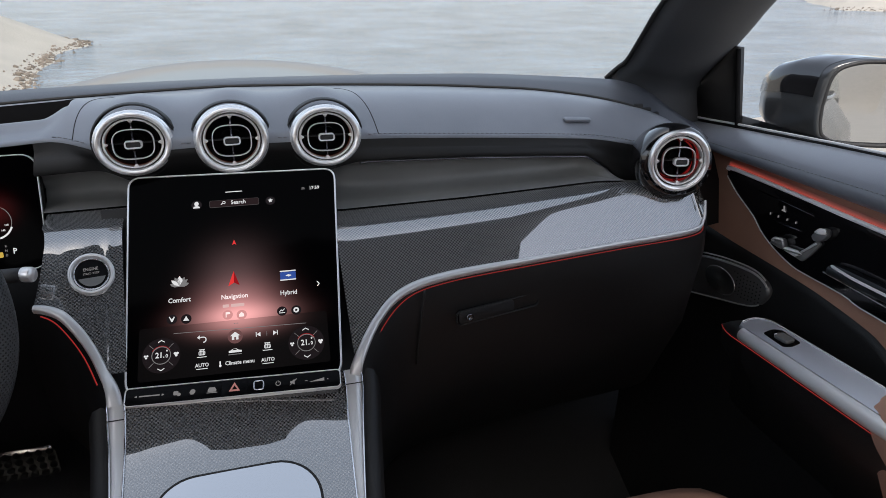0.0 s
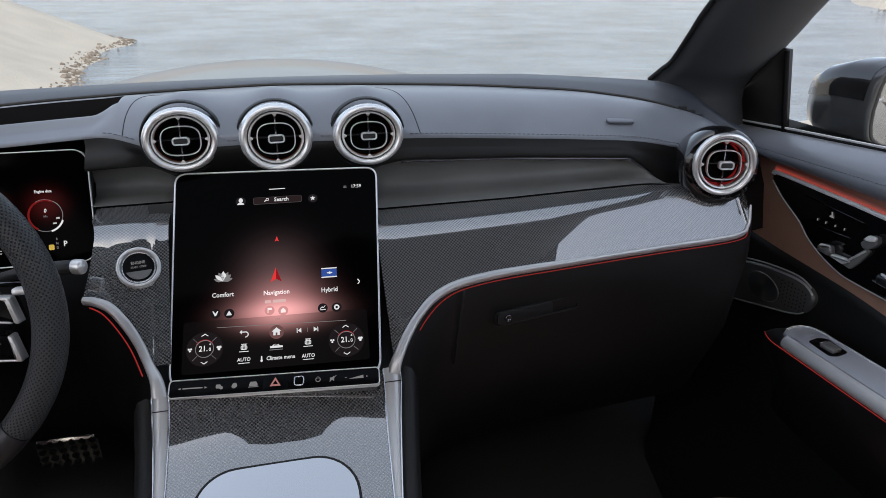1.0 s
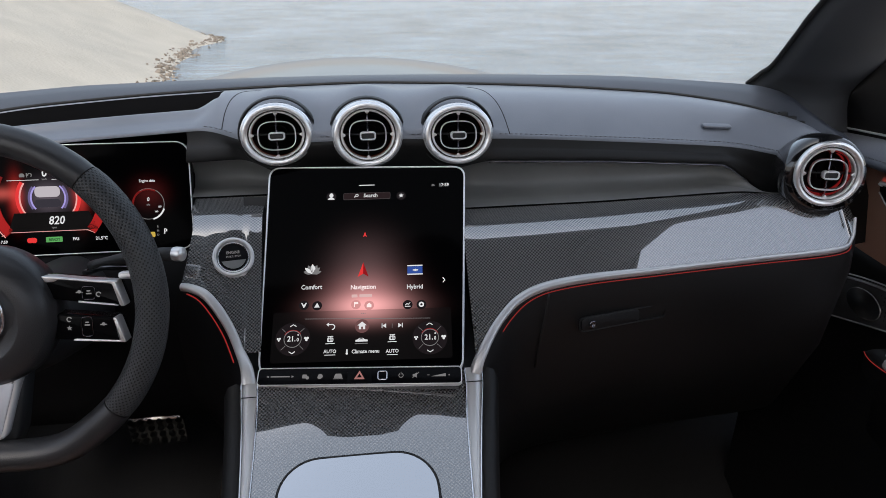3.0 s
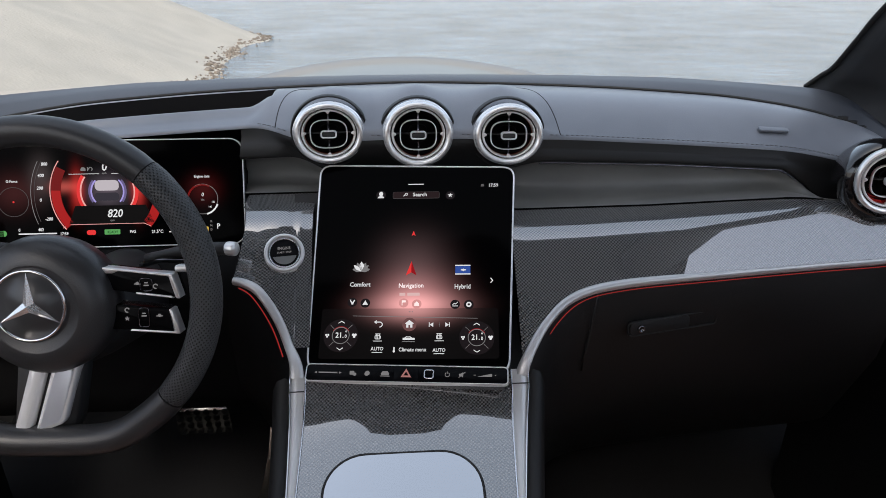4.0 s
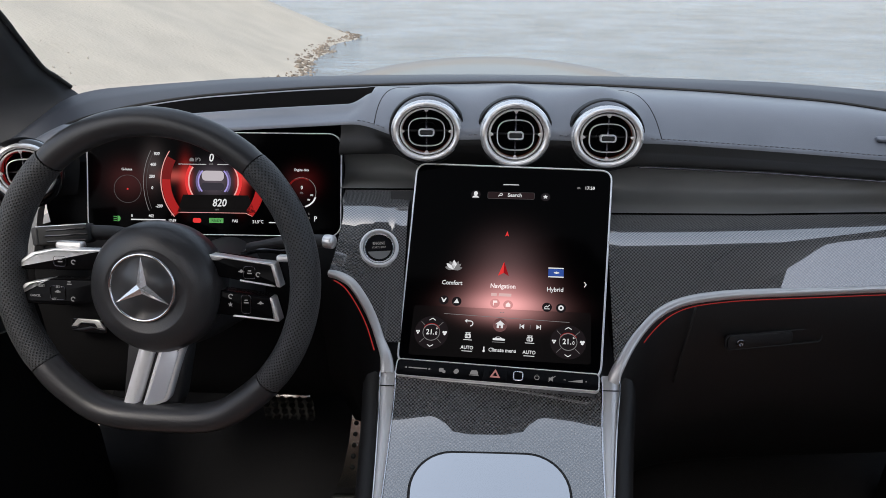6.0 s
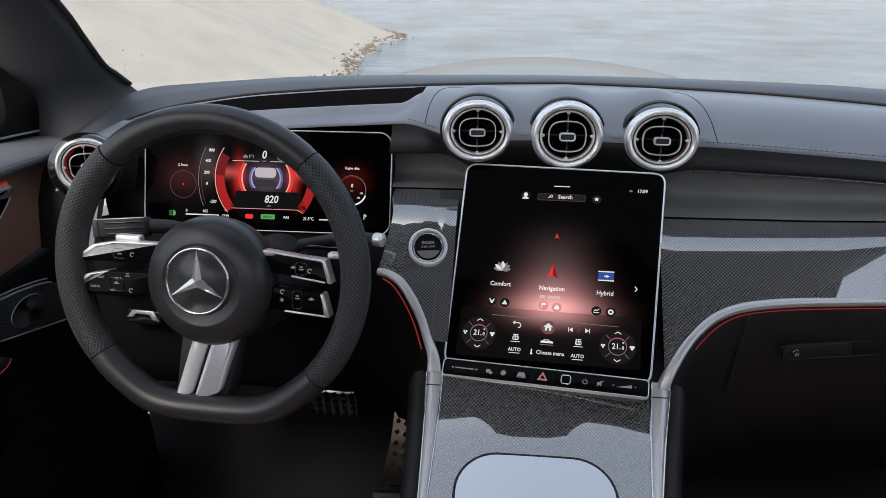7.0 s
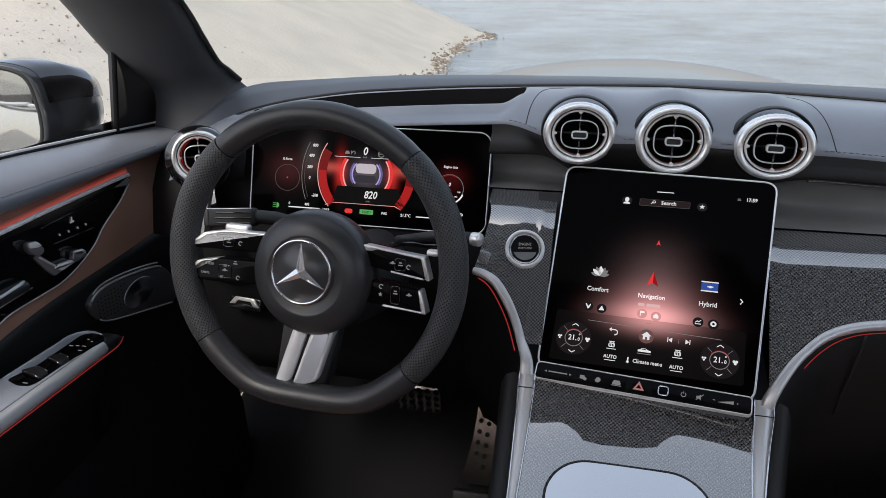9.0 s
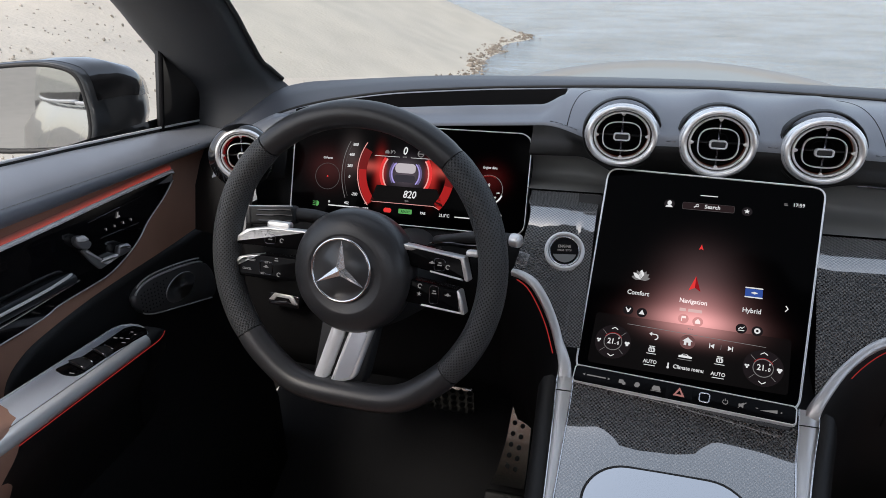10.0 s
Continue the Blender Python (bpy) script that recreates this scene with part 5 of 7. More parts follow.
RED_BAND = emit("dark red gauge", (0.7, 0.03, 0.03), 0.16)
RED_TIP = emit("red gauge end", (0.9, 0.03, 0.03), 0.30)
for a0, a1 in ((152, 222), (-42, 28)):
    dial_part("gauge_band", arc_band(0.0565, 0.0685, a0, a1, UI, 24), RED_BAND, 0, 0.003)
dial_part("gauge_tip", arc_band(0.0570, 0.0680, 178, 221, UI + 0.0004, 14), RED_TIP, 0, 0.003)
dial_part("gauge_tip", arc_band(0.0570, 0.0680, -41, -12, UI + 0.0004, 12), RED_TIP, 0, 0.003)
dial_part("gauge_line", arc_band(0.0692, 0.0702, 146, 222, UI, 24), PINK_UI, 0, 0.003)
for a0, a1 in ((145, 219), (-39, 35)):
    dial_part("glow_arc", arc_band(0.0318, 0.0336, a0, a1, UI, 24), PINK_UI, 0, 0.003)
    dial_part("glow_arc", arc_band(0.0335, 0.0375, a0 + 1, a1 - 1, UI, 24), RED_UI, 0, 0.003)
for a0, a1 in ((135, 222), (-42, 45)):
    dial_part("violet_arc", arc_band(0.0188, 0.0206, a0, a1, UI + 0.0003, 24), VIOLET_UI, 0, 0.003)
    dial_part("violet_arc", arc_band(0.0206, 0.0232, a0 + 6, a1 - 6, UI + 0.0003, 24), emit("dim violet display", (0.35, 0.28, 0.62), 0.28), 0, 0.003)
dial_part("core", flat(rrect(0.0290, 0.0130, 0.005, 4), UI + 0.0005), emit("pale core", (0.86, 0.78, 0.84), 0.42), -0.0005, 0.0105)
dial_part("core", flat(rrect(0.0300, 0.0100, 0.004, 4), UI + 0.0004), emit("dark core", (0.10, 0.09, 0.12), 0.25), -0.0008, -0.0035)
dial_part("core_base", flat([(-0.040, -0.0145), (0.046, -0.0145), (0.056, -0.037), (-0.048, -0.037)], UI + 0.0004), emit("dark base", (0.012, 0.009, 0.009), 0.15))
letters("820", 0.0150, WHITE_UI, dials, 0.0078, -0.0250, UI + 0.0012, shear=0.2)
letters("rpm", 0.0040, GREY_UI, dials, 0.0047, -0.0332, UI + 0.0012)
letters("0", 0.0160, WHITE_UI, dials, -0.003, 0.0335, UI, shear=0.15)
letters("km/h", 0.0034, GREY_UI, dials, -0.003, 0.0257, UI)
dial_part("readout_line", flat([(-0.046, 0.0249), (-0.0095, 0.0249), (-0.0095, 0.0255), (-0.046, 0.0255)], UI), WHITE_UI)
dial_part("readout_line", flat([(0.0055, 0.0249), (0.044, 0.0249), (0.044, 0.0255), (0.0055, 0.0255)], UI), WHITE_UI)
bm = flat([(-0.007, -0.0022), (-0.001, -0.0022), (-0.001, 0.0004), (-0.0025, 0.0022), (-0.0055, 0.0022), (-0.007, 0.0004)], UI)
flat([(0.0010, -0.0024), (0.0020, -0.0024), (0.0020, 0.0026), (0.0010, 0.0026)], UI, bm)
arc_band(0.0016, 0.0026, -60, 200, UI, 14, cx=0.0050, bm=bm)
dial_part("cruise_icon", bm, GREY_UI, -0.0244, 0.0312)
bm = arc_band(0.0034, 0.0046, 0, 360, UI, 18)
flat([(-0.0036, -0.0006), (0.0036, -0.0006), (0.0036, 0.0006), (-0.0036, 0.0006)], UI, bm)
dial_part("assist_icon", bm, GREY_UI, 0.0195, 0.0312)
for txt, x, y in (("800", -0.0751, 0.0382), ("400", -0.0799, 0.0241), ("200", -0.0818, 0.0085), ("0", -0.0815, -0.0064), ("-200", -0.0726, -0.0301)):
    letters(txt, 0.0062, WHITE_UI, dials, x, y, UI, shear=0.15)
dial_part("scale_line", arc_band(0.0925, 0.0931, 153, 203, UI, 20), GREY_UI, 0.0, 0.0)
dial_part("scale_line", arc_band(0.0885, 0.0890, 152, 202, UI, 20), DIM_UI, 0.0, 0.0)
dial_part("force_ring", arc_band(0.0178, 0.0184, 0, 360, UI, 36), DIM_UI, -0.114, -0.008)
dial_part("force_dot", flat(circle(0.0011, 10), UI), RED_UI, -0.114, -0.008)
letters("G-Force", 0.0050, WHITE_UI, dials, -0.115, 0.0175, UI)
letters("Engine data", 0.0050, WHITE_UI, dials, 0.116, 0.0195, UI)
dial_part("data_ring", arc_band(0.0185, 0.0192, -120, 120, UI, 30), GREY_UI, 0.116, -0.009)
dial_part("data_ring", arc_band(0.0185, 0.0205, -75, -20, UI + 0.0002, 14), WHITE_UI, 0.116, -0.009)
dial_part("data_ring", arc_band(0.0170, 0.0192, 60, 240, UI, 30), RED_BAND, 0.116, -0.009)
letters("0", 0.0070, WHITE_UI, dials, 0.116, -0.0035, UI, shear=0.15)
letters("kPa", 0.0036, GREY_UI, dials, 0.116, -0.010, UI)
letters("100", 0.0036, WHITE_UI, dials, 0.129, -0.013, UI)
letters("140", 0.0036, WHITE_UI, dials, 0.125, -0.019, UI)
letters("P", 0.0100, WHITE_UI, dials, 0.1343, -0.0440, UI)
for k, g in enumerate("RND"):
    letters(g, 0.0042, GREY_UI, dials, 0.1255, -0.0375 - 0.0052 * k, UI)
dial_part("drive_tag", flat(rrect(0.0058, 0.0064, 0.0012, 2), UI), emit("amber tag", (0.8, 0.55, 0.1), 0.5), 0.1190, -0.0470)
letters("21.5\u00b0C", 0.0062, WHITE_UI, dials, 0.0585, -0.0488, UI)
dial_part("range_bar", flat([(0.073, -0.0500), (0.105, -0.0500), (0.105, -0.0486), (0.073, -0.0486)], UI), WHITE_UI)
dial_part("range_bar", flat([(-0.110, -0.0488), (-0.0640, -0.0488), (-0.0640, -0.0472), (-0.110, -0.0472)], UI), WHITE_UI)
letters("0", 0.0056, WHITE_UI, dials, -0.109, -0.0432, UI)
letters("402", 0.0056, WHITE_UI, dials, -0.083, -0.0432, UI)
letters("17:59", 0.0056, WHITE_UI, dials, -0.0552, -0.0489, UI)
bm = arc_band(0.0001, 0.0038, -90, 90, UI, 12)
for k in range(3):
    flat([(-0.0055, -0.0030 + 0.0026 * k), (-0.0010, -0.0030 + 0.0026 * k), (-0.0010, -0.0022 + 0.0026 * k), (-0.0055, -0.0022 + 0.0026 * k)], UI, bm)
dial_part("lamp_icon", bm, GREEN_UI, -0.1279, -0.0471)
dial_part("brake_icon", flat(rrect(0.0110, 0.0062, 0.0025, 3), UI), RED_UI, -0.0221, -0.0480)
dial_part("ready_tag", flat(rrect(0.0190, 0.0064, 0.0008, 2), UI), GREEN_UI, 0.0034, -0.0478)
letters("READY", 0.0050, emit("dark tag letters", (0.02, 0.12, 0.03), 0.4), dials, 0.004, -0.0482, UI + 0.0008)
letters("PAS", 0.0056, WHITE_UI, dials, 0.0285, -0.0482, UI)
dial_part("lower_curve", flat([(-0.0560, -0.0420), (-0.0475, -0.0380), (0.0425, -0.0380), (0.0510, -0.0420), (0.0514, -0.0414), (0.0428, -0.0373), (-0.0478, -0.0373), (-0.0564, -0.0414)], UI), PINK_UI)

# ---- steering wheel ----
WA = radians(12.9)
WY = radians(-2.9)
wx = Vector((math.cos(WY), math.sin(WY), 0))
wu = Vector((-math.sin(WY) * math.sin(WA), math.cos(WY) * math.sin(WA), math.cos(WA)))
WM = basis((-0.3786, 0.6527, 0.9524), wx, wu)
wheel = thing("steering_wheel", WM, "flat-bottomed black leather steering wheel with perforated grips", "steering wheel")
RW, TW = 0.1575, 0.0148


def rim_point(a):
    """Centre line of the rim at a degrees from the right, anticlockwise; flattened below."""
    x, y = RW * math.cos(radians(a)), RW * math.sin(radians(a))
    lim = -0.955 * RW
    if y < lim * 0.86:
        k = (lim * 0.86 - y) / (RW - 0.86 * 0.955 * RW)
        y = lim * 0.86 + lim * 0.14 * math.sin(min(1, k) * math.pi / 2)
    return Vector((x, y, 0))


def rim_piece(a0, a1, fat=1.0):
    n = max(8, int((a1 - a0) / 4))
    path = [rim_point(a0 + (a1 - a0) * k / n) for k in range(n + 1)]
    bm = bmesh.new()
    rows = []
    for i, p in enumerate(path):
        d = (rim_point(a0 + (a1 - a0) * i / n + 0.5) - rim_point(a0 + (a1 - a0) * i / n - 0.5)).normalized()
        s = d.cross(Vector((0, 0, 1)))
        e = min(i, n - i)
        rr = TW * fat * (0.965 if e == 0 else 1.0)
        rows.append([p + rr * (s * math.cos(q) * 0.94 + Vector((0, 0, 1)) * math.sin(q) * 1.08) for q in [2 * math.pi * k / 20 for k in range(20)]])
    return grid(rows, bm, closed=True)


for nm, a0, a1, mt, ft, lb in (("rim_top", 48, 132, RIM_LEATHER, 1.06, "smooth black leather"), ("rim_grip", 132.4, 218, PERFORATED, 1.10, "perforated leather grip"), ("rim_bottom", 218.4, 318, RIM_LEATHER, 1.10, "smooth black leather"), ("rim_grip", -41.6, 47.6, PERFORATED, 1.10, "perforated leather grip")):
    part(nm, rim_piece(a0, a1, ft), mt, wheel, lb).data.transform(Matrix.Translation((0.0035, 0.002, 0)))
# airbag hub
part("hub", lathe([(0.052, -0.05), (0.064, -0.03), (0.0685, -0.008), (0.0675, 0.006), (0.062, 0.016), (0.052, 0.0215), (0.0435, 0.0245), (0.0415, 0.0242), (0.0375, 0.0215), (0.0, 0.0235)], 56), RIM_LEATHER, wheel, "round padded hub").data.transform(Matrix.Translation((0.0055, -0.0082, 0)))
EM = Matrix.Translation((0.0018, -0.0042, 0.0236)) @ Matrix.Diagonal((0.97, 0.97, 1, 1))
part("emblem_disc", lathe([(0.0345, -0.002), (0.0345, 0.0006), (0.0, 0.0010)], 44), BADGE, wheel, "dark round badge").data.transform(EM)
part("emblem_ring", lathe([(0.0362, -0.002), (0.0362, 0.0012), (0.0350, 0.0024), (0.0336, 0.0020), (0.0330, 0.0006)], 56), CHROME, wheel, "chrome ring").data.transform(EM)
for k in range(3):
    a = radians(90 + 120 * k)
    bm = bmesh.new()
    tip = bm.verts.new((0.0335 * math.cos(a), 0.0335 * math.sin(a), 0.0012))
    l = bm.verts.new((0.0062 * math.cos(a + 1.047), 0.0062 * math.sin(a + 1.047), 0.0012))
    r = bm.verts.new((0.0062 * math.cos(a - 1.047), 0.0062 * math.sin(a - 1.047), 0.0012))
    c = bm.verts.new((0, 0, 0.0052))
    bm.faces.new((tip, l, c))
    bm.faces.new((tip, c, r))
    part("emblem_blade", bm, BLADE, wheel, "plain chrome blade", smooth=False).data.transform(EM)

# lower spoke: two bright fins with a black gap
def ccw(pts):
    """The outline, turned anticlockwise."""
    a = sum(p[0] * q[1] - q[0] * p[1] for p, q in zip(pts, pts[1:] + pts[:1]))
    return pts if a > 0 else pts[::-1]


def soften(pts, r=0.003, n=4):
    """The outline with its corners rounded."""
    out = []
    for k in range(len(pts)):
        p, a, b = Vector(pts[k]), Vector(pts[k - 1]), Vector(pts[(k + 1) % len(pts)])
        e = min(r, 0.4 * (a - p).length, 0.4 * (b - p).length)
        u, w = p + (a - p).normalized() * e, p + (b - p).normalized() * e
        for i in range(n):
            t = i / (n - 1)
            q = u * (1 - t) ** 2 + p * (2 * t * (1 - t)) + w * t * t
            out.append((q.x, q.y))
    return out


def panel(pts, z0, z1, bevel=0.0012, r=0.003):
    return plate(soften(ccw(pts), r), z0, z1, bevel)


part("lower_fin", panel([(-0.0135, -0.064), (0.0030, -0.064), (-0.0219, -0.1410), (-0.0250, -0.1425), (-0.0382, -0.1400)], -0.012, 0.004, 0.004), FIN, wheel, "bright satin metal fin")
fin = part("lower_fin", panel([(0.0090, -0.064), (0.0345, -0.064), (0.0155, -0.1250), (0.0120, -0.1300), (-0.0170, -0.1417)], -0.012, 0.004, 0.003), FIN, wheel, "bright satin metal fin")
part("fin_face", panel([(0.0105, -0.074), (0.0285, -0.074), (0.0118, -0.1235), (0.0085, -0.1275), (-0.0110, -0.1352)], 0.0025, 0.0046, 0.0005), FIN_FACE, fin, "brushed grey face")
part("lower_spoke", plate([(0.036, -0.05), (-0.030, -0.05), (-0.043, -0.150), (0.012, -0.150), (0.022, -0.128)], -0.030, -0.006, 0.004), PLASTIC, wheel)

SPOKES = {
    "lu": ([(-0.1497, 0.0066), (-0.1416, 0.0055), (-0.1014, 0.0054), (-0.0500, 0.0073), (-0.0500, 0.0284), (-0.102, 0.0278), (-0.1272, 0.0232)],
           [[(-0.1500, 0.0066), (-0.1445, 0.0048), (-0.1400, 0.0105), (-0.1225, 0.0212), (-0.1020, 0.0258), (-0.0500, 0.0268), (-0.0500, 0.0286), (-0.102, 0.0282), (-0.1275, 0.0236)]]),
    "ll": ([(-0.1582, -0.0293), (-0.1506, -0.0310), (-0.1005, -0.0314), (-0.0500, -0.0285), (-0.0500, -0.0030), (-0.112, -0.0042), (-0.1354, -0.0094)],
           [[(-0.1584, -0.0293), (-0.1520, -0.0313), (-0.1475, -0.0250), (-0.1300, -0.0100), (-0.1100, -0.0056), (-0.1100, -0.0038), (-0.1356, -0.0088)]]),
    "ru": ([(0.0560, 0.0285), (0.0712, 0.0275), (0.1015, 0.0237), (0.1293, 0.0215), (0.1364, -0.0026), (0.0935, 0.0023), (0.0560, 0.0080)],
           [[(0.0560, 0.0287), (0.0712, 0.0277), (0.1015, 0.0239), (0.1293, 0.0217), (0.1366, -0.0030), (0.1318, -0.0026), (0.1258, 0.0192), (0.1015, 0.0220), (0.0770, 0.0248), (0.0730, 0.0225), (0.0560, 0.0225)],
            [(0.0935, 0.0040), (0.1285, -0.0004), (0.1300, -0.0028), (0.0935, 0.0018)]]),
    "rl": ([(0.0600, -0.0075), (0.0880, -0.0098), (0.1274, -0.0139), (0.1347, -0.0383), (0.0799, -0.0341), (0.0600, -0.0330)],
           [[(0.1276, -0.0137), (0.1349, -0.0385), (0.0850, -0.0352), (0.0870, -0.0328), (0.1292, -0.0360), (0.1240, -0.0135)]]),
}
spoke = {}
for key, (out, trims) in SPOKES.items():
    spoke[key] = part("button_spoke", panel(out, -0.018, 0.002, 0.002), KEY_BLACK, wheel, "gloss black button spoke")
    for pts in trims:
        part("spoke_trim", panel(pts, -0.012, 0.0030, 0.0009, 0.002), SATIN, spoke[key], "bright satin trim")


def key_mark(key, x, y, kind):
    """A small white symbol on a spoke."""
    z = 0.0024
    if kind == "bars":
        bm = flat([(x + a, y + b) for a, b in rrect(0.0050, 0.0012, 0.0004, 2)], z)
        flat([(x + a, y + b + 0.0026) for a, b in rrect(0.0034, 0.0012, 0.0004, 2)], z, bm)
    elif kind == "dot":
        bm = flat([(x + a, y + b) for a, b in circle(0.0016, 12)], z)
        flat([(x + a, y + b - 0.0006) for a, b in rrect(0.0064, 0.0010, 0.0004, 2)], z, bm)
    elif kind == "star":
        bm = flat([(x + (0.0026 if k % 2 == 0 else 0.0011) * math.sin(math.pi * k / 5), y + (0.0026 if k % 2 == 0 else 0.0011) * math.cos(math.pi * k / 5)) for k in range(10)], z)
    else:
        bm = arc_band(0.0016, 0.0026, 20, 300, z, 16, x, y)
    part("key_mark", bm, GREY_UI, spoke[key], smooth=False)


for key, marks in (("lu", ((-0.1115, 0.0160, "bars"), (-0.0965, 0.0150, "bars"), (-0.0820, 0.0150, "arc"))), ("ll", ((-0.088, -0.0085, "bars"), (-0.0845, -0.0240, "arc"), (-0.101, -0.0165, "dot"))), ("ru", ((0.0955, 0.0125, "dot"), (0.1040, 0.0105, "bars"), (0.1130, 0.0095, "arc"))), ("rl", ((0.0840, -0.0140, "arc"), (0.0835, -0.0225, "star"), (0.1000, -0.0200, "bars"), (0.1150, -0.0195, "dot")))):
    for x, y, kind in marks:
        key_mark(key, x, y, kind)
for key, x, y, w, h in (("ru", 0.1040, 0.0112, 0.0125, 0.0130), ("rl", 0.1000, -0.0215, 0.0105, 0.0195), ("lu", -0.0965, 0.0155, 0.0140, 0.0110), ("ll", -0.1010, -0.0180, 0.0170, 0.0150)):
    part("rocker", frame_ring(rrect(w, h, 0.003, 3), 0.0006, 0.001, 0.0032, 0.0003, m=Matrix.Translation((x, y, 0))), DARK_CHROME, spoke[key], "thin-edged rocker key")
for word, x, y in (("RESET", -0.118, -0.0110), ("CANCEL", -0.125, -0.0215), ("SET +", -0.0985, -0.0115), ("SET -", -0.1035, -0.0245)):
    letters(word, 0.0036, GREY_UI, wheel, x, y, 0.0036)
for x, y, w, h in ((0.1345, 0.0245, 0.0140, 0.0070), (-0.0945, 0.0300, 0.0290, 0.0080)):
    part("shift_paddle", plate(rrect(w, h, 0.003), -0.018, -0.009, 0.002, m=Matrix.Translation((x, y, 0))), SATIN, wheel, "silver shift paddle")

# column and stalks
column = thing("steering_column", WM, "black steering column shroud with two stalks", "steering column")
part("shroud", lathe([(0.040, -0.03), (0.048, -0.06), (0.052, -0.10), (0.055, -0.20), (0.06, -0.26)], 32), PLASTIC, column).data.transform(Matrix.Translation((0.0, -0.040, 0)))
st = part("selector_stalk", tube(spline([(-0.315, 0.775, 0.940), (-0.29, 0.762, 0.950), (-0.255, 0.748, 0.960), (-0.216, 0.743, 0.9625)], 10), [0.006, 0.006, 0.0055, 0.0055, 0.006, 0.0068, 0.0074, 0.0076, 0.0076, 0.0074], 14), PLASTIC, column, "black selector stalk", world=True)
part("stalk_cap", lathe([(0.0066, -0.002), (0.0076, 0.0), (0.0080, 0.002), (0.0079, 0.009), (0.0073, 0.0105), (0.0, 0.0110)], 28), SATIN, st, "silver end cap").matrix_parent_inverse = basis((-0.2165, 0.743, 0.9625), (0.35, 0.93, 0.1), (0, 0.1, 1))
part("selector_arm", tube(spline([(-0.325, 0.780, 0.930), (-0.30, 0.765, 0.942), (-0.27, 0.752, 0.946), (-0.245, 0.748, 0.950)], 10), 0.004, 8), GLOSS, column, "black paddle arm", world=True)
light_m = basis((-0.5190, 0.745, 0.9640), (0.985, 0.0, 0.08), (0.0, 0.25, 0.97))
lst = part("light_stalk", plate(rrect(0.066, 0.0225, 0.006), -0.010, 0.006, 0.003, m=light_m), RUBBER, column, "black light stalk", world=True)
part("stalk_arm", tube(spline([(-0.492, 0.750, 0.966), (-0.46, 0.758, 0.962), (-0.42, 0.775, 0.950)], 8), [0.0085] * 4 + [0.0075] * 4, 10), PLASTIC, column, "black stalk arm", world=True)
for y_, w_ in ((0.0065, 0.046), (0.0, 0.050), (-0.0065, 0.046)):
    part("stalk_slot", plate(rrect(w_, 0.0022, 0.0008, 2), 0.005, 0.0068, 0.0004, m=light_m @ Matrix.Translation((0.006, y_, 0))), GLOSS, lst, world=True)
part("stalk_line", tube([light_m @ Vector((x, 0.0112, 0.004)) for x in (-0.030, 0.0, 0.030)], 0.0008, 5), SATIN, lst, "thin silver line", world=True)
part("stalk_end", plate(rrect(0.008, 0.0215, 0.003), -0.008, 0.0072, 0.002, m=light_m @ Matrix.Translation((-0.0305, 0, 0))), PLASTIC, lst, world=True)
# parking brake switch low on the panel beyond the wheel
brake_m = basis((-0.548, 0.806, 0.8185), (0.994, -0.11, 0), (0, 0.25, 0.97)) @ Matrix.Diagonal((0.9, 0.7, 0.6, 1))
pbs = thing("parking_brake_switch", brake_m, "small black switch with a silver clip on the driver's panel", "brake switch")
part("switch_body", plate(rrect(0.056, 0.026, 0.005), -0.03, 0.001, 0.002, m=Matrix.Translation((0, -0.006, 0))), GLOSS, pbs)
part("switch_clip", plate([(0.026, -0.008), (0.016, 0.007), (-0.016, 0.007), (-0.026, -0.008), (-0.016, -0.008), (-0.011, 0.0), (0.011, 0.0), (0.016, -0.008)], 0.0, 0.005, 0.001), SATIN, pbs, "bright silver clip")


# ---- centre console ----
console = thing("centre_console", pose(-0.025, 0.64, 0.84), "sloping centre console in lacquered weave with silver rails", "centre console", kind="structure")
# its top bends from steep under the display to nearly level
PROFILE = [Vector((0, 0.662, 0.8445))]
for k in range(130):
    slope = radians(lerp(k * 0.005, [0.0, 0.025, 0.045, 0.06, 0.08, 0.10, 0.125, 0.17, 0.28, 0.7], [46, 42, 33.5, 29, 25.5, 23, 21, 18.5, 14.5, 10]))
    PROFILE.append(PROFILE[-1] + 0.005 * Vector((0, -math.cos(slope), -math.sin(slope))))


def top_at(x, d, lift=0.0):
    """A place on the console's top: x, metres along its slope from the display, height over it."""
    k = max(0.0, min(d / 0.005, len(PROFILE) - 2.001))
    i = int(k)
    p = PROFILE[i].lerp(PROFILE[i + 1], k - i)
    t = (PROFILE[i + 1] - PROFILE[i]).normalized()
    n = Vector((0, t.z, -t.y))
    crown = (0.003 + 0.009 * smooth01(d / 0.2)) * (1 - min(1.0, abs(x + 0.026) / 0.108) ** 2.2)
    return Vector((x, p.y, p.z)) + n * (lift + crown)


def rail_x(d, xs):
    return lerp(d, [0.015, 0.15, 0.5], xs)


ds = np.linspace(0.0, 0.55, 56)
IN_L, OUT_LX = [-0.131, -0.1345, -0.1345], [-0.1478, -0.1425, -0.142]
IN_R, OUT_RX = [0.0895, 0.079, 0.076], [0.1085, 0.0865, 0.083]
part("woven_top", grid([[top_at(x, d) for x in np.linspace(rail_x(d, IN_L), rail_x(d, IN_R), 17)] for d in ds]), CARBON, console, "lacquered grey metal-thread weave", **W)
lid_out = [(x - 0.0305, y + 0.289) for x, y in rrect(0.158, 0.40, 0.042, 10)]


def on_top(bm):
    for v in bm.verts:
        v.co = top_at(v.co.x, v.co.y, v.co.z)
    return bm


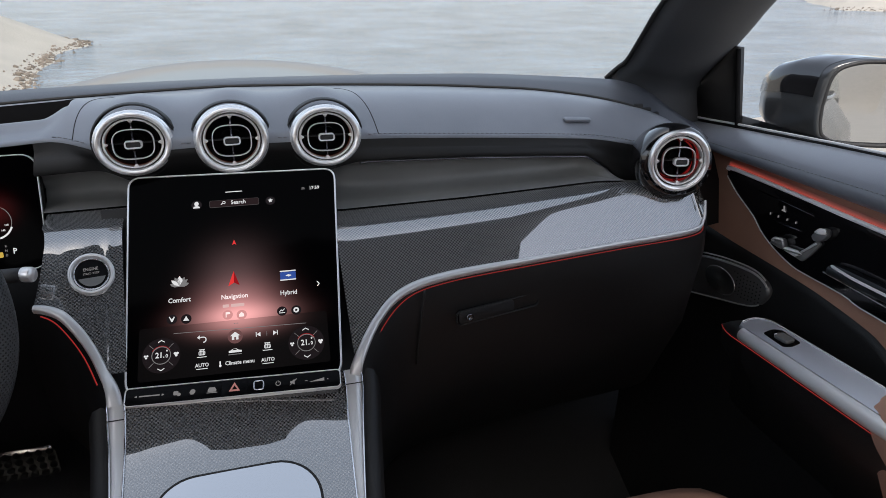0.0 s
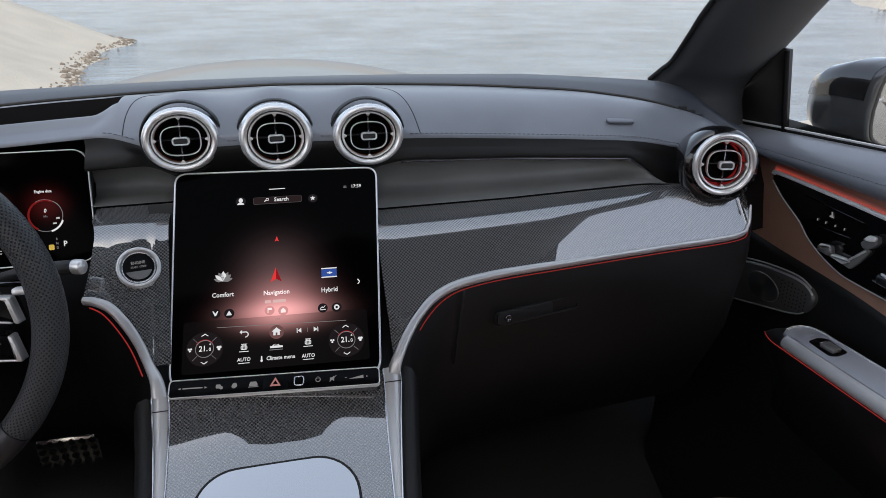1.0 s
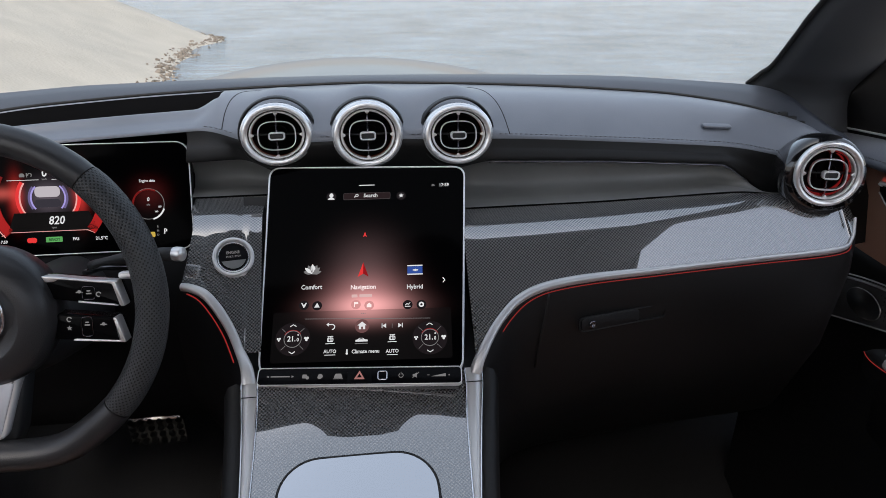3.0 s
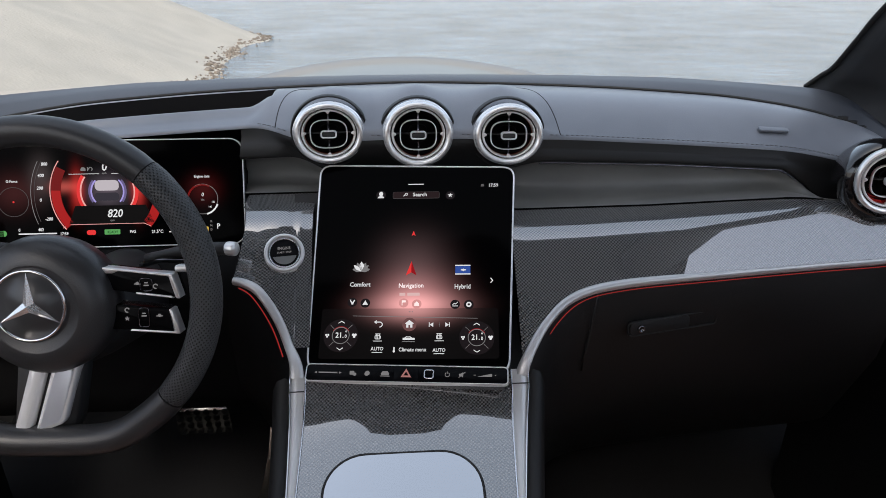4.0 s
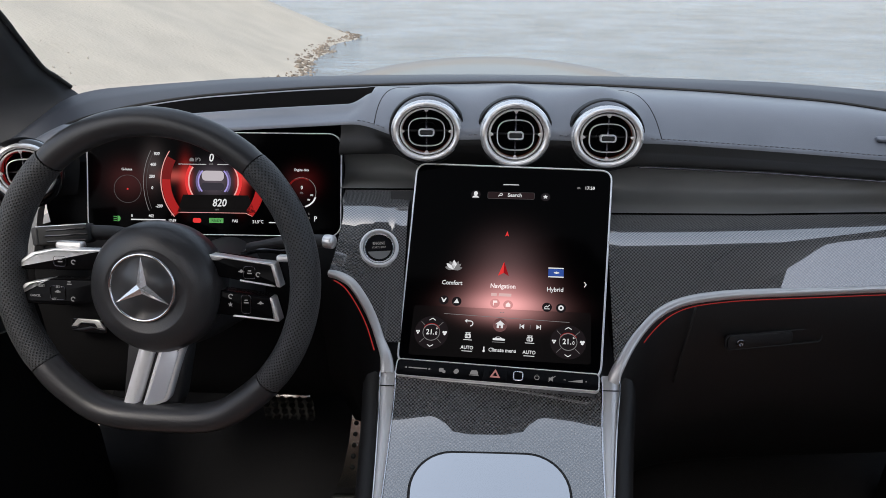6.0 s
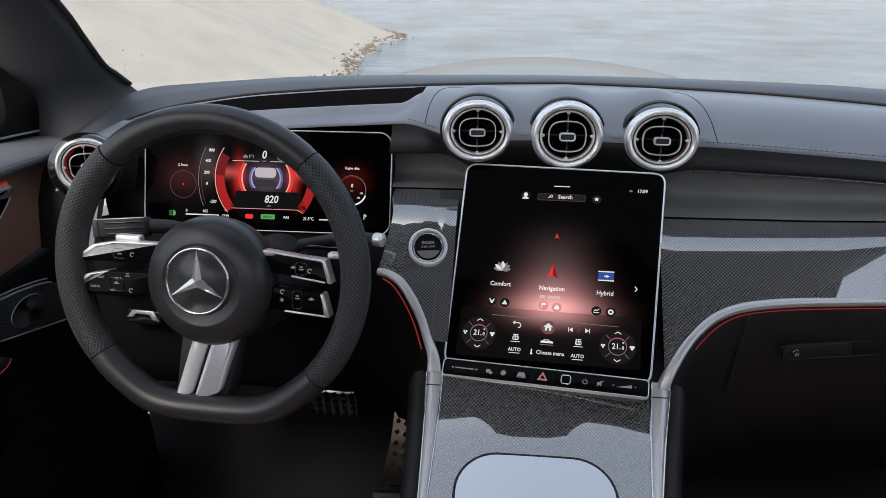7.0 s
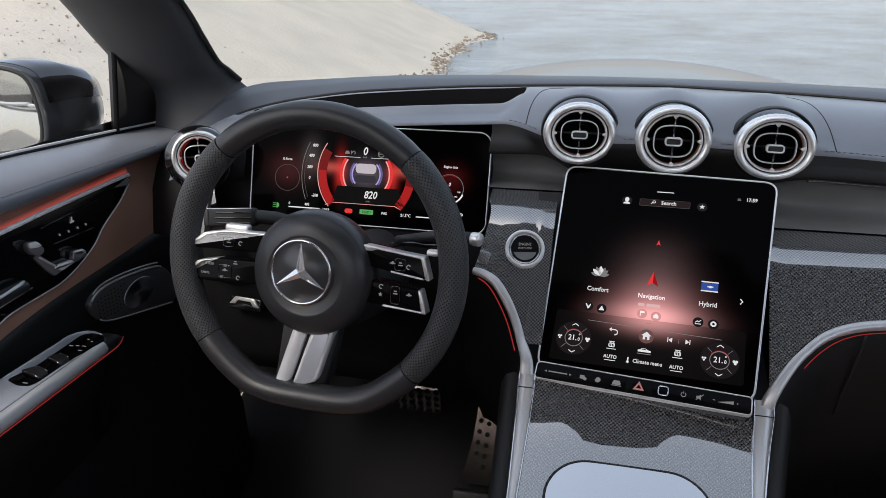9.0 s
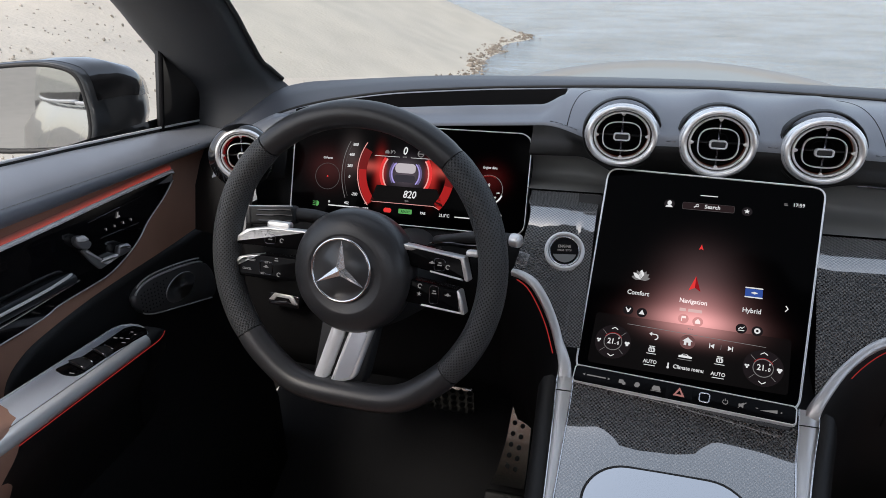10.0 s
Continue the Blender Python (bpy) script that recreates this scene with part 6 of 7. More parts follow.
part("lid_joint", on_top(frame_ring(lid_out, 0.0028, -0.001, 0.0012, 0.0005)), RUBBER, console, "black joint round the lid", **W)
lid_rows = []
for d in np.concatenate([0.0918 + 0.0393 * (1 - np.cos(np.linspace(0, math.pi / 2, 10))), np.linspace(0.142, 0.4862, 24)]):
    e = max(0.0, (0.1311 - d) / 0.0393)
    half = 0.0763 - 0.0393 * (1 - math.sqrt(max(0.0, 1 - e * e)))
    lid_rows.append([top_at(-0.0305 + half * s, d, 0.0012) for s in np.linspace(-1, 1, 15)])
part("lid", grid(lid_rows), LID, console, "gloss black sliding lid", **W)
for side, xin, xout in ((-1, IN_L, OUT_LX), (1, IN_R, OUT_RX)):
    xi = lambda d: rail_x(d, xin)
    xo = lambda d: rail_x(d, xout)
    part("rail_line", tube([top_at(xi(d), d, 0.0008) for d in ds], 0.0010, 8), CHROME, console, "bright chrome line", **W)
    part("silver_rail", grid([[top_at(xi(d) + side * 0.001, d, -0.001), top_at((xi(d) + xo(d)) / 2, d, 0.0005), top_at(xo(d), d, -0.0015), top_at(xo(d) + side * 0.001, d, -0.008)] for d in ds]), BORDER, console, "satin silver rail", **W)
    part("rail_line", tube([top_at(xo(d), d, -0.0005) for d in ds], 0.0009, 8), CHROME, console, "bright chrome line", **W)
    rows = []
    for d in ds:
        p = top_at(xo(d), d, -0.006)
        rows.append([p + Vector((side * a, b, c)) for a, b, c in ((0, 0, -0.004), (0.006, 0, 0.001), (0.015, 0, -0.003), (0.020, 0, -0.014), (0.020, 0.005, -0.03), (0.016, 0.012, -0.05), (0.02, 0.06, -0.2), (0.03, 0.2, -0.6))])
    part("side_roll", grid(rows), BLACK_LEATHER, console, "black leather side roll", **W)
    part("rail_joint", tube([top_at(xi(0.016), 0.016, 0.0008), top_at(xo(0.016), 0.016, 0.0008)], 0.0006, 5), RUBBER, console, **W)


# ---- doors ----
def door(s):
    """A front door's inner side; s is +1 for the passenger's and -1 for the driver's."""
    d = thing("car_door", pose(s * 0.8, 0.5, 0.3), "closed car door with brown leather, gloss black insert and red light strip", "car door", group="front doors", kind="structure")

    def at(c):
        return Matrix(((0, 0, -s, s * c), (1, 0, 0, 0), (0, 1, 0, 0), (0, 0, 0, 1)))

    def put(name, bm, m, parent=d, label="", smooth=True):
        return part(name, bm, m, parent, label, world=True, smooth=smooth)

    ys = np.linspace(1.08, -0.2, 40)

    def towards(x, y, z, f):
        """The place moved in from the door by a share of its way to the cabin's middle."""
        return (x * f, y * f, 1.25 + (z - 1.25) * f)

    def sill(y):
        return lerp(y, [-0.2, 0.3, 0.617, 0.75, 0.93, 1.06], [1.04, 1.035, 1.0285, 1.021, 1.009, 0.999])

    rows = []
    for y in ys:
        z = sill(y)
        h = z - 0.970
        rows.append([towards(s * x, y, z + k * h, f) for x, k, f in ((0.812, -0.5, 1.0), (0.806, 0.03, 1.0), (0.798, 0.07, 1.0), (0.786, 0.02, 0.996), (0.774, -0.16, 0.984), (0.7665, -0.38, 0.968), (0.7635, -0.62, 0.957), (0.764, -0.80, 0.956), (0.767, -0.94, 0.966), (0.773, -1.0, 0.990))])
    put("upper_pad", grid(rows), PAD, label="dark stitched leather pad")
    put("window_seal", tube([(s * 0.806, y, sill(y) + 0.004) for y in ys], 0.0035, 6), RUBBER)
    put("window_line", tube([(s * 0.800, y, sill(y) + 0.0085) for y in ys], 0.0020, 6), BRIGHT, label="thin silver window line")
    bm = bmesh.new()
    for k in np.arange(0.30, 0.98, 0.0075):
        tube([towards(s * 0.7615, q, 0.970 + 0.45 * (sill(q) - 0.970), 0.9575) for q in (k, k + 0.005)], 0.0006, 4, bm)
    put("pad_stitches", bm, STITCH, label="grey thread seam")
    # brown panel, black lower panel
    put("brown_panel", grid([[(s * x, y, z) for y in ys] for x, z in ((0.772, 0.985), (0.7705, 0.955), (0.770, 0.90), (0.770, 0.83), (0.772, 0.72), (0.775, 0.68))]), BROWN_LEATHER, label="brown leather panel")
    low = spline([(1.08, 0.855, 0), (0.965, 0.848, 0), (0.88, 0.842, 0), (0.775, 0.837, 0), (0.70, 0.832, 0), (0.627, 0.822, 0), (0.587, 0.812, 0), (0.555, 0.79, 0), (0.54, 0.75, 0), (0.525, 0.70, 0), (0.50, 0.66, 0), (0.40, 0.62, 0), (-0.2, 0.60, 0)], 46)
    rows = []
    for p in low:
        rows.append([(s * 0.7705, p.x, p.y), (s * 0.766, p.x, p.y - 0.003), (s * 0.764, p.x, p.y - 0.012), (s * 0.765, p.x, min(p.y - 0.05, 0.74)), (s * 0.75, p.x, 0.56), (s * 0.72, p.x, 0.45), (s * 0.71, p.x, 0.24)])
    put("lower_panel", grid(rows), BLACK_LEATHER, label="black lower panel")
    # gloss black insert with silver line and light strip
    ins = [(0.912, 0.953), (0.905, 0.9575), (0.60, 0.9500), (0.2, 0.946), (-0.2, 0.946), (-0.2, 0.835), (0.2, 0.838), (0.58, 0.842), (0.65, 0.849), (0.7116, 0.8507), (0.745, 0.853), (0.782, 0.864), (0.815, 0.880), (0.84, 0.8995), (0.882, 0.9225), (0.910, 0.943)]
    ins_s = [(p.x, p.y) for p in spline([(a, b, 0) for a, b in ins[6:]], 36)]
    out = ins[:6] + ins_s
    put("insert", plate(out if s < 0 else out, -0.004, 0.003, 0.0015, m=at(0.769)), GLOSS, label="gloss black insert")
    put("insert_line", tube([(s * 0.7662, a, b) for a, b in ins_s], 0.0011, 6), SATIN, label="thin silver line")
    top = spline([(0.907, 0.955, 0), (0.895, 0.9585, 0), (0.75, 0.956, 0), (0.60, 0.952, 0), (0.2, 0.948, 0), (-0.2, 0.948, 0)], 30)
    put("silver_line", tube([(s * 0.7645, p.x, p.y - 0.0005) for p in top], 0.0034, 8), LINE, label="satin silver line")
    put("light_strip", grid([[(s * (0.7660 + 0.0015 * q), p.x, p.y + 0.002 + 0.0085 * q) for q in (0.0, 0.25, 0.5, 0.75, 1.0)] for p in top[1:]]), RED_DOOR, label="red ambient light strip")
    # marks of the seat memory keys
    bm = bmesh.new()
    for y, z in ((0.7527, 0.9166), (0.7697, 0.9156), (0.7873, 0.9146), (0.8035, 0.9140)):
        flat([(y + a, z + b) for a, b in rrect(0.0016, 0.0034, 0.0005, 2)], 0.0036, bm)
    flat([(0.7787 + a, 0.9290 + b) for a, b in ((-0.004, -0.004), (0.004, -0.004), (0.004, -0.002), (0.001, -0.001), (0.002, 0.004), (0.0, 0.004), (-0.002, -0.001))], 0.0036, bm)
    bmesh.ops.transform(bm, matrix=at(0.769), verts=bm.verts[:])
    put("key_marks", bm, GREY_UI, smooth=False)
    for a, b in (((0.7239, 0.9360), (0.8368, 0.9400)), ((0.7401, 0.9080), (0.818, 0.9040))):
        put("key_line", tube([(s * 0.7655, *a), (s * 0.7655, *b)], 0.0005, 5), DARK_CHROME)
    # seat-shaped switch: two silver keys on an angled arm
    def key(name, pts, z0, z1, m, text="", r=0.004):
        put(name, plate(soften(ccw(pts), r), z0, z1, min(0.002, 0.4 * (z1 - z0)), m=at(0.769)), m, label=text)

    key("switch_arm", [(0.7085, 0.9060), (0.7332, 0.8800), (0.7500, 0.8700), (0.7271, 0.8675), (0.7150, 0.8814), (0.7000, 0.9040)], 0.003, 0.0065, GREY_PANEL, "dark satin arm", 0.003)
    key("switch_arm", [(0.7080, 0.9030), (0.7322, 0.8811), (0.7295, 0.8795), (0.7055, 0.9015)], 0.006, 0.0078, BRIGHT, r=0.0008)
    key("seat_switch", [(0.6910, 0.9275), (0.7030, 0.9262), (0.7155, 0.9115), (0.7085, 0.9050), (0.6970, 0.9090), (0.6890, 0.9190)], 0.003, 0.012, DARK_SATIN, "dark satin backrest key")
    # whiter caps stand in for light on the keys' upturned tops
    key("seat_lit_top", [(0.6905, 0.9280), (0.7030, 0.9268), (0.7110, 0.9180), (0.7020, 0.9180), (0.6900, 0.9215)], 0.010, 0.0135, LINE, "top of the key, painted bright as if lit from above", 0.003)
    key("seat_switch", [(0.7271, 0.8782), (0.7352, 0.8802), (0.7607, 0.8778), (0.7652, 0.8724), (0.7400, 0.8700)], 0.003, 0.009, LINE, "silver cushion key", 0.002)
    key("seat_switch", [(0.7598, 0.8788), (0.7645, 0.8880), (0.7805, 0.8857), (0.7890, 0.8744), (0.7652, 0.8724)], 0.003, 0.011, DARK_SATIN, "dark satin cushion key", 0.003)
    key("seat_lit_top", [(0.7625, 0.8860), (0.7650, 0.8888), (0.7805, 0.8866), (0.7860, 0.8795), (0.7800, 0.8790), (0.7760, 0.8835)], 0.009, 0.0125, LINE, "top of the key, painted bright as if lit from above", 0.002)
    # pull handle
    put("door_pull", tube(spline([(s * 0.760, 0.674, 0.8835), (s * 0.756, 0.655, 0.8835), (s * 0.753, 0.595, 0.8825), (s * 0.753, 0.35, 0.883)], 16), [0.0012] + [0.0020] * 15, 8, up=(1, 0, 0)), LINE, label="bright door pull edge")
    put("pull_body", grid([[(s * x, y, z - 0.1 * (0.005 if y > 0.66 else 0.0)) for y in np.linspace(0.676, 0.34, 14)] for x, z in ((0.766, 0.884), (0.757, 0.8825), (0.7545, 0.878), (0.757, 0.871), (0.766, 0.868))]), GRAPHITE, label="dark satin pull")
    put("pull_line", tube([(s * 0.7655, 0.690, 0.867), (s * 0.7655, 0.64, 0.8645), (s * 0.7655, 0.578, 0.8615), (s * 0.7655, 0.35, 0.860)], 0.0008, 5), SATIN, label="thin silver line")
    # loudspeaker
    spk = [(p.x, p.y) for p in spline([(0.955, 0.785, 0), (0.925, 0.800, 0), (0.86, 0.813, 0), (0.80, 0.818, 0), (0.772, 0.806, 0), (0.776, 0.785, 0), (0.80, 0.765, 0), (0.88, 0.742, 0), (0.955, 0.722, 0), (0.972, 0.735, 0), (0.968, 0.765, 0), (0.955, 0.785, 0)], 44)][:-1]
    sp = put("speaker_grille", plate(spk, -0.004, 0.012, 0.005, m=at(0.767)), SPEAKER, label="dark drilled metal speaker cover")
    rim = [(p.x, p.y) for p in spline([(0.945, 0.790, 0), (0.925, 0.800, 0), (0.86, 0.813, 0), (0.80, 0.818, 0), (0.772, 0.806, 0), (0.776, 0.785, 0), (0.80, 0.765, 0), (0.88, 0.742, 0), (0.955, 0.722, 0)], 40)]
    put("speaker_rim", tube([(s * 0.7555, a, b) for a, b in rim[2:20]], 0.0018, 6), SPEAKER_RIM, sp)
    put("speaker_rim", tube([(s * 0.7555, a, b) for a, b in rim[27:]], 0.0012, 6), SPEAKER_RIM, sp)
    disc = lathe([(0.0345, 0.0), (0.0340, 0.0022), (0.0325, 0.0026), (0.020, 0.0010), (0.007, 0.0004), (0.006, 0.0016), (0.0, 0.0020)], 40)
    cone = put("speaker_cone", disc, TURNED, sp, "turned metal disc")
    cone.matrix_basis = at(0.7548) @ Matrix.Translation((0.876, 0.777, 0)) @ Matrix.Diagonal((1.08, 0.64, 0.5, 1))
    put("speaker_lip", tube([(s * 0.7545, a, b + 0.0065) for a, b in rim[4:19]], 0.0012, 6), SPEAKER_RIM, sp)
    holes = bmesh.new()
    for i in range(9):
        for j in range(7):
            y, z = 0.785 + 0.0075 * i, 0.772 + 0.0062 * j + 0.002 * math.sin(i)
            if (y - 0.876) ** 2 + (z - 0.777) ** 2 < 0.038 ** 2 or z > 0.808 or z < 0.772 - (y - 0.79) * 0.3:
                continue
            flat([(y + a, z + b) for a, b in circle(0.0013, 6)], 0.0121, holes)
    bmesh.ops.transform(holes, matrix=at(0.767), verts=holes.verts[:])
    put("speaker_holes", holes, RUBBER, sp)
    # armrest: a sloping plate with a rounded edge along the cabin side; the two sides sit a little differently
    shift = -0.013 * s
    slope = Matrix(((s, 0, 0, s * shift), (0, 1, 0, 0), (0, -0.199, 1, 0.7535 + 0.199 * 0.8), (0, 0, 0, 1)))

    eye_side = Vector((0.0 if s > 0 else -0.077, -0.007, EYE))
    slope = Matrix.Translation(eye_side) @ Matrix.Scale(0.958, 4) @ Matrix.Translation(-eye_side) @ slope

    def top_at(x, y, z=0.0):
        return slope @ Vector((x, y, z))

    def near_x(y):
        return 0.640 + 0.257 * (y - 0.46) + 0.012 * max(0.0, (y - 0.765) / 0.057) ** 2

    def far_x(y):
        return 0.703 + 0.272 * (y - 0.507)

    run = np.linspace(0.41, 0.745, 24)
    nose_y = [0.745, 0.755, 0.765, 0.775, 0.785, 0.795, 0.805, 0.814, 0.822]
    outline = [(near_x(y) + 0.0012, y) for y in run] + [(0.7165, 0.757), (0.729, 0.768), (0.746, 0.775), (0.759, 0.774), (0.7675, 0.763)] + [(far_x(y), y) for y in run[::-1]]
    arm = put("armrest", plate(ccw(outline), -0.012, 0.0, 0.0016, m=slope), SATIN_BLUE, label="satin silver armrest plate")
    lip = [top_at(far_x(y) - 0.0012, y, 0.0004) for y in run] + [top_at(a, b, 0.0004) for a, b in ((0.766, 0.7625), (0.7583, 0.7725), (0.746, 0.7735), (0.730, 0.7665))]
    put("plate_rim", tube(lip, 0.0013, 6), EDGE, arm, "bright polished rim")
    side = [(0.0, -0.0004), (-0.004, -0.0022), (-0.0075, -0.0055), (-0.0092, -0.0105), (-0.0080, -0.0160), (-0.004, -0.0205)]
    put("armrest_edge", grid([[top_at(near_x(y) + a, y, b) for a, b in side] for y in run]), EDGE, arm, "bright rounded silver edge")
    put("armrest_groove", tube([top_at(near_x(y) + 0.0006, y, -0.0008) for y in run], 0.0007, 5), RUBBER, arm)
    put("armrest_light", tube([top_at(near_x(y) - 0.0045, y, -0.0222) for y in list(run) + nose_y[1:]], 0.0005, 6), RED_GLOW, arm, "thin red light strip")
    put("armrest_side", grid([[top_at(near_x(y) - 0.004, y, -0.0205), top_at(near_x(y) - 0.002, y, -0.05), top_at(near_x(y) + 0.03, y, -0.10), Vector((s * 0.765, y, 0.56))] for y in list(run) + nose_y]), BLACK_LEATHER, arm)
    rows = []
    for y in nose_y:
        k = (y - nose_y[0]) / (nose_y[-1] - nose_y[0])
        h, xf = -0.004 - 0.017 * k ** 2.5, min(0.785, far_x(y) + 0.02)
        rows.append([top_at(near_x(y) - 0.0045, y, -0.0215), top_at(near_x(y) - 0.008 * (1 - k), y, 0.5 * (h - 0.022)), top_at(near_x(y) - 0.002 + 0.004 * k, y, h), top_at(near_x(y) + 0.012, y, h + 0.001), top_at(xf, y, h - 0.002), top_at(xf, y, -0.03)])
    put("armrest_nose", grid(rows), PLASTIC, arm, "rounded black nose")
    rear = np.linspace(0.05, 0.48, 14)[::-1]
    rows = []
    for y, k in zip(rear, [0.05, 0.7] + [1.0] * 12):
        a, b = near_x(y), far_x(y) + 0.03
        rows.append([top_at(a + (b - a) * f - 0.009 * e * k, y + 0.03 * f * (y > 0.3), h * k - 0.004 * (1 - k)) for f, e, h in ((1.0, 0, -0.02), (0.85, 0, 0.006), (0.4, 0, 0.014), (0.1, 0, 0.009), (0.0, 0.6, -0.002), (0.0, 1.0, -0.03), (0.1, 0, -0.08), (0.5, 0, -0.14))])
    put("armrest_pad", grid(rows), BROWN_LEATHER, arm, "brown leather elbow pad")

    def on_top(name, pts, z0, z1, m, text="", r=0.004, parent=arm):
        return put(name, plate(soften(ccw(pts), r), z0, z1, min(0.0015, 0.4 * (z1 - z0)), m=slope), m, parent, text)

    if s > 0:
        panel_ = [(0.7188, 0.7120), (0.7407, 0.7194), (0.7497, 0.710), (0.733, 0.6571), (0.7108, 0.650), (0.7013, 0.6545)]
        on_top("window_switch_panel", panel_, -0.002, 0.0012, KEY_BLACK, "gloss black switch panel", 0.005)
        on_top("window_switch", [(0.7165, 0.690), (0.736, 0.693), (0.7275, 0.662), (0.7095, 0.658)], 0.001, 0.0055, GREY_PANEL, "dark window switch")
        put("switch_line", tube([top_at(0.717, 0.6895, 0.0056), top_at(0.726, 0.6915, 0.0062), top_at(0.735, 0.6925, 0.0056)], 0.0006, 5), CHROME, arm)
    else:
        panel_ = [(0.7177, 0.589), (0.7213, 0.6384), (0.7376, 0.6973), (0.7545, 0.755), (0.7475, 0.7690), (0.7270, 0.7665), (0.7120, 0.751), (0.7047, 0.7102), (0.6948, 0.6553), (0.6790, 0.5921), (0.6800, 0.581), (0.6942, 0.5788)]
        on_top("window_switch_panel", panel_, -0.002, 0.0012, KEY_BLACK, "black switch panel", 0.006)
        for pts in ([(0.7198, 0.6130), (0.7150, 0.6290), (0.6862, 0.6190), (0.6815, 0.5990)], [(0.7260, 0.6600), (0.7210, 0.6760), (0.6968, 0.6665), (0.6920, 0.6450)]):
            on_top("window_switch", pts, 0.001, 0.0045, PLASTIC, "dark window switch with silver lines", 0.004)
            a, b, c, e = pts
            for p, q in ((a, e), (b, c)):
                put("switch_line", tube([top_at(p[0] + (q[0] - p[0]) * f, p[1] + (q[1] - p[1]) * f, 0.0043 + 0.0010 * math.sin(math.pi * f)) for f in (0.08, 0.3, 0.5, 0.7, 0.92)], 0.0007, 5), CHROME, arm)
        bm = bmesh.new()
        for x, y, w in ((0.731, 0.742, 0.004), (0.720, 0.735, 0.003), (0.7165, 0.716, 0.006), (0.7260, 0.715, 0.005), (0.7335, 0.712, 0.006), (0.7100, 0.700, 0.006), (0.6890, 0.586, 0.007)):
            plate([(x + a, y + b) for a, b in rrect(w, 0.0022, 0.0006, 2)], 0.0008, 0.0015, 0.0001, m=slope, bm=bm)
        put("switch_marks", bm, GREY_UI, arm, smooth=False)
    put("belt_line", tube([(s * 0.828, y, sill(y) - 0.004) for y in np.linspace(0.95, -0.2, 12)], 0.006, 8), BRIGHT, label="bright metal belt line")
    # outer skin and window sill
    put("outer_skin", grid([[(s * x, y, z) for y in np.linspace(1.1, -0.2, 12)] for x, z in ((0.84, 0.25), (0.90, 0.6), (0.905, 0.75), (0.885, 0.9), (0.83, 1.01), (0.813, 1.028))]), GRAPHITE, label="graphite outer skin")
    d.matrix_basis = Matrix.Translation((CX, 0, 0)) @ d.matrix_basis
    return d


SPEAKER_RIM = mat("satin steel", (0.72, 0.72, 0.71), 0.3, metal=0.35, vary=0.05)
RED_DOOR = mat("red lit door strip", (0.30, 0.15, 0.11), 0.6)
rt = RED_DOOR.node_tree
ruv, rsx = rt.nodes.new("ShaderNodeTexCoord"), rt.nodes.new("ShaderNodeSeparateXYZ")
rt.links.new(ruv.outputs["UV"], rsx.inputs[0])
fade = math_node(rt, "POWER", math_node(rt, "MAXIMUM", math_node(rt, "SUBTRACT", 1.0, math_node(rt, "DIVIDE", rsx.outputs[1], 0.0090)), 0.0), 1.6)
rb = rt.nodes["Principled BSDF"]
rb.inputs["Emission Color"].default_value = (1.0, 0.10, 0.07, 1)
rt.links.new(math_node(rt, "MULTIPLY", fade, 0.24), rb.inputs["Emission Strength"])
TURNED = mat("turned dark metal", (0.62, 0.62, 0.62), 0.36, metal=1.0, vary=0.1, vscale=4)
TURNED.node_tree.nodes["Principled BSDF"].inputs["Anisotropic"].default_value = 0.85
spun = TURNED.node_tree.nodes.new("ShaderNodeTangent")
spun.direction_type, spun.axis = "RADIAL", "Z"
TURNED.node_tree.links.new(spun.outputs[0], TURNED.node_tree.nodes["Principled BSDF"].inputs["Tangent"])
LINE = mat("white silver line", (0.95, 0.95, 0.95), 0.32, metal=0.0, vary=0.03)
EDGE = mat("polished edge metal", (0.96, 0.97, 0.98), 0.24, metal=0.4, vary=0.03)
SATIN_BLUE = mat("satin armrest metal", (0.84, 0.88, 0.97), 0.36, metal=0.5, bump=0.03, scale=600, vary=0.05)
door(1)
door(-1)


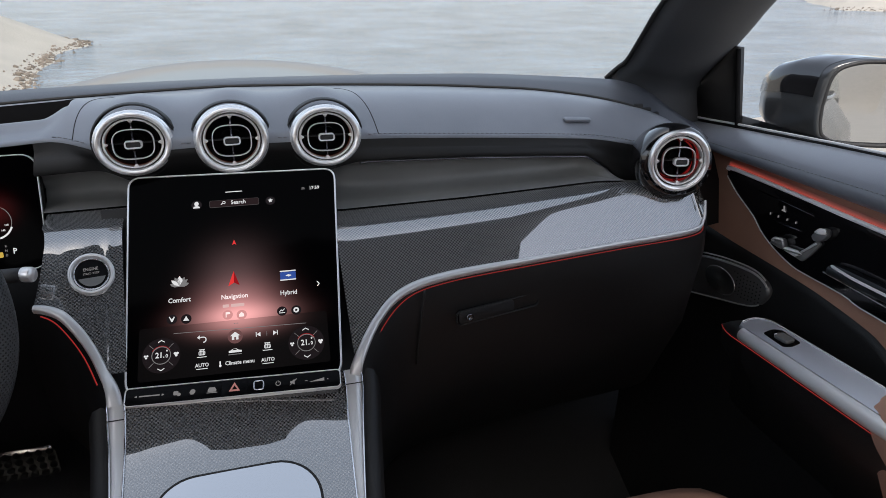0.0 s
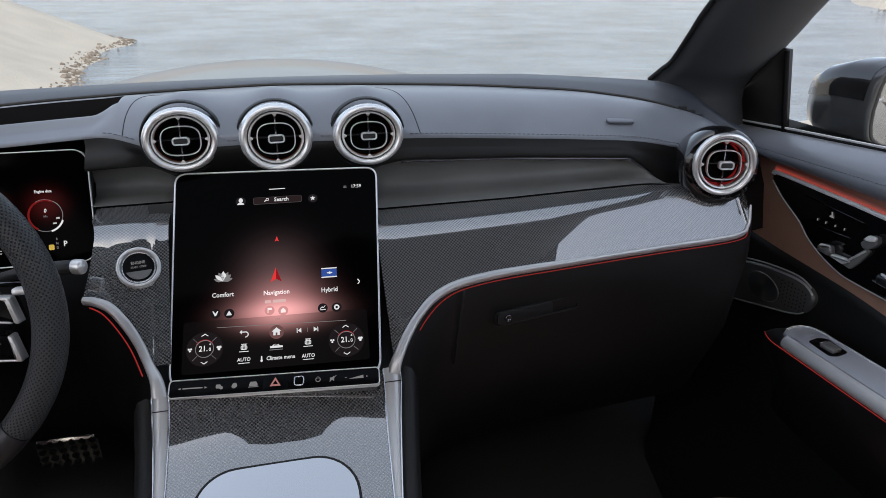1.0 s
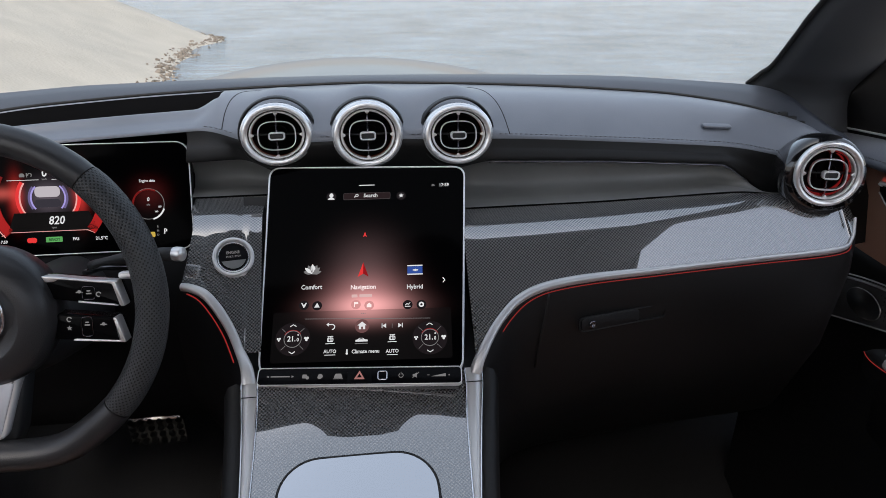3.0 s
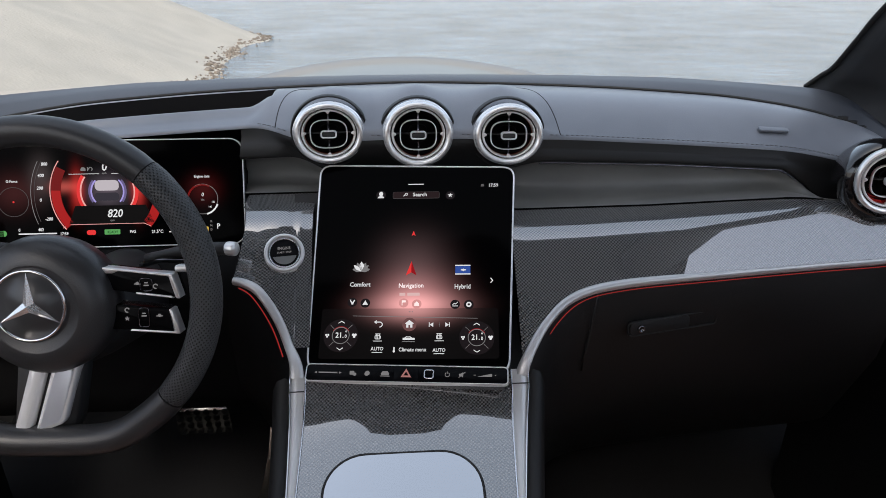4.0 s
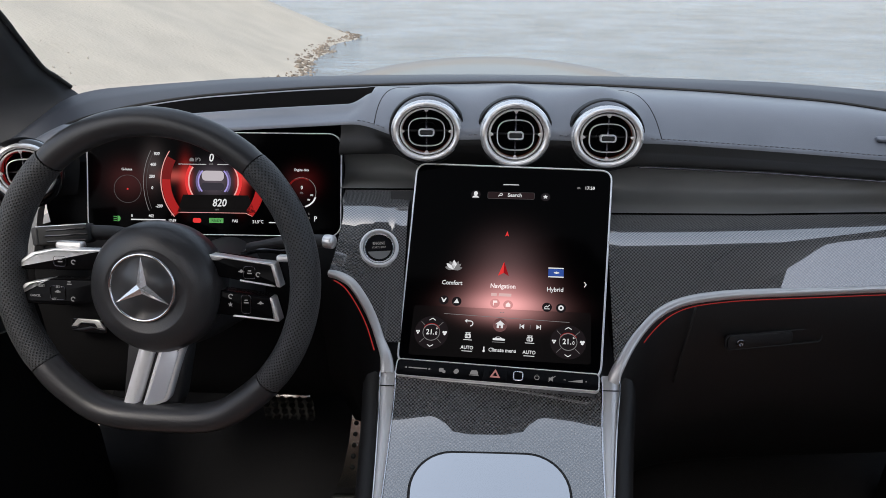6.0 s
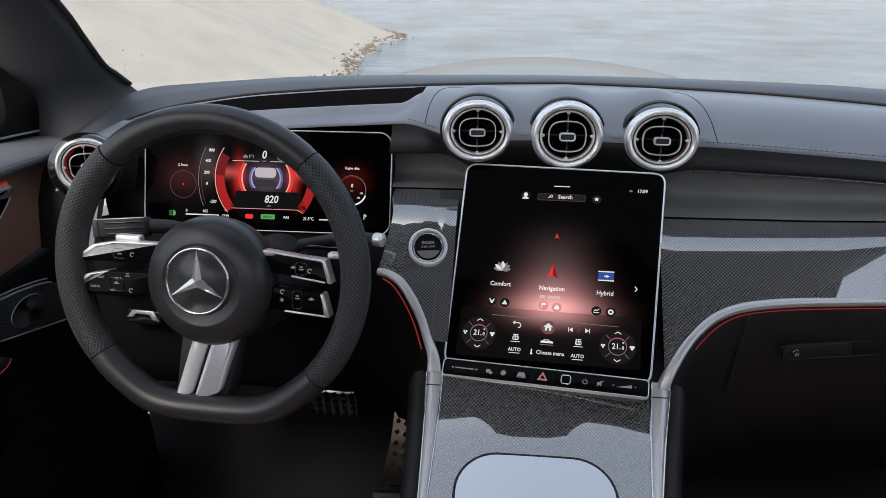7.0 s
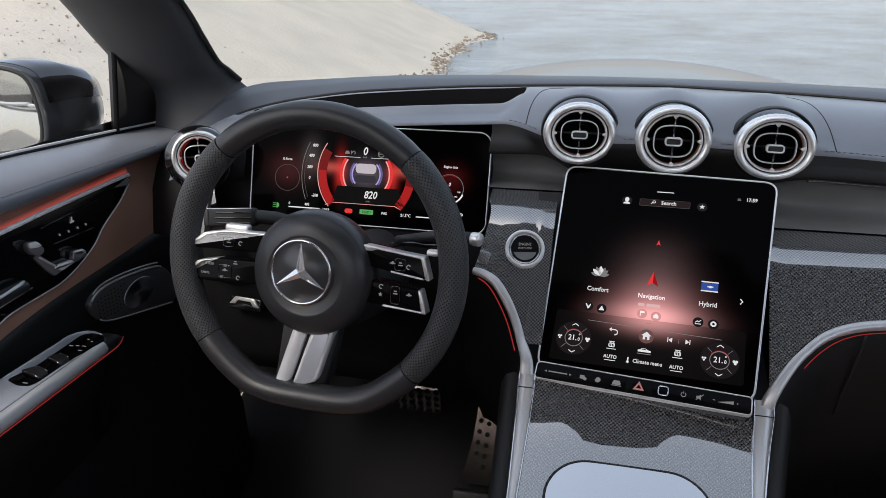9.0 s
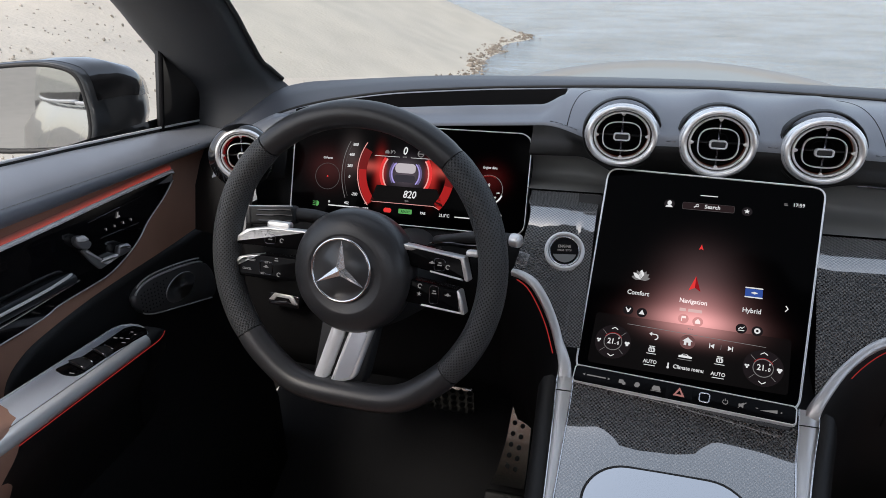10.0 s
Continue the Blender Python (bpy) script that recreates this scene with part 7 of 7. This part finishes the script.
# ---- door mirrors ----
def door_mirror(s):
    m = thing("door_mirror", pose(s * 0.9, 1.0, 1.0), "graphite door mirror with gloss black cap", "door mirror", group="door mirrors")
    # glass outline seen from the cabin, mirrored for the other side
    g = [(0.955, 1.035), (0.962, 1.085), (0.985, 1.103), (1.03, 1.108), (1.12, 1.098), (1.19, 1.075), (1.205, 1.04), (1.19, 0.995), (1.10, 0.975), (1.00, 0.974), (0.966, 0.985), (0.957, 1.005)]
    ring_ = [p for p in spline([(a, 0, b) for a, b in g + [g[0]]], 49)][:-1]
    c = Vector((1.08, 0, 1.04))

    def loop(scale, y, shift=(0, 0, 0), squash=1.0):
        return [(s * (c.x + (p.x - c.x) * scale + shift[0]), y - 0.455 * (p.x - 0.955), c.z + (p.z - c.z) * scale * squash + shift[2]) for p in ring_]

    hous = [loop(1.00, 0.955), loop(1.045, 0.950), loop(1.085, 0.958), loop(1.11, 0.985), loop(1.10, 1.02, (-0.006, 0, 0)), loop(1.02, 1.06, (-0.02, 0, -0.004), 0.97), loop(0.85, 1.09, (-0.03, 0, -0.006), 0.9), loop(0.5, 1.11, (-0.04, 0, -0.01), 0.8), loop(0.1, 1.115, (-0.04, 0, -0.01))]
    part("mirror_housing", grid(hous, closed=True), GRAPHITE, m, "graphite painted housing", world=True)
    capr = []
    for l in (loop(1.100, 0.966), loop(1.118, 0.988), loop(1.110, 1.021, (-0.006, 0, 0)), loop(1.032, 1.062, (-0.02, 0, -0.004), 0.97), loop(0.865, 1.093, (-0.03, 0, -0.006), 0.9), loop(0.52, 1.113, (-0.04, 0, -0.01), 0.8)):
        capr.append([l[k] for k in range(1, 27)])
    part("mirror_cap", grid(capr), GLOSS, m, "gloss black upper cap", world=True)
    part("mirror_rim", tube([Vector(p) for p in loop(1.02, 0.951)], 0.0035, 8, closed=True, up=(0, 1, 0)), PLASTIC, m, "black rim", world=True)
    bm = bmesh.new()
    bm.faces.new([bm.verts.new((x, y + 0.085 * (z - 1.04), z)) for x, y, z in loop(0.995, 0.9640)])
    part("mirror_glass", bm, MIRROR, m, "mirror glass", world=True, smooth=False)
    part("mirror_foot", tube(spline([(s * 0.99, 1.04, 0.975), (s * 0.91, 1.03, 0.955), (s * 0.86, 1.01, 0.95)], 8), [0.03, 0.028, 0.026, 0.025, 0.025, 0.025, 0.025, 0.025], 12, flat=0.7), PLASTIC, m, world=True)


door_mirror(1)
door_mirror(-1)


# ---- pedals ----
def brake_pedal():
    m = basis((-0.398, 1.150, 0.463), (1, 0, 0), (0, -0.20, 0.98))
    p = thing("brake_pedal", m, "steel brake pedal plate with black rubber studs", "pedal", group="pedals")
    part("pedal_plate", plate(rrect(0.100, 0.062, 0.008), -0.006, 0.0, 0.001, m=Matrix.Translation((0, -0.007, 0))), STEEL, p)
    # bent edge added so that only the pedal's top strip looks lit
    part("pedal_lit_edge", plate(rrect(0.092, 0.016, 0.004), -0.004, 0.0, 0.001, m=Matrix.Translation((0, 0.029, -0.003)) @ Matrix.Rotation(radians(-48), 4, "X")), STEEL, p, "bent upper edge added to catch light")
    for i in range(6):
        for j in range(4):
            part("stud", lathe([(0.0062, -0.001), (0.0060, 0.0030), (0.0050, 0.0036), (0.0, 0.0036)], 12), RUBBER, p).data.transform(Matrix.Translation((-0.042 + 0.0168 * i, -0.031 + 0.0170 * j, 0)))
    part("pedal_arm", tube(spline([(0, 0, -0.01), (0, 0.05, -0.05), (0, 0.25, -0.10)], 8), 0.012, 8), PLASTIC, p)


def accelerator():
    m = basis((-0.259, 1.112, 0.447), (1, 0.0, 0), (0.10, 0.45, 0.885))
    p = thing("accelerator_pedal", m, "tall curved steel accelerator pedal with black studs", "pedal", group="pedals")
    def bow(y):
        return -0.65 * y * y

    sec = []
    for y in np.linspace(-0.115, 0.115, 18):
        x0 = float(np.interp(y, (-0.115, -0.085, -0.03, 0.05, 0.115), (-0.036, -0.026, -0.015, -0.008, 0.003)))
        x1 = float(np.interp(y, (-0.115, -0.08, 0.0, 0.06, 0.095, 0.115), (0.028, 0.030, 0.030, 0.025, 0.015, 0.006)))
        z = bow(y)
        front = [(x0 + (x1 - x0) * f, y, z) for f in (0.0, 0.02, 0.35, 0.65, 0.98, 1.0)]
        sec.append(front + [(x1, y, z - 0.005), (x0, y, z - 0.005)])
    part("pedal_plate", grid(sec, closed=True), STEEL, p)
    for j in range(9):
        for i in range(2):
            y = 0.088 - 0.0205 * j - 0.004 * i
            x = 0.004 - 0.0014 * j + (0.0155 if i else 0.0)
            if i and j < 1:
                continue
            part("stud", lathe([(0.0046, -0.001), (0.0044, 0.0022), (0.0038, 0.0027), (0.0, 0.0027)], 12), RUBBER, p).data.transform(Matrix.Translation((x, y, bow(y))))
    part("pedal_foot", plate(rrect(0.075, 0.02, 0.004), -0.02, 0.0, 0.003), PLASTIC, p).data.transform(Matrix.Translation((-0.006, -0.137, 0.006)))


brake_pedal()
accelerator()


# ---- front seats ----
def seat(x, ahead, up):
    t = thing("front_seat", pose(x, 0.3, 0.22), "brown leather front seat", "seat", group="front seats")

    def cushion(w, rows_):
        return grid([[(x + w * k * e, y + ahead, z + up - 0.03 * abs(k) ** 6 + lift) for k in np.linspace(-1, 1, 15)] for y, z, e, lift in rows_])

    part("seat_cushion", cushion(0.245, [(0.56, 0.38, 0.96, 0), (0.595, 0.48, 0.97, 0), (0.610, 0.545, 0.97, 0), (0.600, 0.576, 0.97, 0), (0.56, 0.592, 0.98, 0), (0.42, 0.59, 1, 0), (0.3, 0.55, 1, 0), (0.12, 0.53, 1, 0)]), BROWN_LEATHER, t, "brown leather cushion", world=True)
    part("seat_backrest", cushion(0.245, [(0.13, 0.56, 1, 0), (0.08, 0.75, 1, 0), (0.02, 1.0, 1, 0), (-0.05, 1.18, 0.9, 0), (-0.12, 1.20, 0.85, 0), (-0.16, 1.0, 1, 0), (-0.12, 0.5, 1, 0)]), BROWN_LEATHER, t, "brown leather backrest", world=True)
    part("seat_base", grid([[(x + a, b, z) for a, b in rrect(0.44, 0.46, 0.05)] for z in (0.22, 0.50)], closed=True), PLASTIC, t, world=True).data.transform(Matrix.Translation((0, 0.34, 0)))


seat(0.36, 0.04, 0.024)
seat(-0.385, 0.0, 0.0)
